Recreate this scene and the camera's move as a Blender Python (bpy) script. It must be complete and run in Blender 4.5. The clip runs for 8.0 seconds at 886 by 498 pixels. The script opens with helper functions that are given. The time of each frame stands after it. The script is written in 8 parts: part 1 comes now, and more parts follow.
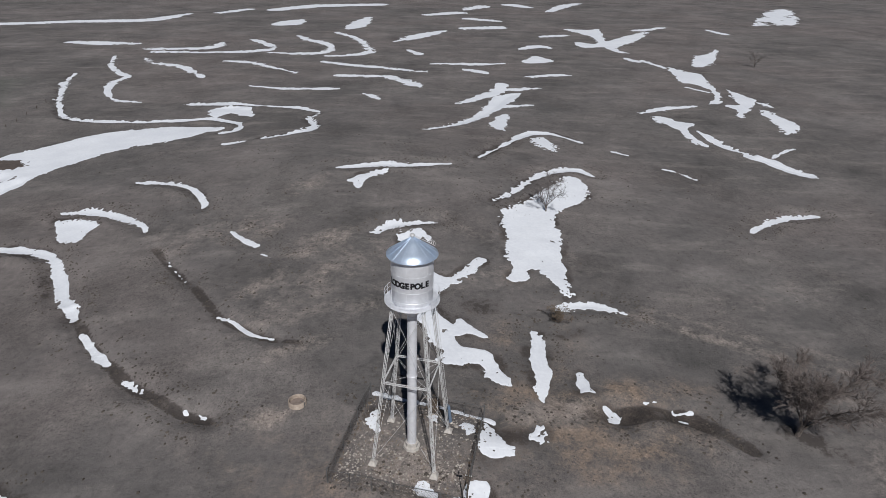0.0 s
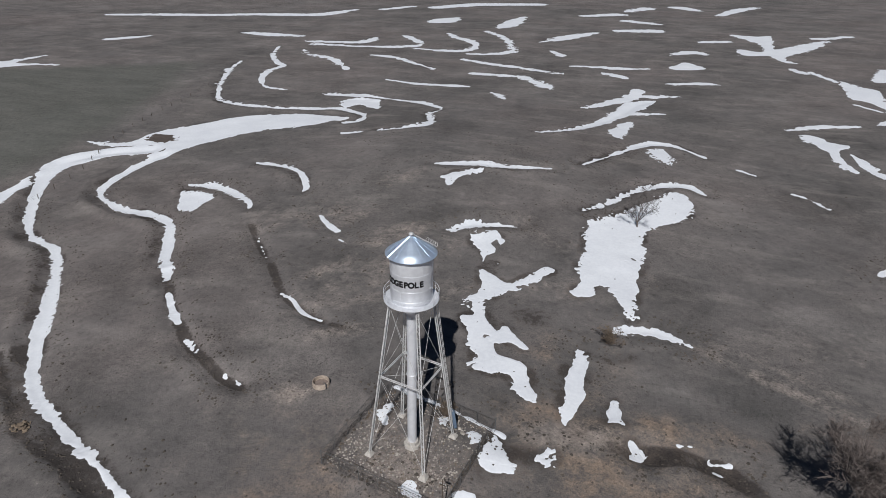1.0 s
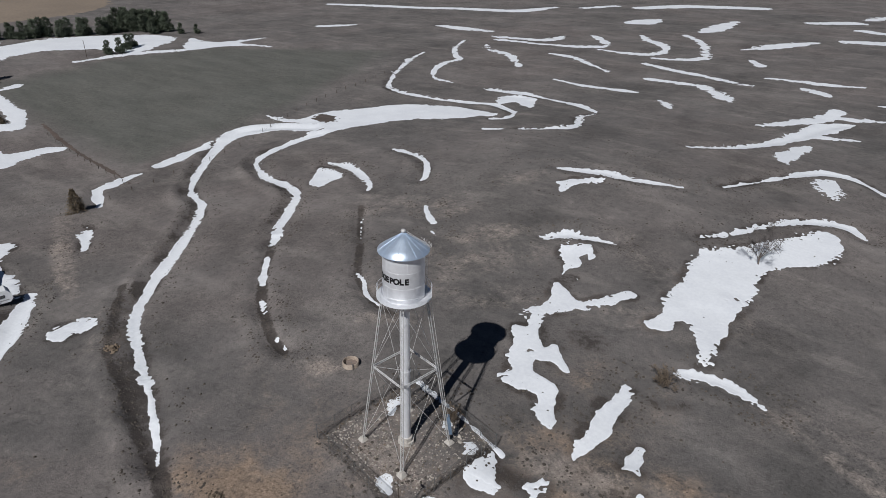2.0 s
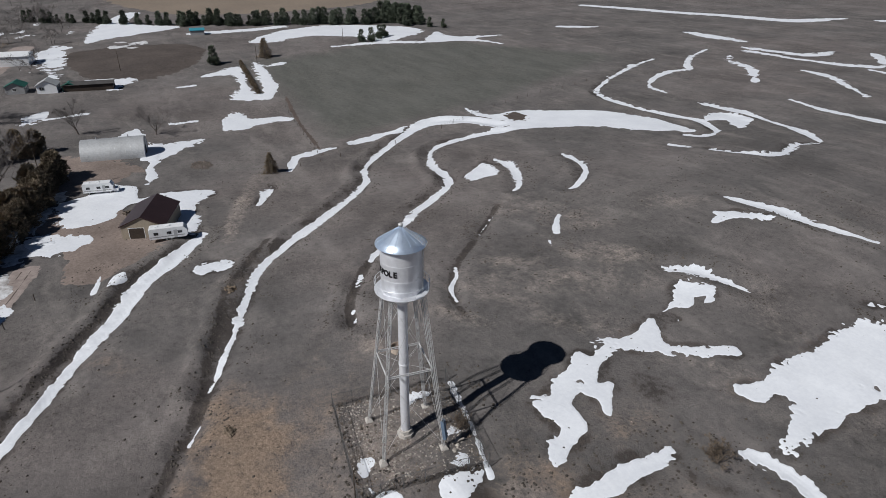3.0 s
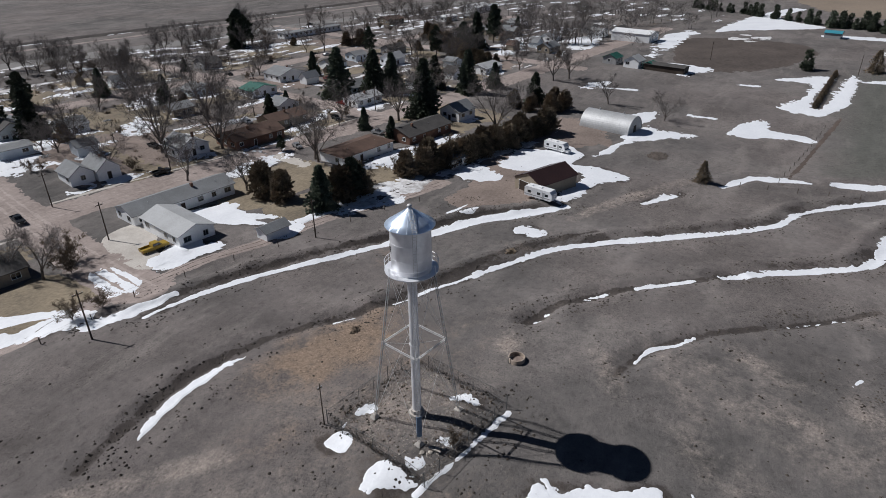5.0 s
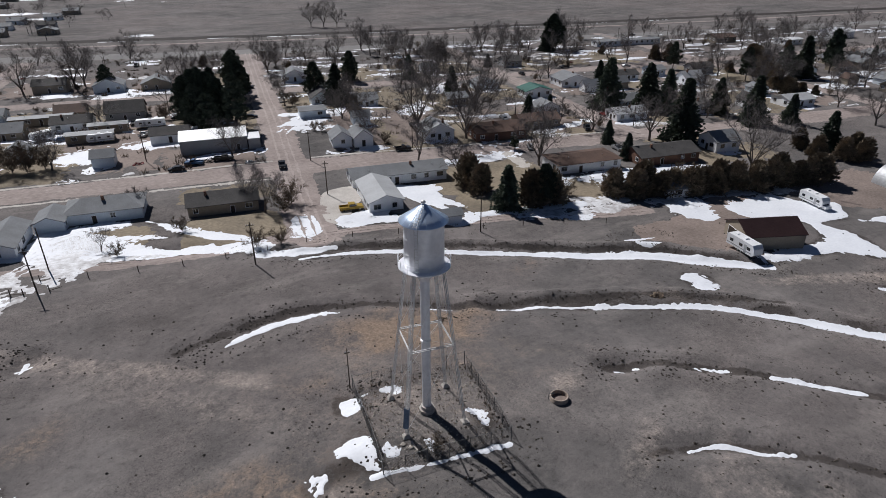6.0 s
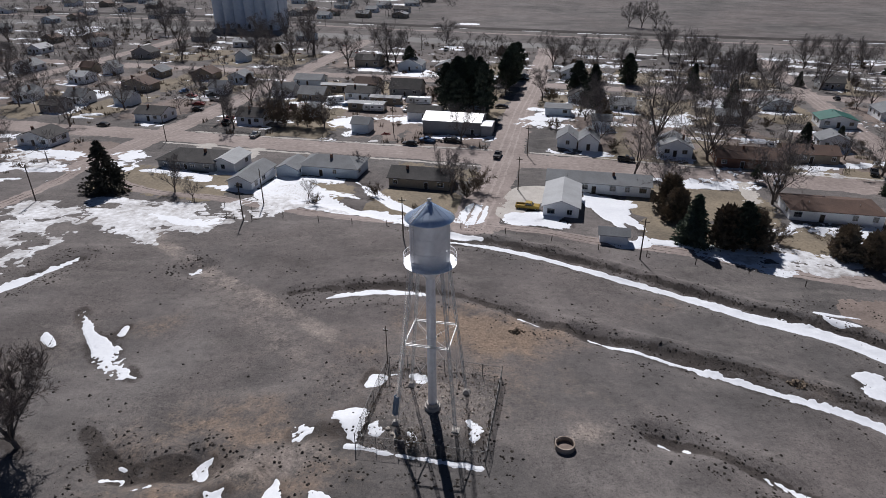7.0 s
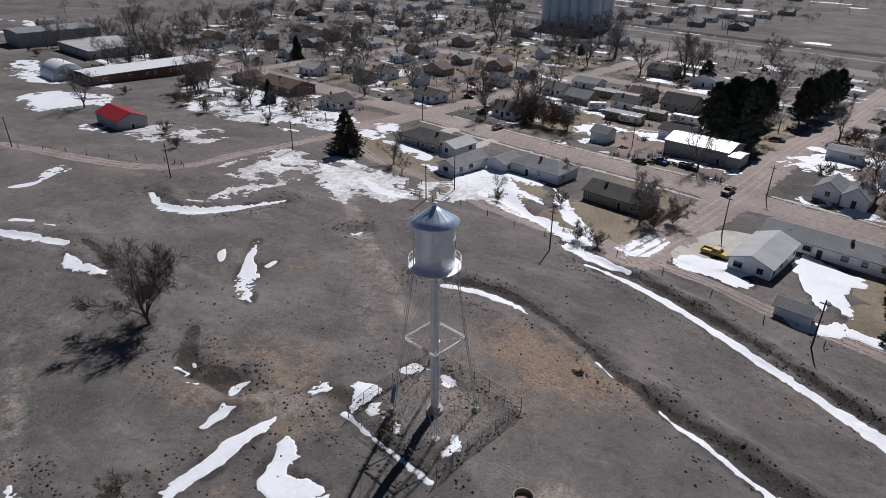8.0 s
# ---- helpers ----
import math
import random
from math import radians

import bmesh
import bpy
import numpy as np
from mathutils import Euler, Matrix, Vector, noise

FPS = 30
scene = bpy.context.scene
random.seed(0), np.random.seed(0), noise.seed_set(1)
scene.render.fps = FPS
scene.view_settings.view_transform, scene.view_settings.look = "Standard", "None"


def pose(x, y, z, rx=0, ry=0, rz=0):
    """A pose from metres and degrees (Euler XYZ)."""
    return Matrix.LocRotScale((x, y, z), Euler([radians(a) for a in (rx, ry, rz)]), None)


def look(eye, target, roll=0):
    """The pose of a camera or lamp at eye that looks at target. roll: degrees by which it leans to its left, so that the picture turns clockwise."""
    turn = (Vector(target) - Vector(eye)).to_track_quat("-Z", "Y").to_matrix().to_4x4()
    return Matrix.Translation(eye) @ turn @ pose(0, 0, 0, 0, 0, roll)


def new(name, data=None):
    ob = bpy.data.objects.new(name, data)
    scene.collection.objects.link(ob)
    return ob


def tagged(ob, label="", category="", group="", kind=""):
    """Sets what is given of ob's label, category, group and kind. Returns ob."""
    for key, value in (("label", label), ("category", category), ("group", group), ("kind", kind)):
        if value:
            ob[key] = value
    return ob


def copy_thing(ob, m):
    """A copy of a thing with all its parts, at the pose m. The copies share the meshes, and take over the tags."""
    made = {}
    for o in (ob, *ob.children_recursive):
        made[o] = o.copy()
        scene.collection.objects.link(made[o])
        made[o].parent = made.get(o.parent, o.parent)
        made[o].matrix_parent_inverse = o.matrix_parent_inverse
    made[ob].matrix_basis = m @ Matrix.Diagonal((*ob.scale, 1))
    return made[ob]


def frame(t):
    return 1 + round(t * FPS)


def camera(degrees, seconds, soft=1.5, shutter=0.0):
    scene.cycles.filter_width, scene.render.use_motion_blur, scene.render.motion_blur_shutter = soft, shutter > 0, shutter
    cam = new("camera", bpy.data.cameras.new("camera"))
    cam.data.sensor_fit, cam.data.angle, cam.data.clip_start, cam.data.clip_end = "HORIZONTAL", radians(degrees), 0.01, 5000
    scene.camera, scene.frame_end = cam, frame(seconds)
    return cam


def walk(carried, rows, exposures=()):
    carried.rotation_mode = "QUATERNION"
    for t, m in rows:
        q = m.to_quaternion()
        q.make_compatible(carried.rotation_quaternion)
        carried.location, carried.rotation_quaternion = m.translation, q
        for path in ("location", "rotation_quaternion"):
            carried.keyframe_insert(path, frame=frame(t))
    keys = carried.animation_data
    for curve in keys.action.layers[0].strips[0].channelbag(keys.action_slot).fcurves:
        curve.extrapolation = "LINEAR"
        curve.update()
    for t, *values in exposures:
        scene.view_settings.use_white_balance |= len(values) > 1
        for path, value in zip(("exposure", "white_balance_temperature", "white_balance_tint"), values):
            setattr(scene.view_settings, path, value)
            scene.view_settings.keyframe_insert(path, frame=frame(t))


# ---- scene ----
cam = camera(70.6, 8.0, 0.8)
PATH = [
    (0, (2.616, -58.51, 56.145), (2.637, -56.717, 55.26), 1.5),
    (0.5, (9.815, -57.686, 56.257), (9.611, -55.907, 55.366), 1.3),
    (1, (17.793, -55.608, 56.324), (17.347, -53.876, 55.428), 1.2),
    (2.3, (40.866, -41.811, 56.588), (39.717, -40.454, 55.672), 1.0),
    (2.5, (44.304, -38.49, 56.567), (43.048, -37.233, 55.651), 0.9),
    (3, (51.978, -27.737, 56.448), (50.478, -26.787, 55.527), 0.6),
    (3.2, (54.533, -22.766, 56.379), (52.951, -21.959, 55.459), 0.5),
    (3.5, (57.345, -14.506, 56.245), (55.666, -13.939, 55.316), 0.3),
    (4, (59.551, 0.767, 56.073), (57.787, 0.877, 55.136), 0.1),
    (4.5, (58.163, 16.453, 55.913), (56.433, 16.091, 54.978), -0.4),
    (4.7, (56.278, 22.308, 55.828), (54.597, 21.763, 54.892), -0.5),
    (5.8, (35.783, 50.305, 54.656), (34.699, 48.891, 53.748), -0.4),
    (6, (30.716, 54.025, 54.634), (29.786, 52.503, 53.731), -0.2),
    (6.5, (15.791, 60.326, 54.57), (15.294, 58.613, 53.664), -0.4),
    (7, (-0.546, 62.383, 54.591), (-0.569, 60.6, 53.686), -0.3),
    (7.5, (-16.606, 59.781, 54.602), (-16.154, 58.055, 53.698), 0.0),
    (8, (-32.14, 53.326, 54.866), (-31.24, 51.785, 53.965), 0.4),
]
walk(cam, [(t, look(eye, target, roll)) for t, eye, target, roll in PATH],
     exposures=[(0, -0.33, 6430, 9.4), (2.5, -0.36, 6450, 8.6), (3.5, -0.31, 6430, 9.4), (5, -0.22, 6420, 10), (6.5, -0.19, 6370, 12), (8, -0.22, 6370, 13)])

# ---- world and light ----
SUN_EL, SUN_DIR = radians(45.5), Vector((0.125, -0.992, 0.0))   # the low spring sun stands south of the tower
world = bpy.data.worlds.new("world")
scene.world = world
world.use_nodes = True
wn = world.node_tree
sky = wn.nodes.new("ShaderNodeTexSky")
sky.sky_type, sky.sun_disc = "NISHITA", False
sky.sun_elevation, sky.sun_rotation = SUN_EL, math.atan2(SUN_DIR.x, SUN_DIR.y)
sky.altitude, sky.air_density, sky.dust_density, sky.ozone_density = 1200, 0.46, 0.05, 1.0   # thin, dry high-plains air
wn.links.new(sky.outputs[0], wn.nodes["Background"].inputs[0])
wn.nodes["Background"].inputs[1].default_value = 0.05
sun = new("sun", bpy.data.lights.new("sun", "SUN"))
sun.data.energy, sun.data.angle, sun.data.color = 5.0, radians(0.5), (1.0, 0.982, 0.972)
toward = SUN_DIR * math.cos(SUN_EL) + Vector((0, 0, math.sin(SUN_EL)))
sun.matrix_world = look(toward * 300, (0, 0, 0))


# ---- materials ----
def node(nt, kind, **values):
    n = nt.nodes.new("ShaderNode" + kind)
    for key, value in values.items():
        n.inputs[key].default_value = value
    return n


def surface(name, light, dark, rough=0.85, metal=0.0, fine=6.0, coarse=0.5, bump=0.25, vary=0.0, spec=0.3):
    """A weathered surface: two colours mixed by noise at two scales, with a fine relief."""
    m = bpy.data.materials.new(name)
    m.use_nodes = True
    nt = m.node_tree
    b = nt.nodes["Principled BSDF"]
    b.inputs["Roughness"].default_value, b.inputs["Metallic"].default_value = rough, metal
    b.inputs["Specular IOR Level"].default_value = spec
    at = nt.nodes.new("ShaderNodeTexCoord")
    n1, n2 = node(nt, "TexNoise", Scale=fine, Detail=5.0, Roughness=0.65), node(nt, "TexNoise", Scale=coarse, Detail=3.0)
    for n in (n1, n2):
        nt.links.new(at.outputs["Object"], n.inputs["Vector"])
    add = nt.nodes.new("ShaderNodeMath")
    add.operation = "MULTIPLY_ADD"
    add.inputs[1].default_value = 0.55
    nt.links.new(n1.outputs["Fac"], add.inputs[0])
    half = nt.nodes.new("ShaderNodeMath")
    half.operation = "MULTIPLY"
    half.inputs[1].default_value = 0.45
    nt.links.new(n2.outputs["Fac"], half.inputs[0])
    nt.links.new(half.outputs[0], add.inputs[2])
    ramp = nt.nodes.new("ShaderNodeValToRGB")
    ramp.color_ramp.elements[0].position, ramp.color_ramp.elements[1].position = 0.36, 0.64
    ramp.color_ramp.elements[0].color, ramp.color_ramp.elements[1].color = (*dark, 1), (*light, 1)
    nt.links.new(add.outputs[0], ramp.inputs["Fac"])
    colour = ramp.outputs["Color"]
    if vary:
        info = nt.nodes.new("ShaderNodeObjectInfo")
        tone = nt.nodes.new("ShaderNodeMapRange")
        tone.inputs["To Min"].default_value, tone.inputs["To Max"].default_value = 1 - vary, 1 + vary
        nt.links.new(info.outputs["Random"], tone.inputs["Value"])
        hsv = nt.nodes.new("ShaderNodeHueSaturation")
        nt.links.new(tone.outputs[0], hsv.inputs["Value"])
        nt.links.new(colour, hsv.inputs["Color"])
        colour = hsv.outputs["Color"]
    nt.links.new(colour, b.inputs["Base Color"])
    if bump:
        bp = node(nt, "Bump", Strength=bump, Distance=0.05)
        nt.links.new(n1.outputs["Fac"], bp.inputs["Height"])
        nt.links.new(bp.outputs[0], b.inputs["Normal"])
    return m


MAT = {
    "snow": surface("snow", (0.77, 0.79, 0.82), (0.66, 0.68, 0.72), 0.6, 0, 1.6, 0.12, 0.35, 0, 0.4),
    "old_snow": surface("old_snow", (0.76, 0.77, 0.79), (0.30, 0.28, 0.27), 0.7, 0, 0.8, 0.1, 0.4, 0, 0.3),
    "dirt_road": surface("dirt_road", (0.35, 0.295, 0.272), (0.205, 0.168, 0.152), 0.95, 0, 0.9, 0.06, 0.3),
    "gravel_yard": surface("gravel_yard", (0.27, 0.217, 0.19), (0.14, 0.112, 0.097), 0.95, 0, 1.6, 0.08, 0.3),
    "dark_soil": surface("dark_soil", (0.105, 0.086, 0.076), (0.055, 0.045, 0.040), 0.95, 0, 0.8, 0.08, 0.5),
    "track": surface("track", (0.41, 0.352, 0.325), (0.26, 0.218, 0.198), 0.95, 0, 0.9, 0.06, 0.3),
    "rut": surface("rut", (0.13, 0.10, 0.085), (0.065, 0.052, 0.045), 0.95, 0, 1.6, 0.1, 0.4),
    "asphalt": surface("asphalt", (0.22, 0.21, 0.20), (0.15, 0.145, 0.14), 0.9, 0, 2.0, 0.05, 0.2),
    "concrete": surface("concrete", (0.52, 0.49, 0.45), (0.36, 0.33, 0.30), 0.9, 0, 3.0, 0.3, 0.25),
    "lawn": surface("lawn", (0.27, 0.222, 0.158), (0.125, 0.105, 0.08), 0.95, 0, 1.4, 0.09, 0.5),
    "stubble": surface("stubble", (0.25, 0.20, 0.155), (0.18, 0.145, 0.115), 0.95, 0, 0.5, 0.02, 0.3),
    "rail_bed": surface("rail_bed", (0.07, 0.06, 0.056), (0.032, 0.028, 0.026), 0.95, 0, 1.5, 0.1, 0.4),
    "silver": surface("silver", (0.86, 0.87, 0.90), (0.72, 0.73, 0.76), 0.40, 0.38, 1.4, 0.35, 0.03, 0, 0.5),
    # blue tint painted in for the sky that the bright roof metal mirrors
    "silver_roof": surface("silver_roof", (0.72, 0.82, 0.95), (0.60, 0.71, 0.85), 0.34, 0.7, 2.2, 0.5, 0.03, 0, 0.5),
    "steel": surface("steel", (0.70, 0.70, 0.70), (0.52, 0.51, 0.50), 0.5, 0.2, 5.0, 0.6, 0.1, 0, 0.5),
    "galvanised": surface("galvanised", (0.20, 0.20, 0.20), (0.10, 0.10, 0.10), 0.6, 0.5, 9.0, 0.9, 0.1),
    "guard_blue": surface("guard_blue", (0.16, 0.22, 0.30), (0.10, 0.14, 0.20), 0.6, 0.1, 4.0, 0.8, 0.1),
    "black_paint": surface("black_paint", (0.012, 0.012, 0.014), (0.006, 0.006, 0.007), 0.6, 0, 5.0, 0.8, 0.05),
    "old_wood": surface("old_wood", (0.12, 0.095, 0.075), (0.05, 0.04, 0.032), 0.9, 0, 6.0, 0.7, 0.3, 0.15),
    "bark": surface("bark", (0.20, 0.17, 0.15), (0.09, 0.075, 0.066), 0.95, 0, 5.0, 0.6, 0.4, 0.12),
    "twig": surface("twig", (0.225, 0.202, 0.193), (0.112, 0.099, 0.094), 0.95, 0, 2.0, 0.4, 0.0, 0.22),
    "old_twig": surface("old_twig", (0.20, 0.168, 0.155), (0.10, 0.083, 0.075), 0.95, 0, 2.0, 0.4, 0.0),
    "brush": surface("brush", (0.20, 0.155, 0.115), (0.09, 0.07, 0.052), 0.95, 0, 3.0, 0.4, 0.0, 0.2),
    "needles": surface("needles", (0.13, 0.15, 0.11), (0.055, 0.066, 0.047), 0.9, 0, 2.0, 0.5, 0.0, 0.28, 0.15),
    "juniper": surface("juniper", (0.31, 0.245, 0.175), (0.12, 0.10, 0.072), 0.9, 0, 2.0, 0.5, 0.0, 0.3, 0.15),
    "conifer": surface("conifer", (0.15, 0.135, 0.105), (0.06, 0.055, 0.042), 0.9, 0, 2.0, 0.5, 0.0, 0.0, 0.15),
    "white_wall": surface("white_wall", (0.86, 0.87, 0.88), (0.74, 0.75, 0.76), 0.7, 0, 3.0, 0.3, 0.05),
    "tan_wall": surface("tan_wall", (0.34, 0.29, 0.225), (0.26, 0.22, 0.17), 0.75, 0, 3.0, 0.3, 0.05),
    "brick_wall": surface("brick_wall", (0.22, 0.12, 0.085), (0.13, 0.075, 0.055), 0.85, 0, 5.0, 0.4, 0.2),
    "gray_wall": surface("gray_wall", (0.36, 0.36, 0.36), (0.26, 0.26, 0.265), 0.75, 0, 3.0, 0.3, 0.05),
    "pale_blue_wall": surface("pale_blue_wall", (0.68, 0.74, 0.79), (0.56, 0.62, 0.67), 0.7, 0, 3.0, 0.3, 0.05),
    "dark_roof": surface("dark_roof", (0.085, 0.08, 0.078), (0.045, 0.043, 0.042), 0.9, 0, 4.0, 0.35, 0.3),
    "gray_roof": surface("gray_roof", (0.23, 0.24, 0.25), (0.16, 0.165, 0.17), 0.85, 0, 4.0, 0.35, 0.2),
    "pale_roof": surface("pale_roof", (0.42, 0.43, 0.44), (0.32, 0.325, 0.33), 0.75, 0, 3.0, 0.3, 0.15),
    "brown_roof": surface("brown_roof", (0.135, 0.085, 0.065), (0.08, 0.052, 0.042), 0.85, 0, 4.0, 0.35, 0.25),
    "maroon_roof": surface("maroon_roof", (0.085, 0.05, 0.048), (0.06, 0.036, 0.035), 0.32, 0.5, 2.5, 0.3, 0.1),
    "green_roof": surface("green_roof", (0.03, 0.13, 0.10), (0.02, 0.08, 0.065), 0.6, 0.1, 3.0, 0.3, 0.1),
    "teal_roof": surface("teal_roof", (0.05, 0.28, 0.36), (0.04, 0.2, 0.26), 0.6, 0.1, 3.0, 0.3, 0.1),
    "red_roof": surface("red_roof", (0.36, 0.022, 0.03), (0.26, 0.018, 0.024), 0.5, 0.1, 3.0, 0.3, 0.1),
    "white_metal": surface("white_metal", (0.80, 0.81, 0.82), (0.68, 0.69, 0.70), 0.45, 0.1, 3.0, 0.3, 0.05),
    "zinc": surface("zinc", (0.50, 0.51, 0.52), (0.38, 0.385, 0.39), 0.55, 0.35, 2.0, 0.25, 0.15),
    "elevator_paint": surface("elevator_paint", (0.80, 0.84, 0.88), (0.64, 0.69, 0.75), 0.7, 0, 0.6, 0.06, 0.05),
    "yellow_paint": surface("yellow_paint", (0.42, 0.28, 0.045), (0.32, 0.21, 0.035), 0.35, 0.1, 3.0, 0.4, 0.02),
    "dark_paint": surface("dark_paint", (0.03, 0.032, 0.036), (0.015, 0.016, 0.018), 0.3, 0.2, 3.0, 0.4, 0.02),
    "red_paint": surface("red_paint", (0.22, 0.03, 0.025), (0.14, 0.02, 0.018), 0.35, 0.1, 3.0, 0.4, 0.02),
    "blue_paint": surface("blue_paint", (0.05, 0.12, 0.25), (0.03, 0.08, 0.17), 0.35, 0.1, 3.0, 0.4, 0.02),
    "silver_paint": surface("silver_paint", (0.4, 0.41, 0.42), (0.3, 0.31, 0.32), 0.35, 0.5, 3.0, 0.4, 0.02),
    "tyre": surface("tyre", (0.02, 0.02, 0.02), (0.01, 0.01, 0.01), 0.85, 0, 8.0, 1.0, 0.1),
    "glass": surface("glass", (0.025, 0.03, 0.036), (0.012, 0.014, 0.017), 0.08, 0, 3.0, 0.5, 0.0, 0, 0.8),
    "door_brown": surface("door_brown", (0.06, 0.045, 0.035), (0.035, 0.026, 0.02), 0.7, 0, 3.0, 0.5, 0.05),
    "tank_concrete": surface("tank_concrete", (0.42, 0.35, 0.29), (0.22, 0.175, 0.14), 0.9, 0, 3.0, 0.6, 0.3),
    "rubble": surface("rubble", (0.50, 0.46, 0.41), (0.26, 0.23, 0.2), 0.9, 0, 4.0, 0.6, 0.3, 0.25),
    "tuft": surface("tuft", (0.10, 0.085, 0.072), (0.035, 0.030, 0.026), 0.95, 0, 0.9, 0.2, 0.0),
}


def pasture_material():
    """Short dry grass over brown earth; the sheet's own 'cover' layer says where soil is bare, damp, trampled or
    darkened by painted bank shade.
    """
    m = bpy.data.materials.new("pasture")
    m.use_nodes = True
    nt = m.node_tree
    b = nt.nodes["Principled BSDF"]
    b.inputs["Roughness"].default_value, b.inputs["Specular IOR Level"].default_value = 0.95, 0.1
    at = nt.nodes.new("ShaderNodeTexCoord")
    cover = nt.nodes.new("ShaderNodeAttribute")
    cover.attribute_name = "cover"
    parts = nt.nodes.new("ShaderNodeSeparateColor")
    nt.links.new(cover.outputs["Color"], parts.inputs[0])

    def noise_at(scale, detail=4.0, rough=0.6, stretch=None):
        n = node(nt, "TexNoise", Scale=scale, Detail=detail, Roughness=rough)
        if stretch:
            mp = nt.nodes.new("ShaderNodeMapping")
            mp.inputs["Scale"].default_value, mp.inputs["Rotation"].default_value = stretch, (0, 0, radians(25))
            nt.links.new(at.outputs["Object"], mp.inputs["Vector"])
            nt.links.new(mp.outputs[0], n.inputs["Vector"])
        else:
            nt.links.new(at.outputs["Object"], n.inputs["Vector"])
        return n.outputs["Fac"]

    def ramp(fac, *stops):
        r = nt.nodes.new("ShaderNodeValToRGB")
        els = r.color_ramp.elements
        while len(els) < len(stops):
            els.new(0.5)
        for e, (p, c) in zip(els, stops):
            e.position, e.color = p, (*c, 1)
        nt.links.new(fac, r.inputs["Fac"])
        return r.outputs["Color"]

    def mix(fac, a, c, mode="MIX"):
        x = nt.nodes.new("ShaderNodeMix")
        x.data_type, x.blend_type = "RGBA", mode
        if isinstance(fac, float):
            x.inputs["Factor"].default_value = fac
        else:
            nt.links.new(fac, x.inputs["Factor"])
        for socket, value in ((x.inputs[6], a), (x.inputs[7], c)):
            if isinstance(value, tuple):
                socket.default_value = (*value, 1)
            else:
                nt.links.new(value, socket)
        return x.outputs[2]

    def calc(op, a, c, clamp=False):
        n = nt.nodes.new("ShaderNodeMath")
        n.operation, n.use_clamp = op, clamp
        for socket, value in zip(n.inputs, (a, c)):
            if isinstance(value, float):
                socket.default_value = value
            else:
                nt.links.new(value, socket)
        return n.outputs[0]

    vast, wide, mid, clump, grain, streak = noise_at(0.011, 4.0, 0.55), noise_at(0.034, 6.0, 0.6), noise_at(0.13, 7.0, 0.66), noise_at(0.75, 5.0, 0.7), noise_at(2.6, 6.0, 0.8), noise_at(0.05, 6.0, 0.62, (1.0, 3.2, 1.0))
    # old grass runs from grey through brown to dark, in fields tens of metres across
    base = ramp(vast, (0.40, (0.088, 0.087, 0.084)), (0.5, (0.145, 0.134, 0.130)), (0.60, (0.168, 0.143, 0.136)))
    base = mix(0.55, base, ramp(wide, (0.36, (0.066, 0.062, 0.060)), (0.46, (0.136, 0.126, 0.123)), (0.54, (0.166, 0.150, 0.145)), (0.66, (0.255, 0.236, 0.226))))
    tint = ramp(mid, (0.33, (0.080, 0.075, 0.073)), (0.48, (0.136, 0.126, 0.123)), (0.60, (0.175, 0.158, 0.153)), (0.72, (0.25, 0.228, 0.219)))
    base = mix(0.36, base, tint)
    base = mix(calc("MULTIPLY", ramp(streak, (0.53, (0, 0, 0)), (0.68, (1, 1, 1))), 0.45), base, (0.250, 0.228, 0.214))
    # the mown hayfield in the north-west is smoother and greener grey
    field = calc("SUBTRACT", 1.0, cover.outputs["Alpha"])
    base = mix(field, base, mix(0.5, (0.118, 0.118, 0.108), ramp(streak, (0.36, (0.092, 0.094, 0.086)), (0.62, (0.148, 0.144, 0.134)))))
    hoof = ramp(noise_at(0.045, 3.0, 0.5), (0.42, (0.25, 0.25, 0.25)), (0.60, (1.0, 1.0, 1.0)))
    # bare reddish soil, damp dark soil with bank shade painted in, trampled pale earth
    speck = calc("ADD", calc("MULTIPLY", calc("SUBTRACT", clump, 0.5), 1.3), calc("ADD", calc("MULTIPLY", calc("SUBTRACT", mid, 0.5), 1.0), calc("MULTIPLY", calc("SUBTRACT", grain, 0.5), 0.8)))

    def edged(value, low, high):
        r = nt.nodes.new("ShaderNodeMapRange")
        r.interpolation_type = "SMOOTHSTEP"
        r.inputs["From Min"].default_value, r.inputs["From Max"].default_value = low, high
        nt.links.new(calc("ADD", value, calc("MULTIPLY", speck, calc("MULTIPLY", value, 2.0, True))), r.inputs["Value"])
        return r.outputs[0]

    soil = edged(parts.outputs[0], 0.1, 1.0)
    base = mix(soil, base, ramp(grain, (0.3, (0.160, 0.120, 0.092)), (0.7, (0.33, 0.252, 0.195))))
    damp_shade = calc("MULTIPLY", edged(parts.outputs[1], 0.28, 0.6), 0.8)
    base = mix(damp_shade, base, (0.046, 0.039, 0.036))
    pale = edged(parts.outputs[2], 0.1, 0.95)
    base = mix(pale, base, ramp(grain, (0.3, (0.235, 0.200, 0.178)), (0.7, (0.36, 0.315, 0.285))))
    # clumps of dead grass, pebbles, hoof marks
    base = mix(0.5, base, ramp(clump, (0.30, (0.45, 0.44, 0.43)), (0.44, (0.93, 0.93, 0.93)), (0.60, (1.12, 1.11, 1.10)), (0.72, (1.5, 1.47, 1.44))), "MULTIPLY")
    base = mix(calc("MULTIPLY", hoof, 0.95), base, ramp(grain, (0.34, (0.34, 0.33, 0.32)), (0.45, (0.95, 0.95, 0.95)), (0.60, (1.06, 1.05, 1.04)), (0.72, (1.75, 1.71, 1.66))), "MULTIPLY")
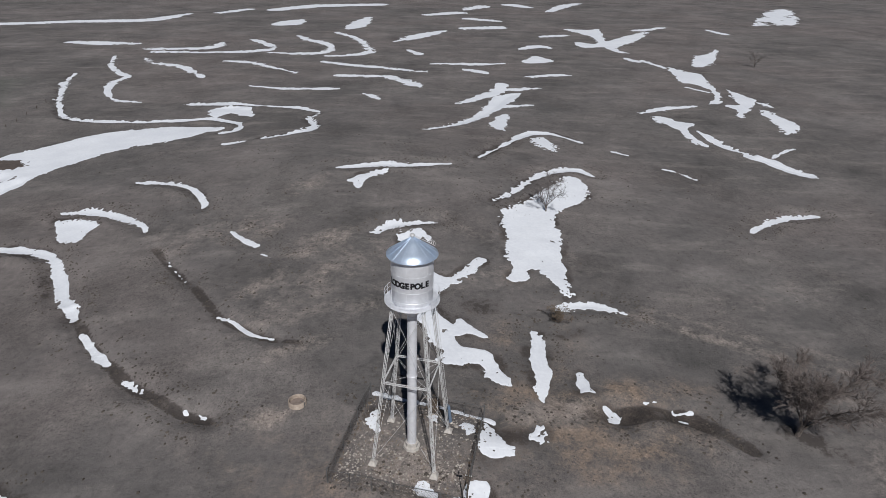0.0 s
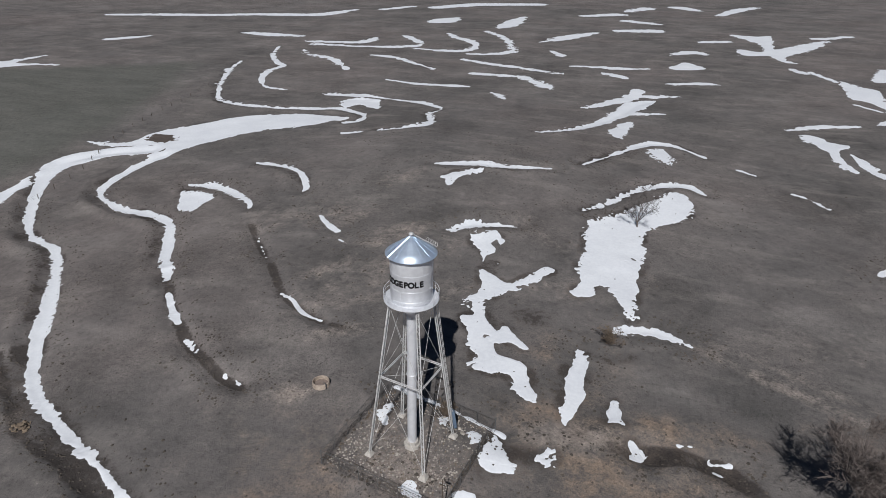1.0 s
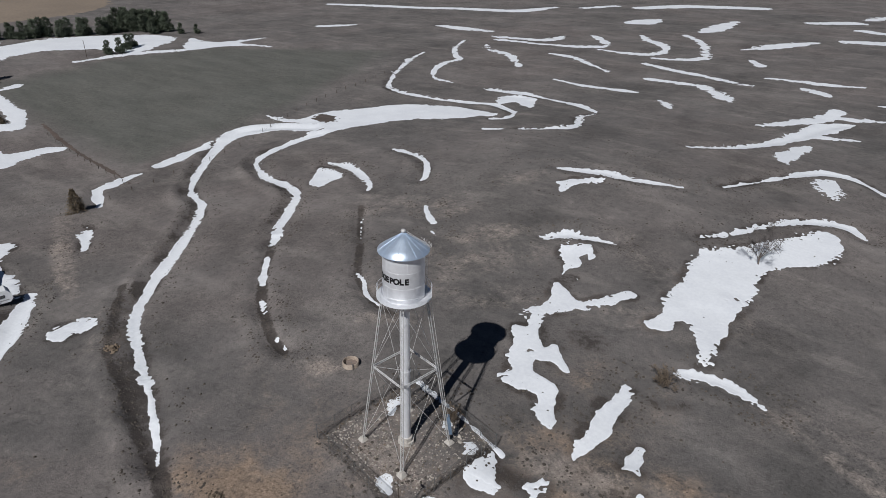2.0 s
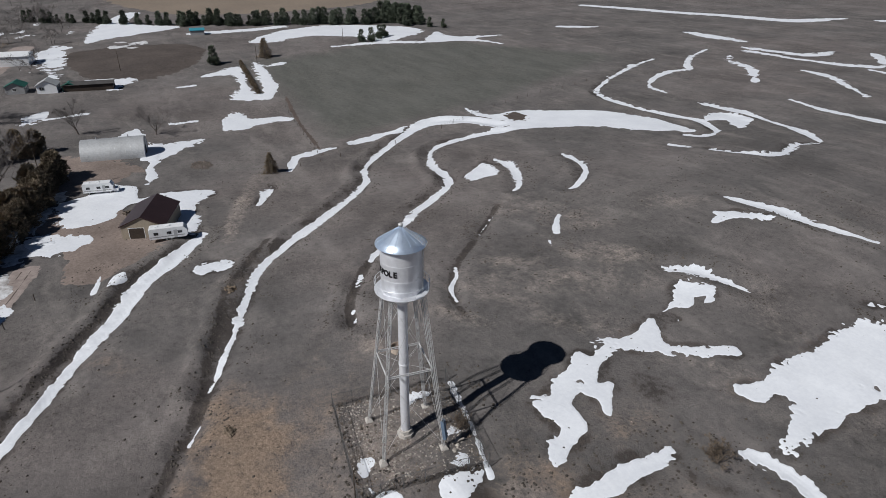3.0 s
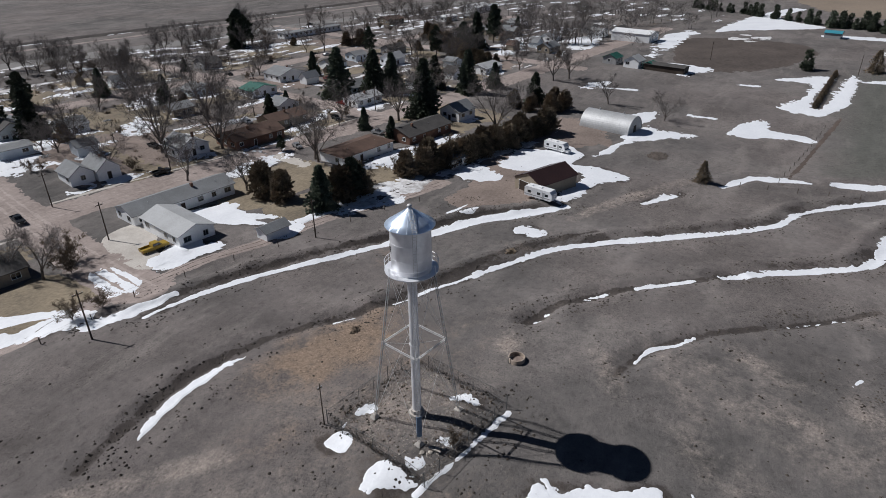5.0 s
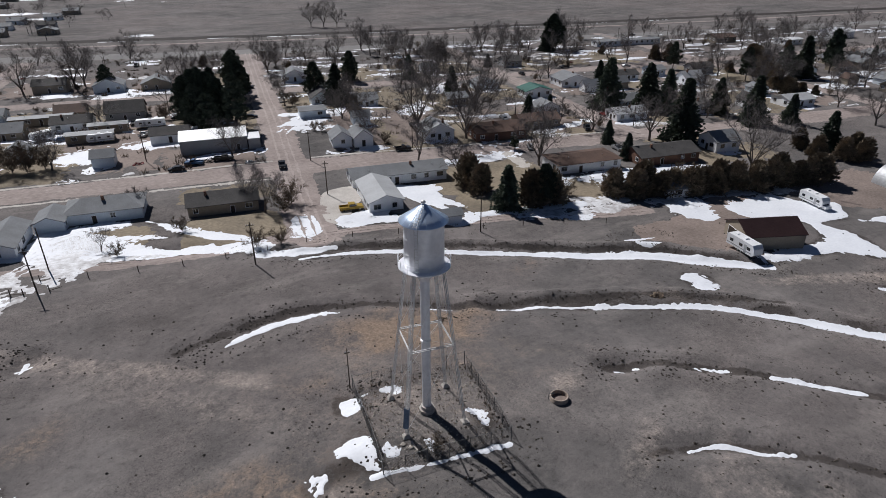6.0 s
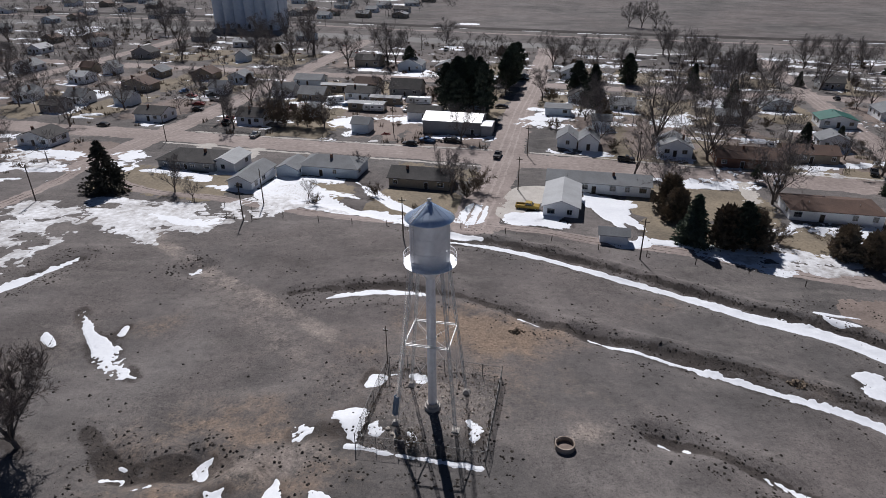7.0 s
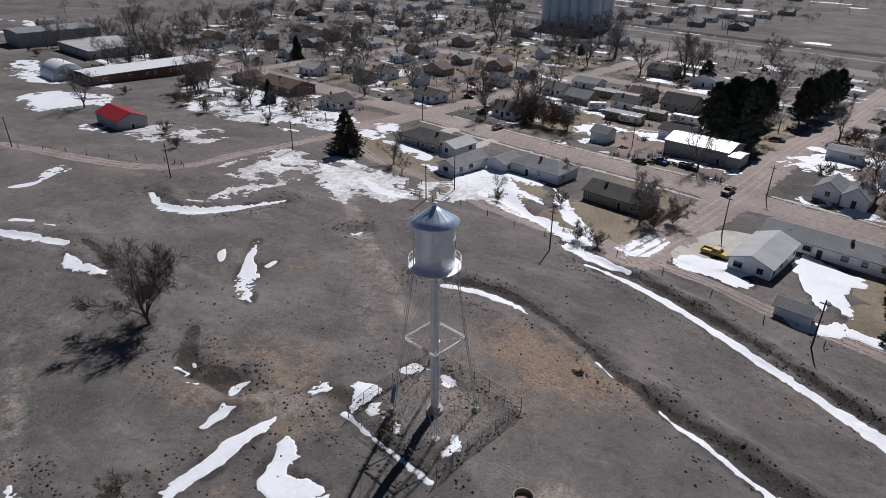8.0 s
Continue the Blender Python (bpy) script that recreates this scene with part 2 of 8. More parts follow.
    base = mix(calc("MULTIPLY", hoof, 0.8), base, ramp(noise_at(6.5, 4.0, 0.85), (0.34, (0.5, 0.49, 0.48)), (0.47, (0.97, 0.97, 0.97)), (0.58, (1.05, 1.05, 1.04)), (0.70, (1.6, 1.57, 1.53))), "MULTIPLY")
    nt.links.new(base, b.inputs["Base Color"])
    bp = node(nt, "Bump", Strength=0.9, Distance=0.15)
    nt.links.new(calc("ADD", grain, clump), bp.inputs["Height"])
    nt.links.new(bp.outputs[0], b.inputs["Normal"])
    return m


MAT["pasture"] = pasture_material()


# ---- mesh building ----
class Shape:
    """Collects vertices and faces of one mesh."""

    def __init__(self):
        self.v, self.f = [], []

    def add(self, verts, faces):
        n = len(self.v)
        self.v += [tuple(p) for p in verts]
        self.f += [tuple(i + n for i in f) for f in faces]
        return self

    def box(self, x0, x1, y0, y1, z0, z1):
        p = [(x, y, z) for z in (z0, z1) for y in (y0, y1) for x in (x0, x1)]
        return self.add(p, [(0, 2, 3, 1), (4, 5, 7, 6), (0, 1, 5, 4), (2, 6, 7, 3), (0, 4, 6, 2), (1, 3, 7, 5)])

    def tube(self, a, c, r0, r1=None, n=6, caps=True):
        a, c, r1 = Vector(a), Vector(c), r0 if r1 is None else r1
        d = (c - a).normalized()
        e = d.orthogonal().normalized()
        g = d.cross(e)
        ring = [e * math.cos(k * math.tau / n) + g * math.sin(k * math.tau / n) for k in range(n)]
        verts = [a + q * r0 for q in ring] + [c + q * r1 for q in ring]
        faces = [(k, (k + 1) % n, n + (k + 1) % n, n + k) for k in range(n)]
        if caps:
            faces += [tuple(reversed(range(n))), tuple(range(n, 2 * n))]
        return self.add(verts, faces)

    def lathe(self, profile, n=48, start=0.0, sweep=math.tau):
        """Turns (radius, height) pairs round the z axis."""
        closed = abs(sweep - math.tau) < 1e-6
        m = n if closed else n + 1
        verts = [(r * math.cos(start + sweep * k / n), r * math.sin(start + sweep * k / n), z) for r, z in profile for k in range(m)]
        faces = [(i * m + k, i * m + (k + 1) % m, (i + 1) * m + (k + 1) % m, (i + 1) * m + k) for i in range(len(profile) - 1) for k in range(n)]
        return self.add(verts, faces)

    def prism(self, outline, z0, z1):
        n = len(outline)
        verts = [(x, y, z0) for x, y in outline] + [(x, y, z1) for x, y in outline]
        return self.add(verts, [tuple(reversed(range(n))), tuple(range(n, 2 * n))] + [(k, (k + 1) % n, n + (k + 1) % n, n + k) for k in range(n)])

    def slab(self, corners, thick):
        """A plate under four corners, given counter-clockwise from above."""
        up = (Vector(corners[1]) - Vector(corners[0])).cross(Vector(corners[3]) - Vector(corners[0])).normalized() * thick
        low = [Vector(p) - up for p in corners]
        return self.add(list(corners) + low, [(0, 1, 2, 3), (7, 6, 5, 4), (0, 4, 5, 1), (1, 5, 6, 2), (2, 6, 7, 3), (3, 7, 4, 0)])


def mesh_of(name, shape, mat, smooth=False):
    me = bpy.data.meshes.new(name)
    me.from_pydata(shape.v, [], shape.f)
    me.materials.append(MAT[mat])
    if smooth:
        me.polygons.foreach_set("use_smooth", [True] * len(me.polygons))
    me.update()
    return me


def part(name, shape, mat, parent, label="", smooth=False):
    ob = new(name, mesh_of(name, shape, mat, smooth))
    ob.parent = parent
    return tagged(ob, label)


def base(name, m, label, category, group=""):
    """The Empty that holds a thing's parts together."""
    ob = new(name)
    ob.empty_display_size = 0.2
    ob.matrix_basis = m
    return tagged(ob, label, category, group)


# ---- smooth noise on numpy arrays ----
TABLE = np.random.RandomState(7).rand(256, 256)


def bumps(x, y, size, seed=0):
    x, y = np.asarray(x, float) / size + 17.3 * seed, np.asarray(y, float) / size - 9.1 * seed
    i, j = np.floor(x).astype(int), np.floor(y).astype(int)
    u, v = x - i, y - j
    u, v = u * u * (3 - 2 * u), v * v * (3 - 2 * v)
    t = lambda a, c: TABLE[(i + a) % 256, (j + c) % 256]
    return (t(0, 0) * (1 - u) + t(1, 0) * u) * (1 - v) + (t(0, 1) * (1 - u) + t(1, 1) * u) * v - 0.5


# ---- the lie of the land ----
HILLS = [(0, 0, 28, 0.74), (-18, 100, 40, 5.78), (0, -38, 24, 2.5), (-179, 43, 60, -5.4), (-20, 20, 25, 2.58), (99, -42, 40, 3.45), (-43, -159, 25, 3.28)]


def land(x, y):
    """Broad form: the tower's knoll, the fall towards the town, the hollow to the west. HILLS: x, y, breadth, rise."""
    z = -3.34 + 0.01328 * 220 * np.tanh(x / 220) + 0.02299 * 220 * np.tanh(y / 220)
    for hx, hy, broad, rise in HILLS:
        z = z + rise * np.exp(-((x - hx) ** 2 + (y - hy) ** 2) / (2 * broad**2))
    return z


GRID = radians(-13)          # the streets and the tower's fence share one grid
CG, SG = math.cos(GRID), math.sin(GRID)


def town(u, v):
    """From the street grid's metres to the world's."""
    return CG * u - SG * v, SG * u + CG * v


def spline(points, closed=False, steps=10):
    """A smooth line through a few points (any number of columns)."""
    p = np.array(points, float)
    if len(p) < 3 and not closed:
        k = np.linspace(0, 1, steps * 2)[:, None]
        return p[0] * (1 - k) + p[1] * k
    q = np.vstack([p[-1], p, p[:2]]) if closed else np.vstack([2 * p[0] - p[1], p, 2 * p[-1] - p[-2]])
    out = []
    for a, c, d, e in zip(q[:-3], q[1:-2], q[2:-1], q[3:]):
        k = np.linspace(0, 1, steps, endpoint=False)[:, None]
        out.append(0.5 * (2 * c + (d - a) * k + (2 * a - 5 * c + 4 * d - e) * k**2 + (3 * c - a - 3 * d + e) * k**3))
    out = np.vstack(out)
    return out if closed else np.vstack([out, p[-1]])


def strip_depth(x, y, line, reach=9.0):
    """How far inside a strip (x, y, width) each place lies; negative outside, and no more than about reach beyond its edge is worked out."""
    best = np.full(x.shape, -1e6)
    for (ax, ay, aw), (cx, cy, cw) in zip(line[:-1], line[1:]):
        pad = reach + max(aw, cw) / 2
        x0, x1, y0, y1 = min(ax, cx) - pad, max(ax, cx) + pad, min(ay, cy) - pad, max(ay, cy) + pad
        if x.ndim == 2:
            near = (slice(*np.searchsorted(x[:, 0], (x0, x1))), slice(*np.searchsorted(y[0], (y0, y1))))
        else:
            near = np.nonzero((x > x0) & (x < x1) & (y > y0) & (y < y1))[0]
        px, py = x[near], y[near]
        dx, dy = cx - ax, cy - ay
        k = np.clip(((px - ax) * dx + (py - ay) * dy) / (dx * dx + dy * dy + 1e-9), 0, 1)
        best[near] = np.maximum(best[near], (aw + (cw - aw) * k) / 2 - np.hypot(px - ax - k * dx, py - ay - k * dy))
    return best


def strip_side(x, y, line, way):
    """Distance from a line, and how far each place lies to the side that way points to (-1 to 1)."""
    best, side = np.full(x.shape, 1e9), np.zeros(x.shape)
    for (ax, ay), (cx, cy) in zip(line[:-1, :2], line[1:, :2]):
        dx, dy = cx - ax, cy - ay
        k = np.clip(((x - ax) * dx + (y - ay) * dy) / (dx * dx + dy * dy + 1e-9), 0, 1)
        ox, oy = x - ax - k * dx, y - ay - k * dy
        d = np.hypot(ox, oy)
        side = np.where(d < best, (ox * way[0] + oy * way[1]) / (d + 0.4), side)
        best = np.minimum(best, d)
    return best, side


def outline_depth(x, y, line):
    """How far inside a closed outline each place lies; negative outside."""
    far, inside = np.full(x.shape, 1e9), np.zeros(x.shape, bool)
    for (ax, ay), (cx, cy) in zip(line, np.roll(line, -1, 0)):
        dx, dy = cx - ax, cy - ay
        k = np.clip(((x - ax) * dx + (y - ay) * dy) / (dx * dx + dy * dy + 1e-9), 0, 1)
        far = np.minimum(far, np.hypot(x - ax - k * dx, y - ay - k * dy))
        inside ^= ((ay > y) != (cy > y)) & (x < (cx - ax) * (y - ay) / (cy - ay + 1e-12) + ax)
    return np.where(inside, far, -far)


def spread(lo, hi, near_lo, near_hi, step):
    """Grid lines: even between near_lo and near_hi, ever wider beyond."""
    mid = list(np.arange(near_lo, near_hi + step / 2, step))
    for end, sign in ((lo, -1), (hi, 1)):
        s, side = step, [mid[0] if sign < 0 else mid[-1]]
        while sign * side[-1] < sign * end:
            s *= 1.06
            side.append(side[-1] + sign * s)
        mid = side[:0:-1] + mid if sign < 0 else mid + side[1:]
    return np.array(mid)


GX, GY = spread(-4200, 4200, -125, 105, 0.65), spread(-4200, 4200, -65, 130, 0.65)

# Terraces: old contour banks that the meltwater follows. Each is a line of (x, y, width).
# soft patches: x, y, radius across, radius along, turn in degrees, strength
BARE = [(-7, -18.6, 9.0, 5.2, -22, 1.25), (-14, -19.0, 8, 3.0, -22, 0.8), (16, 12, 11, 5, 20, 0.4), (21, 3, 12, 8, 0, 0.35), (-4, -14, 7, 4, 0, 0.2), (7, 25, 9, 6, 40, 0.25),
        (0, 0, 8, 8, -13, 0.12), (-2, -9, 24, 13, -15, 0.3), (24, 4, 16, 9, 10, 0.5), (14, 22, 14, 9, 30, 0.3), (45, -22, 7, 3, 30, 0.4), (30, 12, 12, 4, 10, 0.5), (9, -13, 5, 3, 0, 0.45), (55, 15, 12, 8, 30, 0.25), (-40, -30, 10, 3, 40, 0.3)]
PALE = [(-27.9, 37.9, 7, 3, 50, 0.5), (-17.4, 29.6, 6, 2.5, 40, 0.45), (-33, 60, 8, 3, 55, 0.4), (-18, 19.5, 6, 2, 30, 0.45), (-7.5, 32.3, 7, 3, 20, 0.35), (-20, 54, 8, 4, 50, 0.5), (-29, 82, 9, 4, 50, 0.4), (50, 26, 22, 1.6, -28, 0.5), (52, 29, 22, 1.4, -28, 0.4), (0, 0, 7.5, 7.5, -13, 0.5), (-19.0, 4.8, 2.8, 1.7, 20, 1.0), (-20, 38, 22, 7, 60, 0.4), (10, 42, 30, 5, 15, 0.3), (60, 40, 30, 8, 20, 0.2), (15, 60, 25, 6, -30, 0.3), (20, 8, 7, 2.5, 15, 0.7),
        (30, -25, 26, 3, -50, 0.4), (60, -5, 20, 6, 80, 0.35), (-45, 60, 14, 8, 20, 0.35), (-60, -5, 16, 5, -30, 0.25)]
DARK = [(17.5, 17, 4, 3, 0, 0.5), (10, 33, 5, 3, 0, 0.5), (24, 26, 4, 1.6, 30, 0.6), (12.5, 2.5, 4, 2, 20, 0.8), (9.5, -1.5, 2.5, 2.5, 0, 0.5), (52, 3, 5, 3, -30, 0.5)]

# ---- snow, streets and yards: where they lie ----
SHEETS = []


def drift(points, mat="snow", thick=0.055, rag=1.0, bank=True):
    """A winding strip of old snow, as (x, y, width)."""
    SHEETS.append(("strip", spline(points), mat, thick, rag, bank))


def patch(points, mat="snow", thick=0.05, rag=1.0):
    """A patch of old snow inside a rounded outline."""
    SHEETS.append(("outline", spline(points, True, 6), mat, thick, rag, False))


# streets, on the town's own grid
def street(u0, v0, u1, v1, width, mat="dirt_road", thick=0.05):
    n = max(2, int(math.hypot(u1 - u0, v1 - v0) / 40))
    pts = [(*town(u0 + (u1 - u0) * k / n, v0 + (v1 - v0) * k / n), width) for k in range(n + 1)]
    SHEETS.append(("strip", np.array(pts), mat, thick, 0.9, False))
    if mat == "dirt_road" and width >= 9:
        du, dv = -(v1 - v0) / math.hypot(u1 - u0, v1 - v0), (u1 - u0) / math.hypot(u1 - u0, v1 - v0)
        for s in (-2.3, -0.4, 1.9):
            pts = [(*town(u0 + (u1 - u0) * k / n + s * du, v0 + (v1 - v0) * k / n + s * dv), 1.1) for k in range(n + 1)]
            SHEETS.append(("strip", np.array(pts), "track", 0.06, 0.8, False))


def plot(u0, u1, v0, v1, mat, rag=1.0):
    SHEETS.append(("outline", spline([town(u0, v0), town((u0 + u1) / 2, v0), town(u1, v0), town(u1, v1), town((u0 + u1) / 2, v1), town(u0, v1)], True, 4), mat, 0.035 if mat != "lawn" else 0.03, rag, False))


def lane(points):
    """An earth lane with two dark wheel ruts and a paler crown."""
    drift(points, "dirt_road", 0.04, 0.7, False)
    line = spline(points)
    d = np.gradient(line[:, :2], axis=0)
    side = np.stack([-d[:, 1], d[:, 0]], 1) / np.hypot(*d.T)[:, None]
    for s in (-0.85, 0.85):
        SHEETS.append(("strip", np.column_stack([line[:, :2] + s * side, np.full(len(line), 0.55)]), "rut", 0.055, 0.35, False))


street(-360, -118, 350, -115, 12)
street(-360, -234, 350, -224, 11)
street(5.6, -62, 5.6, -340, 11)
street(119, -80, 120.5, -335, 10)
street(-110, -116, -112, -345, 9)
street(-228, -104, -234, -345, 9)
street(235, -104, 237, -335, 9)
street(9, -108.8, 112, -108.4, 1.3, "concrete")
street(10, -123.4, 112, -122.8, 1.2, "concrete")
street(-104, -123.4, -2, -123.6, 1.2, "concrete")
street(97, -97, 97.5, -109, 5, "concrete")
street(80, -98, 80, -109, 4, "concrete")
street(-60, -98, -60, -111, 4, "concrete")
street(-760, -310, 760, -378, 20, "asphalt")
street(-760, -392, 760, -434, 11, "rail_bed", 0.9)
for k in range(14):
    u = -330 + 57 * k
    drift([(*town(u, -398.5 - 0.0276 * (u + 330)), 1.6), (*town(u + 16 + 9 * (k % 3), -399 - 0.0276 * (u + 350)), 2.2)], "snow", 0.1, 1.0, False)
street(-760, -368, 760, -412, 5)
lane([(-6, -64, 4), (-23, -61, 3.5), (-34, -57, 3.5), (-49, -53.5, 3.5), (-66, -46.5, 3.5), (-84, -40, 5)])
lane([(-2, -66, 6), (14, -67, 3.5), (34, -73, 3.5), (52, -80, 3.5), (70, -84, 3.5), (88, -95, 5)])
lane([(172.2, -34.6, 4.2), (157.2, -36.3, 4.2), (133.8, -37.1, 4.2), (113.9, -40.1, 4.2), (103.8, -47.8, 4.2), (101.7, -61.3, 4.2), (98.9, -75.9, 4.2), (96.8, -93.7, 4.2), (99.5, -117.9, 4.2)])
patch([(-74, -34), (-92, -33), (-118, -42), (-112, -22), (-94, -14), (-84, -12), (-72, -26)], "gravel_yard", 0.03)
patch([(-128, -36), (-150, -36), (-166, -30), (-158, -16), (-140, -10), (-132, -22)], "gravel_yard", 0.03)
patch([town(-6, -70), town(-5, -78), town(-13, -92), town(-9.3, -96), town(0, -92), town(2, -72)], "concrete", 0.04, 0.1)
for row in ((-62, -30, -104, -82), (-52, -32, -80, -66), (-100, -62, -82, -66), (12, 32, -84, -64), (12, 34, -106, -96), (40, 60, -84, -72), (70, 105, -84, -64), (-140, -112, -112, -84),
            (-98, -20, -160, -124), (14, 60, -190, -150), (-60, 0, -206, -172), (60, 108, -180, -150)):
    plot(*row, "lawn")
for row in ((14, 40, -146, -124), (42, 70, -176, -150), (124, 160, -104, -84), (-60, -40, -236, -226)):
    plot(*row, "gravel_yard")
yards = random.Random(31)
for u0, u1 in ((-104, -4), (14, 112), (-224, -118), (126, 228)):
    for v0, v1 in ((-172, -126), (-222, -176), (-280, -238)):
        for k in range(4):
            a, w = u0 + (u1 - u0) * (k + 0.1) / 4, (u1 - u0) / 4 * yards.uniform(0.6, 0.85)
            c, d = yards.uniform(v0, v0 + 8), yards.uniform(v1 - 8, v1)
            plot(a, a + w, c, d, yards.choice(("lawn", "lawn", "gravel_yard")))
patch([(-334.5, -17.6), (-349.9, 5.2), (-340.7, 41.8), (-313.8, 49.7), (-277.3, 33.6), (-263.2, 11.5), (-266.7, -8.2)], "dark_soil", 0.025)
drift([(-206.6, 56.7, 1.4), (-175.1, 49.9, 1.6), (-145.4, 44.2, 1.4), (-125.3, 39.9, 1.0)], "rut", 0.03, 1.0, False)
patch([(-470, 66), (-450, 215), (-600, 290), (-760, 220), (-690, 44)], "stubble", 0.03)
drift([(-60, -51, 5), (-84, -43, 5), (-108, -40, 7), (-130, -34, 8), (-150, -31, 5)], "old_snow", 0.1, 1.0, False)
drift([(-48, -57, 3), (-60, -54, 4), (-74, -51, 4)], "snow", 0.1, 1.0, False)
drift([(-353.7, 364.7, 10.2), (-321.8, 379.5, 13.9), (-286.4, 391.8, 14.1), (-255.4, 406.5, 14.6), (-213.2, 420.0, 14.8), (-202.8, 437.8, 14.0), (-194.7, 464.7, 5.3)])
drift([(-271.4, 265.8, 6.2), (-263.5, 275.2, 8.4), (-257.5, 284.6, 4.2)])
drift([(-208.6, 314.4, 8.2), (-190.1, 313.4, 12.2), (-171.8, 312.3, 8.1)])
drift([(-164.6, 273.1, 2.5), (-153.5, 246.5, 2.7), (-141.6, 229.5, 3.5), (-135.3, 222.5, 3.7), (-135.8, 212.4, 4.4), (-132.4, 198.0, 2.2), (-123.9, 183.8, 2.1), (-117.1, 179.9, 2.6), (-111.3, 178.7, 1.6)])
drift([(-146.9, 269.0, 1.6), (-139.8, 256.7, 2.7), (-128.8, 252.1, 4.9), (-118.4, 244.6, 5.1), (-108.6, 231.9, 3.1), (-102.6, 223.5, 2.4)])
drift([(-161.2, 229.1, 1.7), (-156.4, 211.7, 2.7), (-147.4, 190.6, 2.5), (-138.2, 172.9, 2.0), (-129.5, 159.8, 2.6), (-120.9, 154.5, 2.7), (-110.0, 152.3, 2.7), (-92.6, 151.6, 3.8), (-76.6, 153.4, 4.9), (-69.4, 150.9, 3.5), (-63.5, 145.6, 2.0), (-62.0, 138.3, 3.3), (-65.6, 134.8, 2.3)])
drift([(-155.7, 295.9, 5.9), (-131.5, 298.1, 8.2), (-123.5, 305.7, 7.8), (-124.3, 320.9, 2.8)])
drift([(-108.6, 332.9, 3.3), (-97.0, 316.5, 6.3), (-90.4, 306.9, 2.8), (-93.1, 296.4, 7.9), (-102.8, 291.0, 5.7), (-127.2, 287.0, 5.6), (-150.1, 286.9, 5.4)])
drift([(-86.4, 351.5, 3.2), (-77.4, 335.6, 6.1), (-64.2, 321.7, 6.8), (-58.5, 305.7, 3.0), (-61.6, 291.7, 7.7), (-76.4, 287.6, 5.4), (-89.5, 289.3, 3.5)])
drift([(-64.9, 368.2, 4.3), (-48.7, 342.5, 4.5), (-39.4, 312.7, 3.6), (-36.2, 293.6, 5.3), (-44.8, 285.0, 6.6), (-56.5, 281.5, 3.5)])
drift([(-104.4, 262.4, 4.4), (-93.4, 260.8, 4.5), (-78.0, 247.7, 3.4), (-63.8, 235.7, 2.5)])
drift([(-56.2, 264.8, 3.7), (-40.2, 256.2, 4.9), (-22.5, 248.4, 5.0), (-3.2, 241.5, 2.5)])
drift([(-76.9, 207.7, 1.9), (-63.1, 202.7, 3.1), (-46.1, 202.6, 4.4), (-38.8, 202.4, 2.2)])
drift([(-42.7, 230.7, 5.0), (-30.8, 229.8, 4.9), (-20.4, 228.7, 4.7), (-9.0, 213.4, 6.2), (-5.4, 207.1, 2.1)])
drift([(-28.2, 195.0, 1.8), (-24.0, 190.2, 3.1), (-20.2, 183.3, 0.9)])
patch([(-63.5, 407.2), (-58.0, 450.5), (-51.1, 455.5), (-49.6, 403.1), (-60.5, 383.1)])
patch([(-116.6, 418.2), (-100.9, 439.3), (-96.1, 411.6), (-112.4, 398.9)])
drift([(-136.7, 505.1, 18.1), (-107.7, 547.3, 24.0), (-57.8, 567.9, 21.7)])
drift([(-174.0, 473.8, 9.2), (-159.3, 505.2, 9.7)])
drift([(-89.5, 175.4, 3.6), (-75.9, 175.6, 5.4), (-66.3, 173.4, 3.4), (-54.4, 170.3, 3.3), (-45.7, 165.8, 4.4), (-39.4, 161.1, 1.3), (-41.4, 152.1, 2.5), (-37.7, 140.6, 2.4), (-38.4, 131.8, 4.8), (-44.6, 127.6, 3.2), (-50.3, 125.4, 2.4)])
patch([(-79.9, 166.2), (-74.0, 170.1), (-65.3, 166.9), (-62.5, 155.9), (-70.6, 160.3), (-75.1, 155.1)])
drift([(-60.5, 121.0, 2.9), (-55.7, 122.8, 1.5)])
patch([(-144.0, 105.3), (-128.9, 106.5), (-126.2, 116.5), (-116.6, 126.2), (-104.8, 138.0), (-88.3, 143.5), (-72.6, 141.8), (-66.4, 139.1), (-77.0, 128.7), (-93.1, 118.7), (-100.3, 109.7), (-104.9, 101.0), (-106.6, 92.9), (-112.8, 95.3), (-111.0, 100.4), (-117.8, 104.3), (-131.6, 102.1)])
drift([(-115.9, 100.5, 8.8), (-126.7, 96.8, 9.7), (-135.0, 88.1, 10.6), (-133.5, 78.7, 6.2), (-128.4, 70.7, 3.7), (-120.0, 59.9, 3.1), (-110.0, 49.2, 2.4), (-102.0, 43.0, 1.8), (-92.6, 39.0, 2.1), (-84.1, 30.7, 2.2), (-77.0, 22.2, 2.8), (-69.8, 12.9, 2.9), (-64.6, 6.5, 2.5), (-57.6, -0.7, 2.2), (-47.2, -6.6, 2.0), (-38.2, -10.7, 1.4), (-33.3, -13.4, 1.3), (-28.5, -15.9, 1.0), (-24.6, -18.3, 0.5)])
drift([(-24.4, -18.6, 0.4), (-26.8, -16.5, 0.6)])
drift([(-14.0, -23.3, 0.3), (-17.0, -21.3, 0.5)])
drift([(-108.4, 96.4, 5.0), (-110.3, 88.3, 4.0), (-110.2, 78.9, 3.5), (-109.2, 72.5, 2.7), (-103.8, 66.0, 1.7), (-92.4, 59.9, 2.3), (-83.8, 58.2, 2.5), (-75.4, 54.4, 2.3), (-70.1, 47.5, 2.6), (-64.6, 39.1, 2.5), (-58.4, 31.0, 2.2)])
drift([(-54.7, 26.4, 1.1), (-50.0, 21.4, 2.0), (-46.4, 17.9, 1.2)])
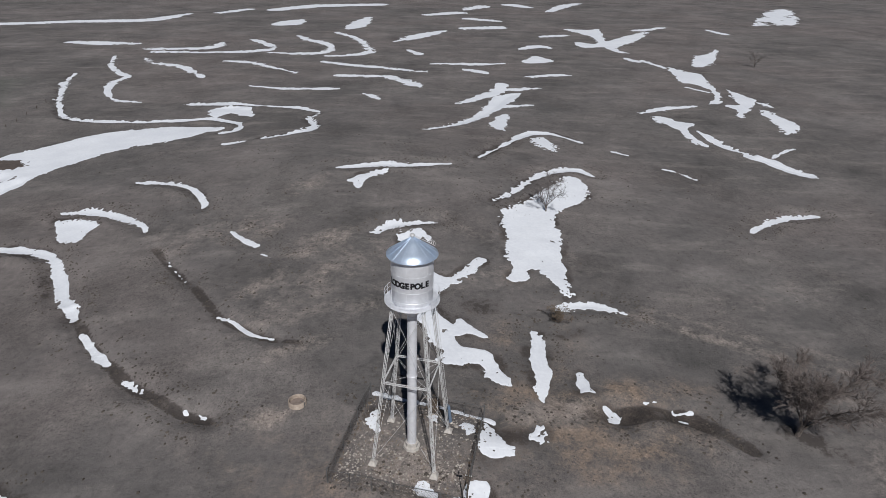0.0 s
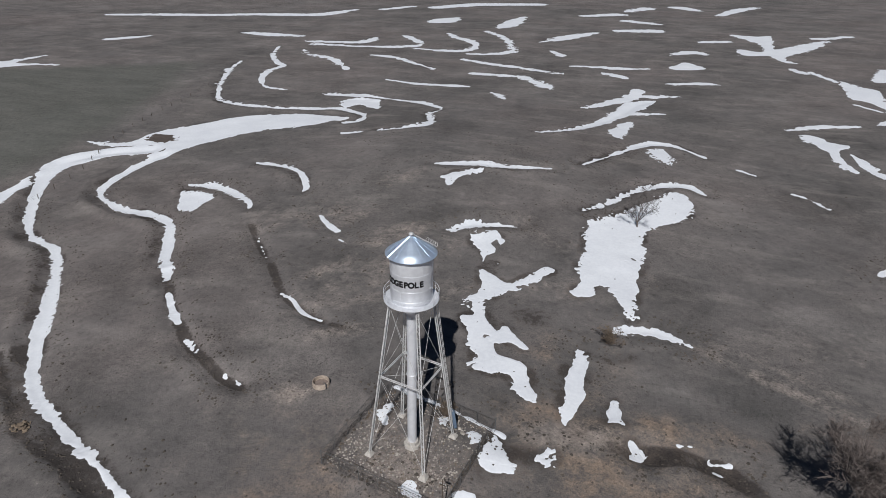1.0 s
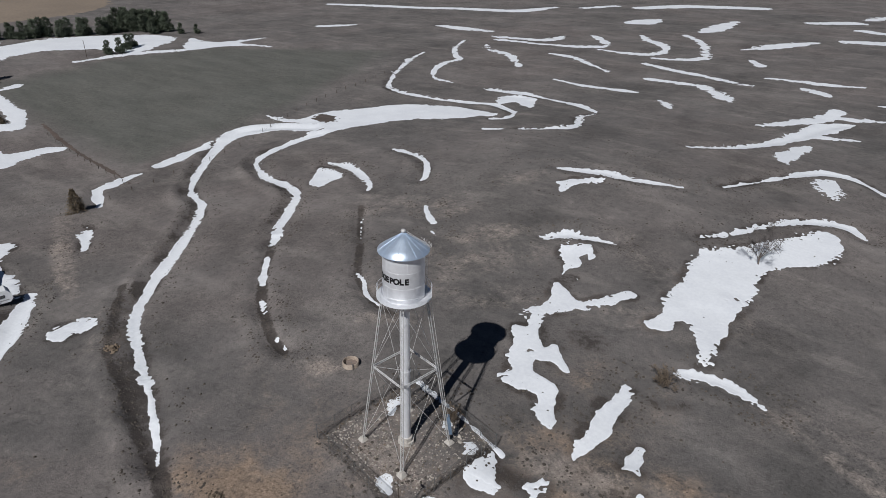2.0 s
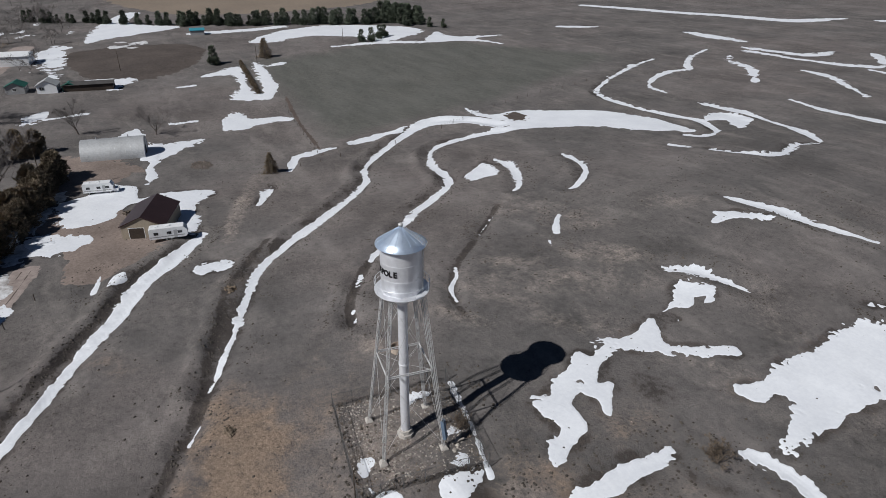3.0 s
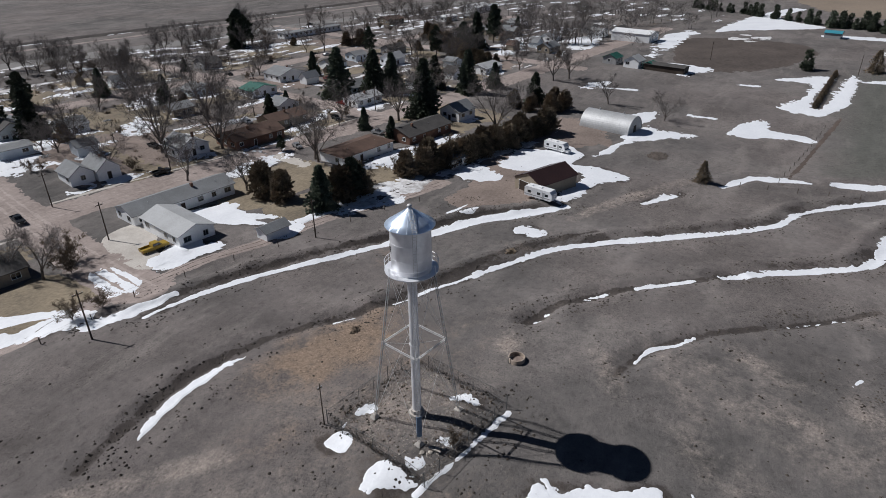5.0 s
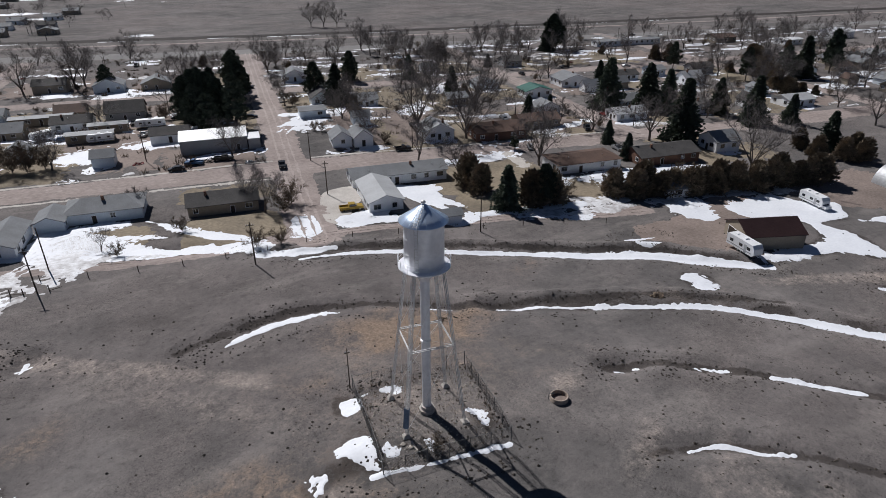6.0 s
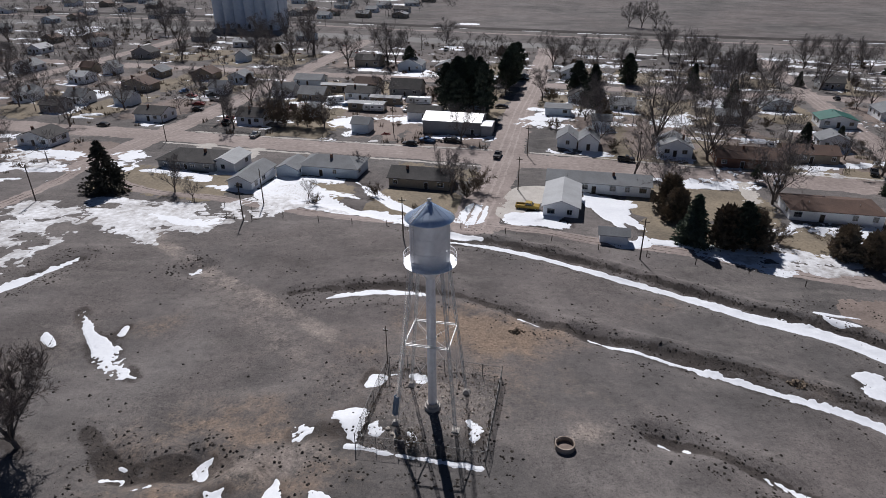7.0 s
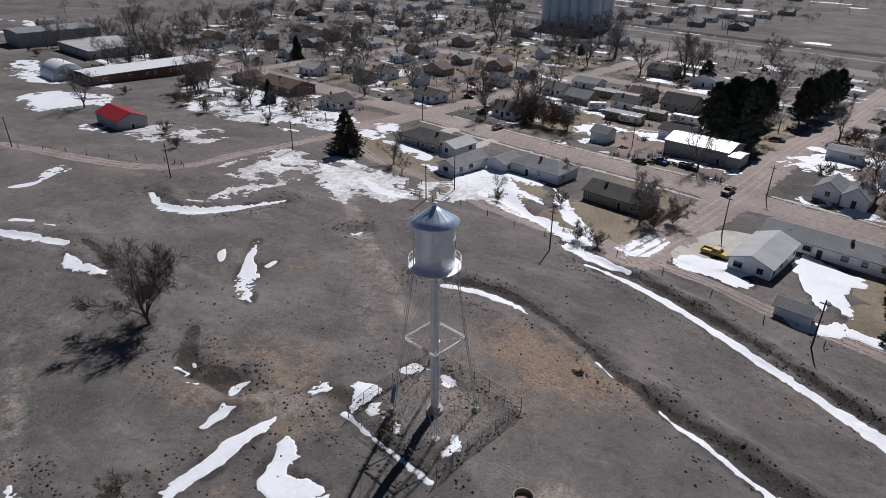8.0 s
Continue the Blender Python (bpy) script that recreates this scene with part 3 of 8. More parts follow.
drift([(-41.8, 13.7, 0.8), (-38.3, 11.1, 0.8)])
drift([(-131.7, 53.8, 4.4), (-132.7, 62.6, 6.5), (-133.7, 68.7, 4.7), (-136.7, 75.1, 2.1)])
patch([(-77.4, 61.2), (-81.4, 66.2), (-83.6, 71.1), (-78.4, 70.7), (-71.9, 68.0), (-72.9, 63.8), (-73.2, 60.2)])
drift([(-84.3, 76.0, 2.1), (-77.8, 75.6, 3.3), (-70.5, 72.5, 3.0), (-63.2, 67.9, 1.8), (-59.8, 63.8, 0.8)])
drift([(-73.8, 91.7, 1.4), (-65.2, 89.8, 2.2), (-57.3, 84.7, 1.8), (-51.5, 76.7, 2.0), (-50.8, 73.4, 1.2)])
drift([(-40.5, 60.8, 0.5), (-36.8, 56.8, 1.5), (-33.3, 53.9, 1.7)])
drift([(-10.6, 59.9, 1.3), (-7.2, 63.7, 2.2), (-2.8, 64.5, 1.7), (2.3, 65.9, 0.6)])
patch([(-5.5, 57.0), (-2.4, 60.7), (0.2, 59.2), (1.5, 56.5), (0.8, 55.3), (-0.2, 57.9), (-0.6, 55.7), (0.8, 52.7), (0.2, 50.6), (2.2, 48.5), (1.7, 48.0), (-0.6, 50.5), (-1.0, 47.6), (-2.1, 51.5)])
patch([(2.8, 17.9), (3.2, 20.1), (1.8, 23.1), (1.0, 26.1), (-0.7, 29.3), (0.7, 30.9), (-1.4, 34.4), (0.2, 39.2), (-1.2, 44.8), (-0.4, 46.1), (3.0, 43.4), (5.5, 42.7), (10.8, 49.6), (11.8, 48.1), (6.3, 39.7), (2.2, 34.7), (3.4, 30.8), (5.4, 27.2), (7.1, 29.1), (11.3, 25.0), (10.8, 23.6), (8.8, 23.9), (5.8, 24.0), (6.9, 21.7), (9.0, 20.8), (11.2, 19.3), (11.9, 16.2), (12.9, 13.1), (11.7, 13.1), (9.7, 16.1), (7.9, 17.9), (5.2, 18.2), (3.4, 17.3)])
patch([(16.8, 71.3), (20.3, 75.1), (25.1, 80.9), (31.1, 89.4), (36.7, 96.4), (39.7, 92.0), (40.2, 86.3), (36.6, 79.6), (29.6, 73.3), (29.0, 66.4), (29.6, 62.8), (27.7, 52.1), (27.2, 41.9), (27.2, 38.6), (25.4, 38.2), (24.3, 42.2), (20.9, 46.4), (19.2, 43.0), (17.2, 41.6), (15.9, 43.2), (16.5, 45.4), (16.3, 56.1), (17.0, 63.5)])
drift([(15.6, 78.2, 1.1), (21.3, 84.6, 1.7), (28.1, 94.7, 2.4), (35.1, 101.1, 3.5), (40.3, 102.0, 3.1), (43.5, 98.9, 1.1)])
drift([(24.7, 34.7, 2.9), (27.6, 35.7, 2.5), (31.0, 36.0, 2.5), (33.7, 35.2, 1.8), (35.8, 34.2, 0.5)])
patch([(18.6, 25.7), (20.0, 26.3), (20.0, 20.9), (19.5, 17.5), (18.7, 16.4), (19.0, 14.2), (18.1, 11.3), (17.1, 11.6), (17.4, 15.1), (17.1, 17.6), (17.2, 21.7)])
patch([(24.4, 15.3), (24.9, 14.2), (25.6, 11.9), (24.5, 12.2), (23.5, 11.7), (24.0, 13.4)])
patch([(8.6, -0.5), (8.8, 3.0), (9.6, 5.3), (11.0, 3.0), (12.5, 0.8), (13.2, 0.1), (11.1, 0.0), (9.3, 0.3)])
patch([(15.3, 2.8), (16.4, 4.4), (17.1, 4.5), (16.5, 3.1), (15.6, 2.4)])
patch([(27.3, 8.7), (28.1, 8.2), (27.8, 7.0), (26.6, 7.0)])
drift([(-5.4, 10.0, 0.8), (-0.5, 8.8, 0.9), (5.8, 7.0, 1.1), (10.5, 5.5, 1.1)])
patch([(-4.5, 2.1), (-5.9, 4.1), (-5.0, 6.6), (-4.1, 5.6), (-4.0, 3.4)])
patch([(3.5, 4.0), (1.9, 4.9), (1.2, 6.4), (3.3, 6.2)])
patch([(3.0, -7.4), (0.3, -6.6), (1.7, -5.5), (3.1, -6.8)])
patch([(8.6, -8.8), (6.7, -7.4), (7.2, -5.4), (8.9, -5.2), (9.2, -6.8)])
patch([(12.3, -0.9), (8.4, -0.5), (8.6, 4.4), (10.1, 3.3), (12.2, 1.2), (13.0, 0.1)])
patch([(7.5, 2.3), (6.3, 4.1), (7.5, 4.7), (8.3, 3.2)])
drift([(-22.8, 94.2, 1.6), (-18.9, 94.5, 3.3), (-11.7, 95.9, 4.1), (-5.8, 95.9, 2.8), (6.0, 99.6, 1.2)])
patch([(-18.8, 84.7), (-17.0, 88.1), (-12.4, 90.6), (-10.1, 89.5), (-14.4, 85.2), (-15.9, 80.0), (-17.6, 81.5)])
drift([(-10.2, 59.1, 0.9), (-6.9, 62.2, 2.8), (-2.3, 64.7, 2.0), (2.7, 65.5, 0.8)])
drift([(13.8, 107.1, 0.8), (22.9, 122.9, 1.5), (30.4, 135.6, 3.7), (37.6, 138.1, 3.5), (42.4, 135.1, 1.7), (46.7, 129.8, 1.0)])
drift([(55.1, 121.8, 2.6), (58.5, 119.1, 1.5)])
drift([(65.9, 107.7, 1.8), (68.9, 105.4, 1.2), (71.9, 100.4, 1.4)])
patch([(30.8, 129.2), (35.3, 132.1), (36.3, 126.4), (38.0, 119.1), (34.6, 117.9), (31.9, 122.4)])
patch([(19.3, 144.9), (23.6, 158.8), (26.6, 161.3), (25.9, 148.8), (23.6, 138.8), (21.0, 139.3)])
drift([(-1.2, 134.7, 1.9), (7.5, 143.0, 3.4), (15.8, 155.6, 4.2), (23.1, 173.7, 6.8), (28.0, 188.6, 9.2), (32.8, 196.2, 4.2), (35.2, 199.6, 1.7)])
drift([(25.2, 174.1, 4.3), (37.8, 178.5, 2.5)])
drift([(10.7, 179.6, 2.9), (19.4, 192.0, 5.9), (26.4, 201.3, 5.9), (29.3, 214.5, 5.8)])
drift([(25.3, 203.2, 3.9), (35.8, 206.9, 5.0), (46.2, 208.4, 2.1)])
drift([(13.8, 247.9, 3.4), (20.3, 243.5, 5.3), (24.9, 238.9, 2.9)])
patch([(44.4, 268.2), (53.0, 285.3), (60.1, 273.5), (53.8, 266.5)])
drift([(46.0, 305.5, 2.3), (58.1, 318.9, 10.6), (65.3, 314.1, 5.4)])
drift([(43.8, 231.5, 4.3), (55.5, 236.9, 6.0), (62.7, 235.5, 2.5)])
drift([(-1.5, 261.7, 3.0), (20.7, 261.8, 6.0), (34.5, 263.7, 2.9)])
patch([(87.5, 400.5), (101.8, 397.2), (113.2, 399.2), (105.2, 352.0), (107.6, 347.9), (129.1, 375.4), (142.9, 388.2), (126.3, 351.1), (106.3, 320.6), (104.8, 307.2), (110.1, 299.2), (102.0, 301.4), (96.8, 319.0), (84.2, 317.0), (84.5, 337.6), (96.9, 335.3), (96.8, 369.8)])
drift([(67.7, 360.1, 6.1), (80.8, 367.2, 8.3)])
drift([(137.7, 395.3, 9.0), (161.0, 413.8, 5.6)])
drift([(100.9, 284.4, 4.4), (103.9, 274.0, 5.1)])
drift([(107.5, 277.6, 2.4), (112.4, 256.9, 3.0)])
patch([(115.0, 257.3), (120.0, 248.9), (125.1, 242.3), (121.9, 219.5), (117.4, 197.7), (112.4, 186.8), (106.3, 183.5), (114.1, 197.2), (117.0, 211.7), (113.6, 221.3), (110.6, 226.3)])
drift([(108.8, 213.4, 2.6), (114.6, 204.6, 2.5)])
drift([(76.5, 169.0, 2.2), (85.1, 174.9, 4.5), (100.3, 180.2, 2.1)])
patch([(80.5, 164.6), (85.7, 163.2), (87.1, 158.7), (91.7, 156.1), (86.9, 149.0), (86.2, 136.1), (87.5, 127.9), (85.2, 128.0), (83.1, 136.7), (82.3, 151.4), (78.2, 159.3)])
drift([(89.9, 147.6, 1.8), (90.4, 139.0, 3.3), (92.2, 130.2, 4.1), (96.2, 124.4, 2.9)])
drift([(94.9, 120.9, 4.1), (99.2, 117.0, 6.3), (101.3, 111.7, 6.6), (105.3, 105.9, 4.2)])
drift([(113.5, 130.8, 0.8), (106.3, 124.9, 1.5), (102.4, 121.1, 1.8)])
patch([(123.9, 209.8), (126.8, 203.6), (128.9, 193.4), (121.1, 177.8), (110.7, 164.2), (113.1, 173.0), (113.7, 182.2), (118.8, 185.3)])
patch([(121.5, 170.6), (125.7, 176.3), (126.0, 166.4), (127.0, 154.9), (119.1, 143.2), (117.8, 147.6), (120.2, 157.0)])
drift([(129.2, 186.8, 4.0), (129.8, 181.4, 1.9)])
patch([(129.8, 263.7), (140.1, 290.7), (150.5, 300.7), (162.0, 316.8), (148.7, 284.3), (136.5, 264.8)])
drift([(72.9, 68.4, 1.2), (77.3, 72.2, 1.8), (83.4, 75.9, 2.8), (92.3, 78.1, 2.1)])
patch([(240.1, 445.7), (306.0, 557.3), (327.0, 562.9), (278.4, 454.5), (249.6, 441.6)])
drift([(191.0, 405.6, 6.1), (193.9, 385.0, 7.3)])
patch([(20.7, 533.3), (36.8, 572.8), (46.4, 558.1), (25.5, 524.3)])
drift([(96.0, 518.0, 7.7), (118.4, 571.5, 13.9), (135.5, 597.3, 9.8)])
drift([(-7.0, 483.0, 13.9), (15.7, 499.7, 17.9)])
drift([(68.2, 578.3, 18.6), (81.1, 553.9, 11.9)])
drift([(24.2, 456.2, 12.4), (44.7, 441.3, 9.0)])
drift([(19.3, 395.5, 11.3), (40.5, 401.7, 17.1)])
patch([(-25.0, 332.1), (-16.6, 357.2), (0.5, 381.1), (6.2, 379.2), (-8.8, 346.1), (-23.3, 332.3)])
drift([(-15.2, 302.3, 2.4), (-8.9, 290.2, 6.3)])
patch([(-191.3, 28.1), (-196.0, 32.7), (-191.5, 34.9), (-182.2, 35.3), (-183.3, 43.7), (-177.4, 49.4), (-174.3, 46.0), (-176.2, 36.8), (-171.3, 25.6), (-178.9, 24.7)])
drift([(-116.2, 26.1, 2.1), (-127.9, 32.4, 3.5), (-128.8, 36.4, 4.8), (-130.5, 42.6, 3.0), (-130.9, 46.6, 1.6)])
drift([(-104.2, 15.9, 1.7), (-97.9, 12.5, 2.0), (-93.9, 10.0, 0.7)])
drift([(-2.2, -53.3, 1.2), (-8.2, -51.7, 1.8), (-14.6, -49.6, 2.1), (-24.6, -45.1, 2.1), (-34.6, -39.3, 2.2), (-45.3, -33.3, 2.7), (-55.0, -27.0, 3.7), (-65.6, -21.0, 4.2), (-71.4, -15.5, 5.0), (-77.2, -10.6, 4.2), (-83.2, -6.0, 2.4)])
patch([(-64.5, -10.3), (-66.6, -7.5), (-63.7, -4.2), (-60.7, -6.4)])
patch([(-94.8, 10.3), (-102.1, 13.6), (-105.9, 17.3), (-99.0, 15.2)])
patch([(-66.2, -26.7), (-71.8, -25.7), (-71.8, -23.3), (-67.8, -23.8)])
drift([(3.0, -59.5, 3.8), (-0.8, -57.1, 2.7), (-4.4, -56.4, 2.7), (-9.8, -54.8, 1.7)])
patch([(-111.6, -33.3), (-122.2, -32.6), (-126.8, -24.5), (-134.4, -20.6), (-125.3, -13.4), (-116.0, -14.5), (-116.8, -6.9), (-110.3, 3.4), (-102.5, -3.3), (-90.3, -5.4), (-83.4, -8.6), (-94.3, -8.3), (-106.4, -8.7), (-112.7, -16.4), (-103.3, -22.7), (-102.6, -30.8)])
patch([(-90.0, -36.6), (-97.7, -35.1), (-99.3, -29.8), (-95.1, -26.8), (-90.1, -28.9), (-88.3, -33.8)])
patch([(-181.6, -11.7), (-190.8, -3.8), (-177.4, -3.6), (-167.4, -4.7), (-167.5, 14.8), (-155.9, 3.5), (-145.9, -5.3), (-131.5, -7.2), (-127.8, -11.2), (-147.4, -7.4), (-163.2, -5.3), (-170.0, -9.2)])
patch([(-173.1, 21.8), (-187.2, 25.0), (-198.0, 31.7), (-186.1, 32.4), (-182.5, 46.6), (-176.3, 46.1), (-177.2, 35.1)])
patch([(-41.0, -82.1), (-50.4, -82.4), (-46.0, -76.9), (-45.8, -66.4), (-40.5, -69.5), (-38.5, -74.7)])
patch([(-16.6, -72.2), (-21.9, -72.2), (-31.0, -66.2), (-27.5, -62.0), (-22.1, -65.2), (-16.1, -65.9)])
patch([(-36.7, -56.5), (-43.9, -57.8), (-47.1, -56.5), (-44.5, -53.4), (-38.5, -53.8)])
patch([(-57.2, -53.9), (-66.7, -48.7), (-72.3, -43.8), (-66.6, -42.9), (-59.8, -48.3), (-54.3, -51.1)])
patch([(-61.9, -99.0), (-68.2, -95.7), (-79.9, -94.1), (-86.5, -92.0), (-77.1, -90.5), (-66.7, -93.0), (-60.3, -94.5)])
patch([(-90.3, -64.5), (-102.1, -66.7), (-108.3, -62.2), (-101.4, -56.7), (-87.5, -54.9)])
patch([(-9.2, -71.9), (-10.9, -70.2), (-8.3, -64.3), (-5.1, -63.4), (-3.5, -66.1)])
patch([(94.9, -47.5), (98.5, -60.4), (97.5, -74.5), (85.9, -75.8), (74.0, -76.2), (58.0, -75.0), (49.8, -70.6), (48.5, -61.2), (55.9, -57.6), (58.8, -52.7), (70.2, -57.8), (75.7, -47.8), (76.7, -38.0), (81.6, -33.3), (83.8, -41.1), (83.9, -48.4)], "old_snow")
patch([(80.6, -69.8), (80.6, -79.4), (62.9, -76.7), (49.3, -77.9), (40.8, -84.0), (26.7, -78.4), (18.8, -70.9), (22.9, -70.4), (31.8, -73.2), (38.8, -66.2), (49.6, -62.8), (61.5, -60.3)], "old_snow")
drift([(95.9, -30.0, 1.6), (88.8, -26.9, 2.8), (81.2, -27.5, 3.9), (75.1, -33.2, 3.1), (68.3, -44.8, 1.3)])
drift([(105.2, -0.7, 2.5), (96.7, -2.8, 2.3), (88.2, -4.7, 1.5)])
patch([(83.7, -2.2), (78.3, -1.9), (70.7, -1.9), (69.9, -0.8), (78.9, 1.0)])
patch([(58.4, -26.6), (51.8, -19.6), (48.0, -16.8), (46.5, -13.0), (42.1, -9.0), (45.1, -9.4), (49.7, -13.4), (53.6, -18.4)])
patch([(60.3, -18.0), (60.8, -20.2), (58.1, -18.1), (57.4, -15.9)])
drift([(18.8, 26.6, 1.7), (19.1, 23.4, 2.6), (18.7, 19.6, 2.9), (18.9, 15.9, 2.6), (18.0, 11.6, 1.5), (18.0, 10.1, 0.3)])
patch([(11.3, 19.6), (12.8, 16.4), (13.8, 12.4), (11.2, 14.5), (9.7, 16.8), (5.7, 16.5), (3.5, 17.2), (3.8, 18.7), (8.1, 21.1)])
patch([(24.2, 16.5), (25.3, 13.4), (24.2, 11.9), (23.5, 13.7), (24.0, 15.5)])
patch([(17.4, 3.6), (16.0, 1.7), (15.7, 2.7), (16.9, 3.9)])
drift([(18.3, -29.8, 0.9), (14.6, -31.0, 1.7), (9.8, -31.4, 2.0), (5.2, -31.0, 1.7), (2.2, -30.3, 1.3), (0.1, -29.4, 0.4)])
patch([(234.9, -75.9), (227.1, -88.3), (204.2, -92.6), (193.1, -82.8), (201.7, -68.8), (209.7, -65.2)])
patch([(147.0, -58.9), (155.4, -71.9), (144.6, -78.9), (118.8, -72.6), (120.0, -67.3), (135.8, -65.6)], "old_snow")
patch([(176.1, -107.1), (166.2, -120.8), (135.0, -107.8), (132.9, -92.5), (154.4, -99.1)], "old_snow")
patch([(97.2, -111.5), (91.6, -123.5), (83.3, -115.6), (83.6, -99.5)])
patch([(72.1, -101.5), (60.9, -99.7), (58.3, -92.5), (66.5, -94.6)])
patch([(-5.7, -63.3), (-8.1, -77.5), (-13.1, -75.5), (-11.3, -64.2)])
patch([(128.7, -15.4), (126.5, -19.5), (133.1, -29.7), (129.8, -29.8), (125.1, -22.9), (124.9, -17.3)])
patch([(313.1, -114.5), (301.8, -119.2), (261.6, -98.9), (242.7, -97.8), (253.5, -89.5), (276.2, -96.0)])
patch([(20.4, -94.7), (5.2, -74.6), (0.1, -66.7), (4.2, -67.7), (14.1, -80.3)])
patch([(59.9, -68.5), (49.9, -77.3), (43.8, -85.1), (41.0, -98.0), (33.4, -93.7), (29.0, -81.4), (38.3, -74.0), (46.9, -67.5), (54.3, -63.4)], "old_snow")
drift([(30.9, -80.5, 2.1), (22.6, -75.6, 3.1), (9.9, -66.9, 1.8)])
patch([(-64.0, -98.6), (-89.2, -98.8), (-85.9, -93.4), (-65.2, -93.1)])
patch([(-38.1, -87.0), (-44.8, -84.8), (-50.2, -78.2), (-45.1, -75.1), (-43.2, -63.3), (-40.9, -67.0), (-38.3, -75.4)])
patch([(-78.0, -69.0), (-85.9, -66.3), (-90.6, -65.3), (-76.7, -61.0)])
patch([(-56.8, -55.5), (-74.6, -56.9), (-85.9, -51.0), (-82.0, -48.3), (-71.6, -50.9), (-56.4, -48.6)], "old_snow")
patch([(-6.2, -72.9), (-12.4, -78.5), (-10.7, -66.6), (-6.6, -60.6)])
patch([(17.9, -81.5), (30.6, -90.5), (37.0, -93.4), (35.9, -87.9), (23.5, -81.5)])
patch([(-15.7, -67.7), (-23.0, -73.6), (-30.5, -70.2), (-24.3, -64.9), (-17.9, -64.8)])
drift([(108.5, -5.3, 1.6), (104.2, -7.1, 1.5)])
drift([(100.6, -7.4, 0.9), (98.0, -8.3, 0.7)])
patch([(49.2, -19.2), (49.6, -21.0), (48.8, -22.0), (48.1, -19.3)])
drift([(45.2, -40.8, 0.8), (44.3, -42.4, 1.1)])
drift([(34.3, 11.3, 0.4), (32.4, 10.7, 0.3)])
drift([(28.8, 8.9, 0.5), (28.1, 7.5, 0.5)])
patch([(27.2, 9.8), (27.7, 8.0), (26.4, 8.5), (26.3, 10.0)])
drift([(38.4, 6.9, 0.3), (36.4, 7.6, 0.3)])
drift([(84.6, -31.9, 1.2), (82.3, -33.2, 0.9)])
patch([(64.5, -68.9), (59.3, -67.9), (51.9, -66.1), (47.0, -67.5), (48.9, -61.8), (58.4, -63.1)])
patch([(44.3, -81.1), (42.9, -94.5), (34.7, -92.0), (21.5, -77.0), (16.4, -70.2), (22.9, -70.4), (33.2, -75.9)])
patch([(-15.9, -66.0), (-20.5, -68.2), (-29.1, -67.3), (-28.5, -63.6), (-22.3, -63.7), (-17.5, -63.6)])
patch([(-36.6, -83.3), (-41.3, -86.1), (-44.5, -77.3), (-47.8, -65.8), (-47.4, -61.6), (-44.7, -65.7), (-40.7, -74.3), (-37.5, -77.7)])
patch([(-37.2, -59.4), (-42.2, -56.8), (-46.5, -61.3), (-45.7, -56.4), (-41.5, -54.0)])
drift([(45.7, -41.2, 0.6), (43.8, -41.6, 0.6)])
patch([(-61.9, -11.6), (-65.2, -11.9), (-67.0, -8.7), (-64.1, -7.5), (-62.0, -9.7)])
drift([(-67.3, -29.6, 0.8), (-73.9, -27.7, 1.3)])
patch([(69.3, -70.0), (64.4, -73.5), (56.8, -71.9), (48.0, -63.8), (48.6, -58.5), (56.9, -59.2), (59.5, -55.0), (66.0, -58.7)], "old_snow")
patch([(66.0, -58.7), (59.9, -56.2), (55.1, -51.7), (60.8, -52.9)], "old_snow")
patch([(44.2, -92.3), (36.9, -96.9), (27.3, -88.0), (22.1, -75.8), (14.8, -72.9), (0.5, -65.7), (3.5, -61.4), (17.3, -69.7), (33.0, -76.8), (41.8, -81.9)])
patch([(-38.9, -85.2), (-47.7, -81.2), (-45.5, -70.8), (-40.8, -75.8), (-36.8, -77.4)])
patch([(-82.5, -69.4), (-92.0, -66.0), (-96.9, -63.3), (-87.0, -61.5), (-81.3, -65.1)])
patch([(-71.4, -52.9), (-80.5, -52.7), (-87.5, -49.5), (-89.2, -45.8), (-76.6, -47.5)], "old_snow")
patch([(-92.3, -40.4), (-100.1, -40.3), (-102.3, -35.4), (-96.9, -30.8), (-90.5, -33.5)])
patch([(-324.9, 76.6), (-351.9, 105.8), (-355.6, 142.3), (-322.4, 180.1), (-299.0, 177.9), (-284.7, 154.1), (-279.9, 137.7), (-305.3, 134.2), (-323.3, 111.7), (-316.1, 88.2)])
drift([(-372.3, 57.8, 9.7), (-367.6, 87.0, 12.2), (-368.5, 110.7, 9.8)])
patch([(-275.8, 165.8), (-295.9, 185.9), (-274.3, 185.1), (-262.3, 211.2), (-261.4, 192.0), (-238.0, 194.1), (-257.4, 182.4), (-264.1, 161.5)])
drift([(-285.3, 112.5, 4.8), (-279.9, 137.7, 6.9), (-268.4, 160.2, 7.0)])
patch([(-372.6, -2.9), (-426.7, 6.2), (-493.8, 30.9), (-493.3, 44.1), (-441.8, 30.2), (-406.6, 55.8), (-390.5, 29.5), (-380.1, 7.7)])
patch([(-347.8, 5.3), (-370.5, 15.1), (-361.5, 29.1), (-339.9, 18.9)], "old_snow")
patch([(-334.0, -29.4), (-360.2, -27.2), (-372.5, -12.0), (-319.0, -17.7), (-298.0, -21.9), (-285.2, -24.9)])
patch([(-271.9, -17.4), (-269.7, 5.7), (-257.4, 2.2), (-259.7, -13.2)])
patch([(-325.4, -78.2), (-336.7, -63.0), (-298.3, -56.9), (-293.9, -68.9)])
patch([(-253.7, -102.6), (-294.5, -103.9), (-286.6, -93.0), (-255.0, -90.9), (-228.0, -90.5), (-233.7, -95.4)])
patch([(-212.0, -40.5), (-227.4, -33.1), (-223.0, -29.3), (-211.3, -35.3)])
drift([(-215.5, -30.6, 2.9), (-217.7, -18.3, 2.9)])
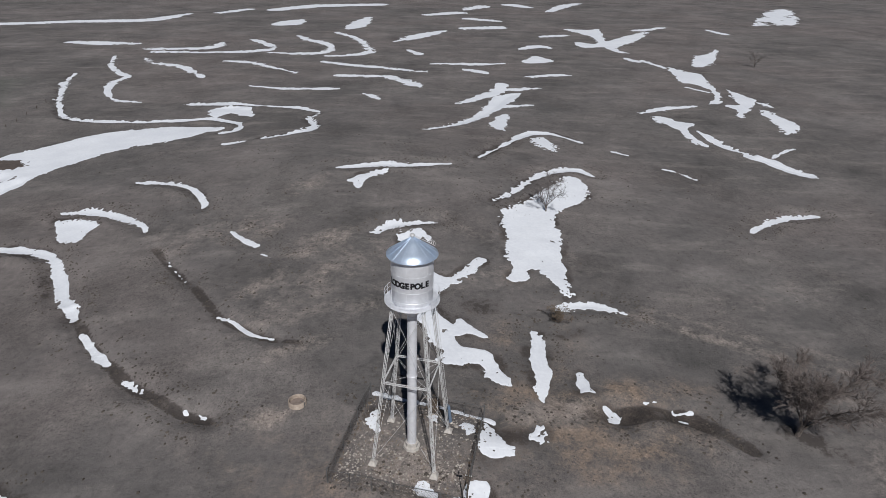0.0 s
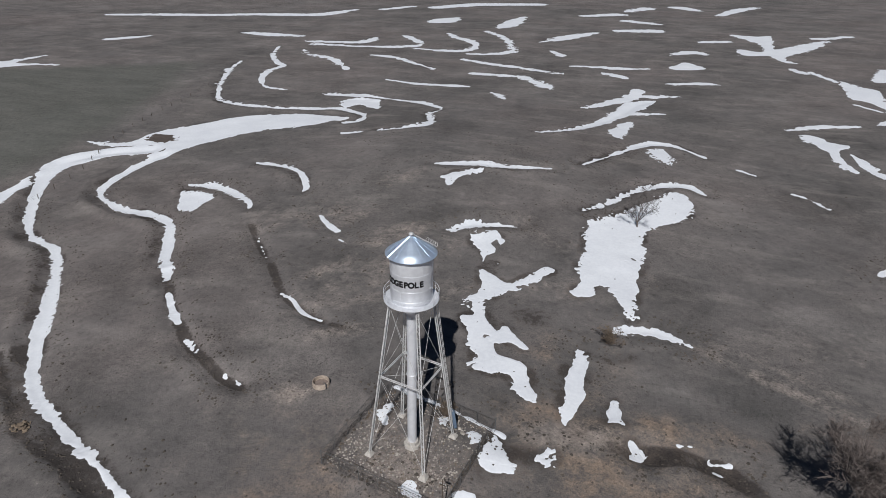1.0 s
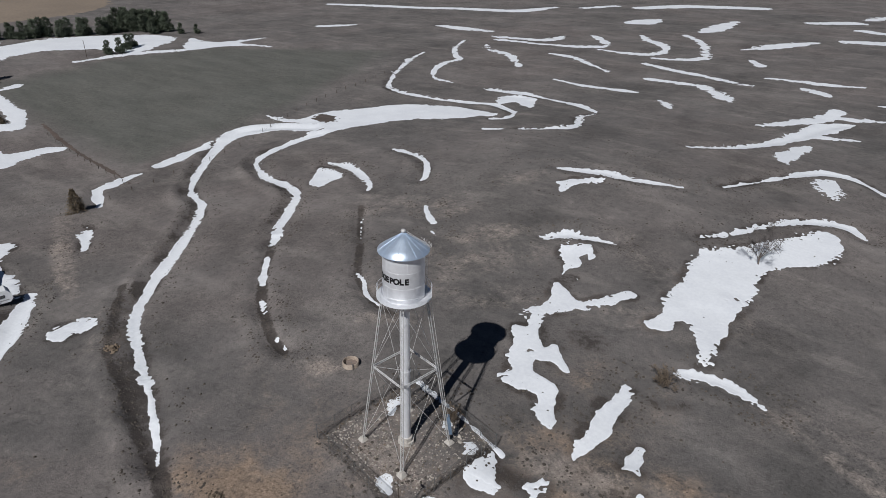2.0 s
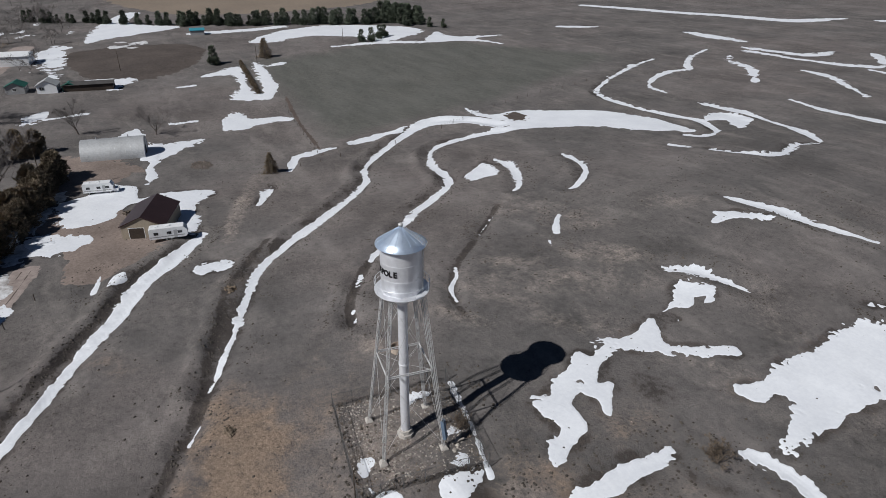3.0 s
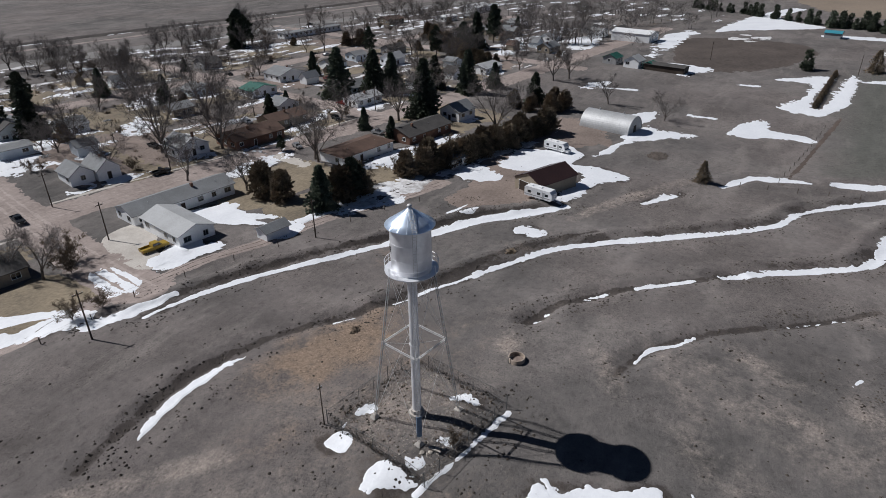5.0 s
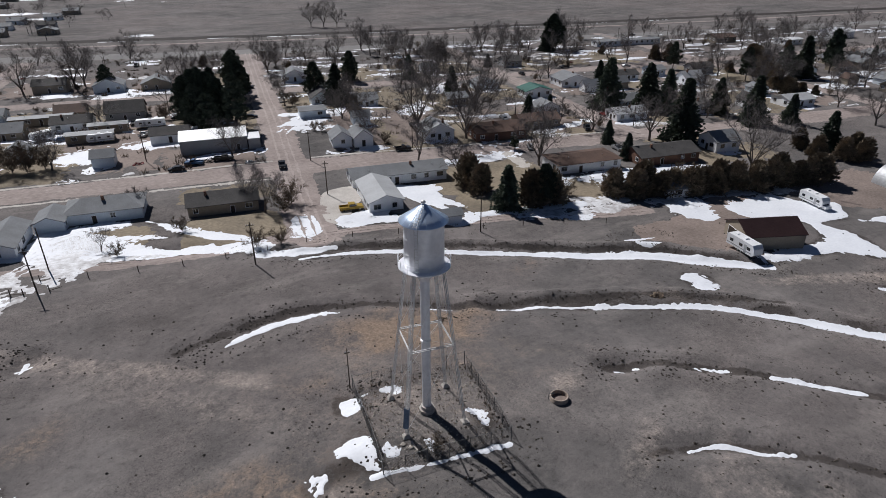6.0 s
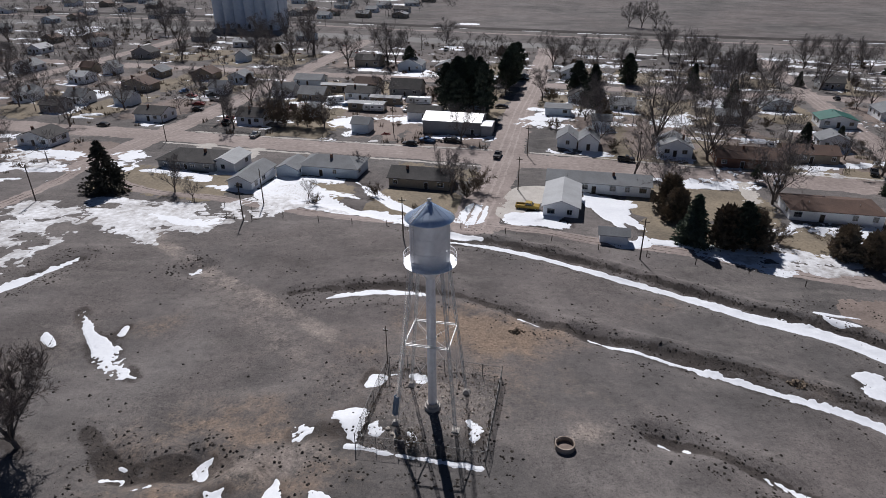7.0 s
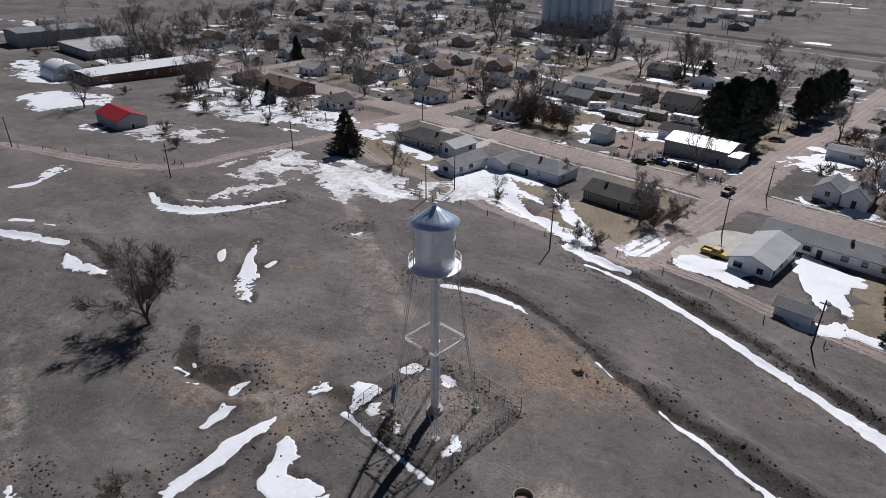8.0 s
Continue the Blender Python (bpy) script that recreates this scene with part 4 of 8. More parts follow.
patch([(-256.7, 34.4), (-268.9, 56.9), (-247.6, 51.8), (-222.8, 47.8), (-220.5, 52.0), (-269.0, 61.4), (-266.8, 65.1), (-232.0, 61.3), (-210.5, 52.7), (-208.3, 43.2), (-217.7, 36.8), (-234.1, 44.8), (-251.3, 46.3)])
drift([(-49.3, 49.4, 0.6), (-46.6, 45.6, 0.5), (-43.2, 41.5, 0.3)])
drift([(-32.9, 28.9, 0.9), (-30.1, 27.1, 0.9), (-26.4, 23.7, 0.8), (-22.5, 22.3, 0.5)])
drift([(-31.3, 50.2, 0.5), (-29.4, 49.0, 0.5)])
drift([(-28.1, 5.9, 0.4), (-27.4, 5.6, 0.4)])
drift([(27.8, 8.9, 0.9), (28.3, 8.0, 0.7)])
drift([(36.2, 9.3, 0.6), (38.5, 9.2, 0.5)])
patch([(-128.0, -39.7), (-138.8, -36.9), (-143.1, -34.0), (-130.3, -35.6)])
drift([(-191.6, 8.5, 2.5), (-191.8, 16.3, 3.3)])
drift([(-242.9, 20.0, 2.0), (-242.9, 27.7, 2.9)])
drift([(-260.3, 66.9, 4.0), (-262.5, 74.8, 5.1)])
patch([(-123.7, 109.1), (-124.9, 114.3), (-117.8, 114.5), (-113.0, 109.7), (-116.5, 106.7)], "dark_soil", 0.16)
patch([(256.1, -375.8), (253.9, -420.1), (231.4, -406.5), (226.8, -372.9)])
patch([(148.1, -182.5), (152.6, -206.0), (139.8, -209.1), (136.1, -196.2), (134.2, -178.6), (135.9, -169.5)])
patch([(90.1, -111.3), (84.4, -115.9), (82.9, -107.8), (85.6, -103.0)])
patch([(39.6, -155.1), (30.9, -165.2), (22.5, -163.9), (25.4, -152.1), (34.9, -150.1)])
patch([(16.3, -164.0), (4.0, -167.7), (5.8, -155.7), (13.7, -153.7)])
patch([(19.0, -247.1), (2.6, -260.3), (1.1, -243.3), (15.8, -237.9)])
patch([(-78.7, -158.7), (-95.8, -171.2), (-91.7, -154.4), (-78.3, -147.7)])
patch([(-108.9, -191.2), (-127.8, -202.6), (-123.6, -187.5), (-109.4, -180.9)])
patch([(-38.9, -160.0), (-61.8, -169.8), (-56.9, -158.1), (-40.1, -154.6)])
patch([(-111.6, -110.8), (-133.8, -113.9), (-131.1, -109.7), (-111.1, -106.8)])
patch([(94.8, -108.5), (92.2, -121.0), (86.1, -119.1), (83.4, -102.4)])
patch([(151.1, -101.5), (144.9, -112.0), (125.7, -109.4), (123.9, -94.0), (137.7, -94.4)])
patch([(171.5, -100.7), (167.7, -110.8), (154.7, -104.7), (157.7, -94.4)])
patch([(151.0, -62.6), (144.6, -78.9), (119.0, -77.2), (119.7, -64.9), (134.0, -58.3)], "old_snow")
patch([(3.5, 4.5), (1.9, 4.4), (1.2, 5.9), (2.7, 5.8)])
drift([(1.4, -6.7, 0.6), (0.1, -6.3, 0.5)])
drift([(5.8, -7.5, 0.4), (4.9, -7.6, 0.3)])
patch([(7.9, 2.2), (6.8, 2.0), (7.1, 3.2), (8.1, 3.1)])
drift([(10.3, -8.2, 0.4), (9.7, -8.2, 0.3)])
drift([(-27.5, 5.7, 0.6), (-28.5, 6.4, 0.5)])
drift([(-30.3, 6.6, 0.5), (-30.8, 7.0, 0.5)])

# dark bands along the terraces: damp channel ground plus painted shade of the banks
DAMP_SHADE_BANDS = [[(-60.0, 33.0, 1.2), (-50.5, 22.0, 1.2), (-42.5, 14.2, 1.2), (-38.5, 11.1, 1.0), (-32.5, 7.2, 0.9), (-26.5, 4.6, 0.6)],
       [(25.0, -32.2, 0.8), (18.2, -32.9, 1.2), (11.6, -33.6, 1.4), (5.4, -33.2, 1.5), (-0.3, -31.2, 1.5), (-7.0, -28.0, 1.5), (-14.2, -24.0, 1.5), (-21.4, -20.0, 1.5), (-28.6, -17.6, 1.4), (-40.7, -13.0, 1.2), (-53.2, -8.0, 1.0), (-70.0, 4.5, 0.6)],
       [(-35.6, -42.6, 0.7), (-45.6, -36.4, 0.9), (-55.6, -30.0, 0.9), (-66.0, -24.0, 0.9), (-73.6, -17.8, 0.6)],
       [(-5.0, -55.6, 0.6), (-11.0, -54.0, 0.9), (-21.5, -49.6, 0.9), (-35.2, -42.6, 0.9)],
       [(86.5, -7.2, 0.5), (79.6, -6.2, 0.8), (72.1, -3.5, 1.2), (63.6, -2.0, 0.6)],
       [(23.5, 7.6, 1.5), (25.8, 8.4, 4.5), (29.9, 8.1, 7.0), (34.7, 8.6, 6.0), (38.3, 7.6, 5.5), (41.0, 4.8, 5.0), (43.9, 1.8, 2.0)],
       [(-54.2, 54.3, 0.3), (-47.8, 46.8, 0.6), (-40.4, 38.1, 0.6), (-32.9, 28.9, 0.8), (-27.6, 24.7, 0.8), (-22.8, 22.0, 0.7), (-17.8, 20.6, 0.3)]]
# trodden paths across the grass
PATHS = [[(66.0, -64.0, 2.2), (42.2, -40.7, 2.0), (29.0, -30.1, 1.8), (16.0, -18.0, 1.6)], [(-118, 18, 2.5), (-95, 6, 2.5), (-76, -2, 2.0)]]
GX, GY = np.unique(GX), np.unique(GY)
XX, YY = np.meshgrid(GX, GY, indexing="ij")
near = (np.abs(XX) < 320) & (np.abs(YY) < 320)
HH = land(XX, YY)
HH += 0.35 * bumps(XX, YY, 22, 1) + np.where(near, 0.16 * bumps(XX, YY, 7, 2) + 0.09 * bumps(XX, YY, 2.6, 3), 0) + 2.4 * bumps(XX, YY, 240, 4) * np.clip(np.hypot(XX, YY) / 400 - 0.6, 0, 1)
yard = np.clip(outline_depth(XX, YY, np.array([town(-8.5, -9), town(8.4, -9), town(8.4, 8), town(-8.5, 8)])) / 2 + 0.5, 0, 1)
HH = HH * (1 - 0.6 * yard) + 0.6 * yard * 0.15
COVER = np.zeros((*XX.shape, 4))
COVER[..., 3] = 1


def blots(rows, layer):
    for cx, cy, rx, ry, turn, strength in rows:
        c, s = math.cos(radians(turn)), math.sin(radians(turn))
        a, e = ((XX - cx) * c + (YY - cy) * s) / rx, (-(XX - cx) * s + (YY - cy) * c) / ry
        COVER[..., layer] = np.maximum(COVER[..., layer], strength * np.exp(-(a * a + e * e) * 0.7) * (1 + 0.9 * bumps(XX, YY, 2.5, 5 + layer)))


blots(BARE, 0), blots(DARK, 1), blots(PALE, 2)
HAYFIELD = np.array([(-270, 66), (-275, 120), (-262, 175), (-178, 218), (-158, 165), (-147, 120), (-142, 80), (-140, 50), (-190, 57)], float)
COVER[..., 3] = 1 - np.clip(outline_depth(XX, YY, HAYFIELD) / 12 + 0.5 + 0.5 * bumps(XX, YY, 9, 33), 0, 1)


def window(line, pad):
    """The part of the land's grid round a line."""
    lo, hi = line[:, :2].min(0) - pad, line[:, :2].max(0) + pad
    i0, i1, j0, j1 = *np.searchsorted(GX, (lo[0], hi[0])), *np.searchsorted(GY, (lo[1], hi[1]))
    return slice(max(i0 - 1, 0), i1 + 1), slice(max(j0 - 1, 0), j1 + 1)


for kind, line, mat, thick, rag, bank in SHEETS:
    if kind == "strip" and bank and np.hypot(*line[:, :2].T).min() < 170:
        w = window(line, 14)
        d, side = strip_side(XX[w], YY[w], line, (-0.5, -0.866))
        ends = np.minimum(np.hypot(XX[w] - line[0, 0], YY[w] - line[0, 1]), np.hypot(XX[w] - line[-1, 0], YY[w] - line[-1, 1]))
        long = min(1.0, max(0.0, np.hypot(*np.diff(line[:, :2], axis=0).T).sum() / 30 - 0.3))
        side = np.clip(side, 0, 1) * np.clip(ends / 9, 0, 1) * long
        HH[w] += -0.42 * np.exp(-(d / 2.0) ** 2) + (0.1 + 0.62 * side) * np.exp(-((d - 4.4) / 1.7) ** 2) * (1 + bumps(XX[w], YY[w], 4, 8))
        # damp channel floor, then shade painted on the bank face beside it
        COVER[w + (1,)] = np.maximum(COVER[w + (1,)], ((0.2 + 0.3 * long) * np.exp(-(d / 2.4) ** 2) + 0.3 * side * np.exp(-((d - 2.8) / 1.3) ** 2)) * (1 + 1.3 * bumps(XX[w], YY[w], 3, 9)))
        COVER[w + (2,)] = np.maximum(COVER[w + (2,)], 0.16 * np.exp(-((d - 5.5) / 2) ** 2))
    if kind == "outline" and mat == "snow" and np.hypot(*line.T).min() < 120:
        w = window(line, 4)
        d = -outline_depth(XX[w], YY[w], line)
        COVER[w + (1,)] = np.maximum(COVER[w + (1,)], 0.45 * np.exp(-(d / 1.6) ** 2) * (1 + 1.2 * bumps(XX[w], YY[w], 3, 9)))
# carve the bands and darken them: damp soil with bank shade painted in
for points in DAMP_SHADE_BANDS:
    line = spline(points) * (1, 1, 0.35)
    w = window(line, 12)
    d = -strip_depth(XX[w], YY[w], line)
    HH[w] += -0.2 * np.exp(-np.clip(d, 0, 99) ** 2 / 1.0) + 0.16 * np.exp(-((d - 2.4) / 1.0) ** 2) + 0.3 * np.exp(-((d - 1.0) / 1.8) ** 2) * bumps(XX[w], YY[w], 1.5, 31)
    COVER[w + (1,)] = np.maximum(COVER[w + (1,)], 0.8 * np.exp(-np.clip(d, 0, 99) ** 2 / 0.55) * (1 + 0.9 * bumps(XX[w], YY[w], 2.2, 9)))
for points in PATHS:
    line = spline(points)
    w = window(line, 6)
    d = -strip_depth(XX[w], YY[w], line)
    COVER[w + (2,)] = np.maximum(COVER[w + (2,)], 0.5 * np.exp(-np.clip(d, 0, 99) ** 2 / 1.5) * (1 + 0.9 * bumps(XX[w], YY[w], 3, 9)))


def ground_z(x, y):
    """The height of the land's mesh itself, triangle by triangle."""
    x, y = np.asarray(x, float), np.asarray(y, float)
    i, j = np.clip(np.searchsorted(GX, x, "right") - 1, 0, len(GX) - 2), np.clip(np.searchsorted(GY, y, "right") - 1, 0, len(GY) - 2)
    u, v = (x - GX[i]) / (GX[i + 1] - GX[i]), (y - GY[j]) / (GY[j + 1] - GY[j])
    a, c, d, e = HH[i, j], HH[i + 1, j], HH[i + 1, j + 1], HH[i, j + 1]
    return np.where(u >= v, a + (c - a) * u + (d - c) * v, a + (d - e) * u + (e - a) * v)


def gz(x, y):
    return float(ground_z(x, y))


def sheet_mesh(name, verts, faces, mat, smooth=True):
    me = bpy.data.meshes.new(name)
    me.vertices.add(len(verts))
    me.vertices.foreach_set("co", np.asarray(verts, np.float32).ravel())
    me.loops.add(faces.size)
    me.loops.foreach_set("vertex_index", faces.astype(np.int32).ravel())
    me.polygons.add(len(faces))
    me.polygons.foreach_set("loop_start", np.arange(0, faces.size, faces.shape[1], dtype=np.int32))
    me.polygons.foreach_set("use_smooth", np.full(len(faces), smooth))
    me.materials.append(MAT[mat])
    me.update(calc_edges=True)
    return me


def grid_faces(n, m):
    i, j = np.meshgrid(np.arange(n - 1), np.arange(m - 1), indexing="ij")
    a = (i * m + j).ravel()
    return a, a + m, a + m + 1, a + 1


# ---- the land itself, one sheet to the horizon ----
a, c, d, e = grid_faces(len(GX), len(GY))
faces = np.vstack([np.stack([a, c, d], 1), np.stack([a, d, e], 1)])
ground_mesh = sheet_mesh("ground", np.stack([XX, YY, HH], -1).reshape(-1, 3), faces, "pasture")
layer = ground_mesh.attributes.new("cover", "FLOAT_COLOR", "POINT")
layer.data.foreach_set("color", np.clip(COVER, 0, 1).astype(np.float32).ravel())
ground = tagged(new("ground", ground_mesh), "grey-brown dormant pasture grass with bare soil and terrace banks", "ground", kind="structure")

SHEET_TAGS = {
    "snow": ("snow_patch", "white melting snow lying in the dry grass", "snow", "stuff"),
    "old_snow": ("snow_patch", "grey trodden melting snow on bare earth", "snow", "stuff"),
    "dirt_road": ("road", "pinkish tan gravel street with wheel tracks", "road", "structure"),
    "gravel_yard": ("yard", "bare brown gravel yard beside the buildings", "yard", "structure"),
    "dark_soil": ("bare_ground", "dark trampled bare earth", "ground", "structure"),
    "track": ("wheel_track", "pale worn wheel track on a gravel street", "road", "structure"),
    "rut": ("wheel_rut", "dark muddy wheel rut in an earth lane", "road", "structure"),
    "asphalt": ("highway", "worn pale grey paved highway", "road", "structure"),
    "concrete": ("driveway", "pale concrete driveway slab", "driveway", "structure"),
    "lawn": ("lawn", "straw-coloured dormant lawn", "lawn", "structure"),
    "stubble": ("field", "tan harvested stubble field", "field", "structure"),
    "rail_bed": ("rail_embankment", "dark ballast bed of a railway", "railway", "structure"),
}


def lay(index, kind, line, mat, thick, rag):
    """Lays a thin sheet on the land; where its thickness runs out it sinks into the soil, which draws its ragged edge."""
    lo, hi = line[:, :2].min(0), line[:, :2].max(0)
    if kind == "strip":
        lo, hi = lo - line[:, 2].max(), hi + line[:, 2].max()
    away = math.hypot(*(np.clip(0, lo, hi)))
    cell = min(max(0.17, 0.0034 * away), 2.4)
    if kind == "strip":
        cell = min(cell, max(0.22, 0.2 * float(np.median(line[:, 2]))))
    cell = max(cell, math.sqrt((hi[0] - lo[0]) * (hi[1] - lo[1]) / 200000))
    xs, ys = np.arange(lo[0] - 2 * cell, hi[0] + 2 * cell, cell), np.arange(lo[1] - 2 * cell, hi[1] + 2 * cell, cell)
    gx, gy = np.meshgrid(xs, ys, indexing="ij")
    depth = strip_depth(gx, gy, line) if kind == "strip" else outline_depth(gx, gy, line)
    near = depth > -(5.0 + 4 * cell)      # only places near the sheet are worked out further
    x, y, f = gx[near], gy[near], depth[near]
    far = min(1 + away / 260, 2.6)
    tx, ty, sx, sy = 0.8 * x + 0.6 * y, 0.8 * y - 0.6 * x, 0.38 * x - 0.925 * y, 0.925 * x + 0.38 * y
    crumb = np.clip(0.5 + 2.2 * bumps(tx, ty, 5.5 * far, 19), 0.15, 1.4)   # the edge crumbles in some stretches and is clean in others
    rough = 1.0 * bumps(x, y, 3.1 * far, 11) + 0.85 * bumps(tx, ty, 1.4 * far, 12) + crumb * (1.25 * bumps(sx, sy, 0.62 * far, 16) + 1.2 * bumps(tx, ty, 0.36 * far, 17))
    slim = 1.0 if kind == "outline" else min(1.0, 0.25 + float(np.median(line[:, 2])) / 6)
    calm = away < 90 or lo[1] + hi[1] > -40 and away < 420
    size = math.sqrt((hi[0] - lo[0]) * (hi[1] - lo[1]))
    stretch = min(1.5, 0.85 + away / 400) if kind == "strip" or calm else min(1.2 + size / 14, 3.4)
    f = f + slim * stretch * rag * (1.25 if away > 120 else 1.0) * rough - (0.12 if rag >= 1 else 0.0)
    if mat in ("snow", "old_snow") and rag >= 1:
        thin, k = (0.3, 1.1) if mat == "old_snow" else (1.2, ((0.3 if away > 90 else 0.62) if calm else 1.0) if kind == "outline" else 0.3)
        f = np.minimum(f, thin + k * (3.2 * bumps(x, y, 3.8 * far, 13) + 1.6 * bumps(x, y, 1.3 * far, 14) + 0.9 * bumps(x, y, 0.5 * far, 18)))
    full = thick * (1 + 0.35 * bumps(x, y, 2.5, 15)) if rag else thick
    z = ground_z(x, y) + np.clip(f * 0.22, -0.12, full) + 0.002 * (index % 7)
    keep = np.zeros(gx.shape, bool)
    keep[near] = f > -1.2 * cell
    height = np.zeros(gx.shape)
    height[near] = z
    a, c, d, e = grid_faces(len(xs), len(ys))
    flat, safe = keep.ravel(), near.ravel()
    use = (flat[a] | flat[c] | flat[d] | flat[e]) & safe[a] & safe[c] & safe[d] & safe[e]
    faces = np.vstack([np.stack([a, c, d], 1)[use], np.stack([a, d, e], 1)[use]])
    if not len(faces):
        return
    used, back = np.unique(faces, return_inverse=True)
    verts = np.stack([gx, gy, height], -1).reshape(-1, 3)[used]
    name, label, category, what = SHEET_TAGS[mat]
    tagged(new(name, sheet_mesh(name, verts, back.reshape(faces.shape), mat)), label, category, kind=what)


for index, (kind, line, mat, thick, rag, bank) in enumerate(SHEETS):
    lay(index, kind, line, mat, thick, rag)


# ---- the water tower ----
TOWER = pose(0.1, -0.12, gz(0, 0))
T0 = TOWER.translation.z
tower = base("water_tower", TOWER, "silver-painted steel water tower on four lattice legs", "water tower")


def turned(x, y, deg):
    c, s = math.cos(radians(deg)), math.sin(radians(deg))
    return x * c - y * s, x * s + y * c


R_TANK, Z_LOW, Z_EAVE = 2.27, 21.2 - T0, 26.75 - T0
tank = part("tank", Shape().lathe([(0.62, Z_LOW - 1.9), (0.85, Z_LOW - 1.6), (1.5, Z_LOW - 0.75), (2.05, Z_LOW - 0.25), (R_TANK, Z_LOW), (R_TANK, Z_EAVE)], 72), "silver", tower, "riveted silver tank shell", True)
for z in (Z_LOW + 0.03, Z_LOW + 1.85, Z_LOW + 3.7, Z_EAVE - 0.12):
    part("plate_seam", Shape().lathe([(R_TANK + 0.002, z - 0.05), (R_TANK + 0.018, z - 0.045), (R_TANK + 0.018, z + 0.045), (R_TANK + 0.002, z + 0.05)], 72), "silver", tank)
for ring in range(3):
    for k in range(6):
        a = math.tau * (k + 0.5 * (ring % 2)) / 6 + 0.3
        x, y = math.cos(a), math.sin(a)
        seam = Shape().tube((x * (R_TANK + 0.002), y * (R_TANK + 0.002), Z_LOW + ring * 1.85), (x * (R_TANK + 0.002), y * (R_TANK + 0.002), Z_LOW + (ring + 1) * 1.83), 0.016, n=4)
        part("upright_seam", seam, "silver", tank)
roof = part("roof", Shape().lathe([(2.66, Z_EAVE - 0.08), (2.76, Z_EAVE - 0.02), (2.76, Z_EAVE + 0.03), (1.9, Z_EAVE + 0.62), (0.9, Z_EAVE + 1.32), (0.16, Z_EAVE + 1.86), (0.0, Z_EAVE + 1.88)], 72), "silver_roof", tower, "shallow cone roof of bright sheet metal", True)
ridges = Shape()
for k in range(16):
    a = math.tau * k / 16
    x, y = math.cos(a), math.sin(a)
    ridges.tube((2.74 * x, 2.74 * y, Z_EAVE + 0.045), (0.18 * x, 0.18 * y, Z_EAVE + 1.86), 0.014, n=4)
part("roof_seam", ridges, "silver_roof", roof)
part("finial", Shape().lathe([(0.13, Z_EAVE + 1.84), (0.12, Z_EAVE + 2.0), (0.26, Z_EAVE + 2.02), (0.28, Z_EAVE + 2.14), (0.2, Z_EAVE + 2.24), (0.0, Z_EAVE + 2.28)], 16), "steel", roof, "small vent cap", True)
part("riser", Shape().lathe([(0.56, 0.6), (0.56, Z_LOW - 1.8)], 28), "silver", tower, "thick silver centre pipe", True)
part("riser_flange", Shape().lathe([(0.57, 10.85), (0.63, 10.87), (0.63, 11.02), (0.57, 11.04)], 28), "silver", tower)
part("pedestal", Shape().prism([(1.05 * math.cos(k * math.tau / 8 + 0.2), 1.05 * math.sin(k * math.tau / 8 + 0.2)) for k in range(8)], -0.4, 0.45)
     .prism([(0.8 * math.cos(k * math.tau / 8), 0.8 * math.sin(k * math.tau / 8)) for k in range(8)], 0.45, 0.95), "concrete", tower, "pale concrete pedestal under the pipe")

# balcony
balcony = part("balcony", Shape().lathe([(R_TANK, Z_LOW + 0.02), (3.02, Z_LOW + 0.02), (3.02, Z_LOW + 0.09), (R_TANK, Z_LOW + 0.09)], 72), "silver", tower, "walkway ring round the tank foot")
for z, r in ((Z_LOW + 1.12, 0.028), (Z_LOW + 0.6, 0.02)):
    part("hand_rail", Shape().lathe([(3.0 + r * math.cos(a), z + r * math.sin(a)) for a in np.linspace(0, math.tau, 7)], 48), "silver", balcony, smooth=True)
for k in range(16):
    a = math.tau * k / 16
    x, y = math.cos(a), math.sin(a)
    part("rail_post", Shape().tube((3.0 * x, 3.0 * y, Z_LOW + 0.05), (3.0 * x, 3.0 * y, Z_LOW + 1.12), 0.022, n=5), "silver", balcony)
for k in range(16):
    a = math.tau * (k + 0.5) / 16
    x, y = math.cos(a), math.sin(a)
    part("bracket", Shape().tube((2.2 * x, 2.2 * y, Z_LOW - 0.2), (2.95 * x, 2.95 * y, Z_LOW + 0.02), 0.03, n=5), "silver", balcony)

# legs: laced columns of two channels
FOOT, HEAD, Z_STRUT = 3.72, 1.72, 11.4 - T0


def leg_at(sx, sy, z):
    k = (z - 0.45) / (Z_LOW - 0.3 - 0.45)
    r = FOOT + (HEAD - FOOT) * k
    x, y = turned(sx * r, sy * r, -13)
    return Vector((x, y, z))


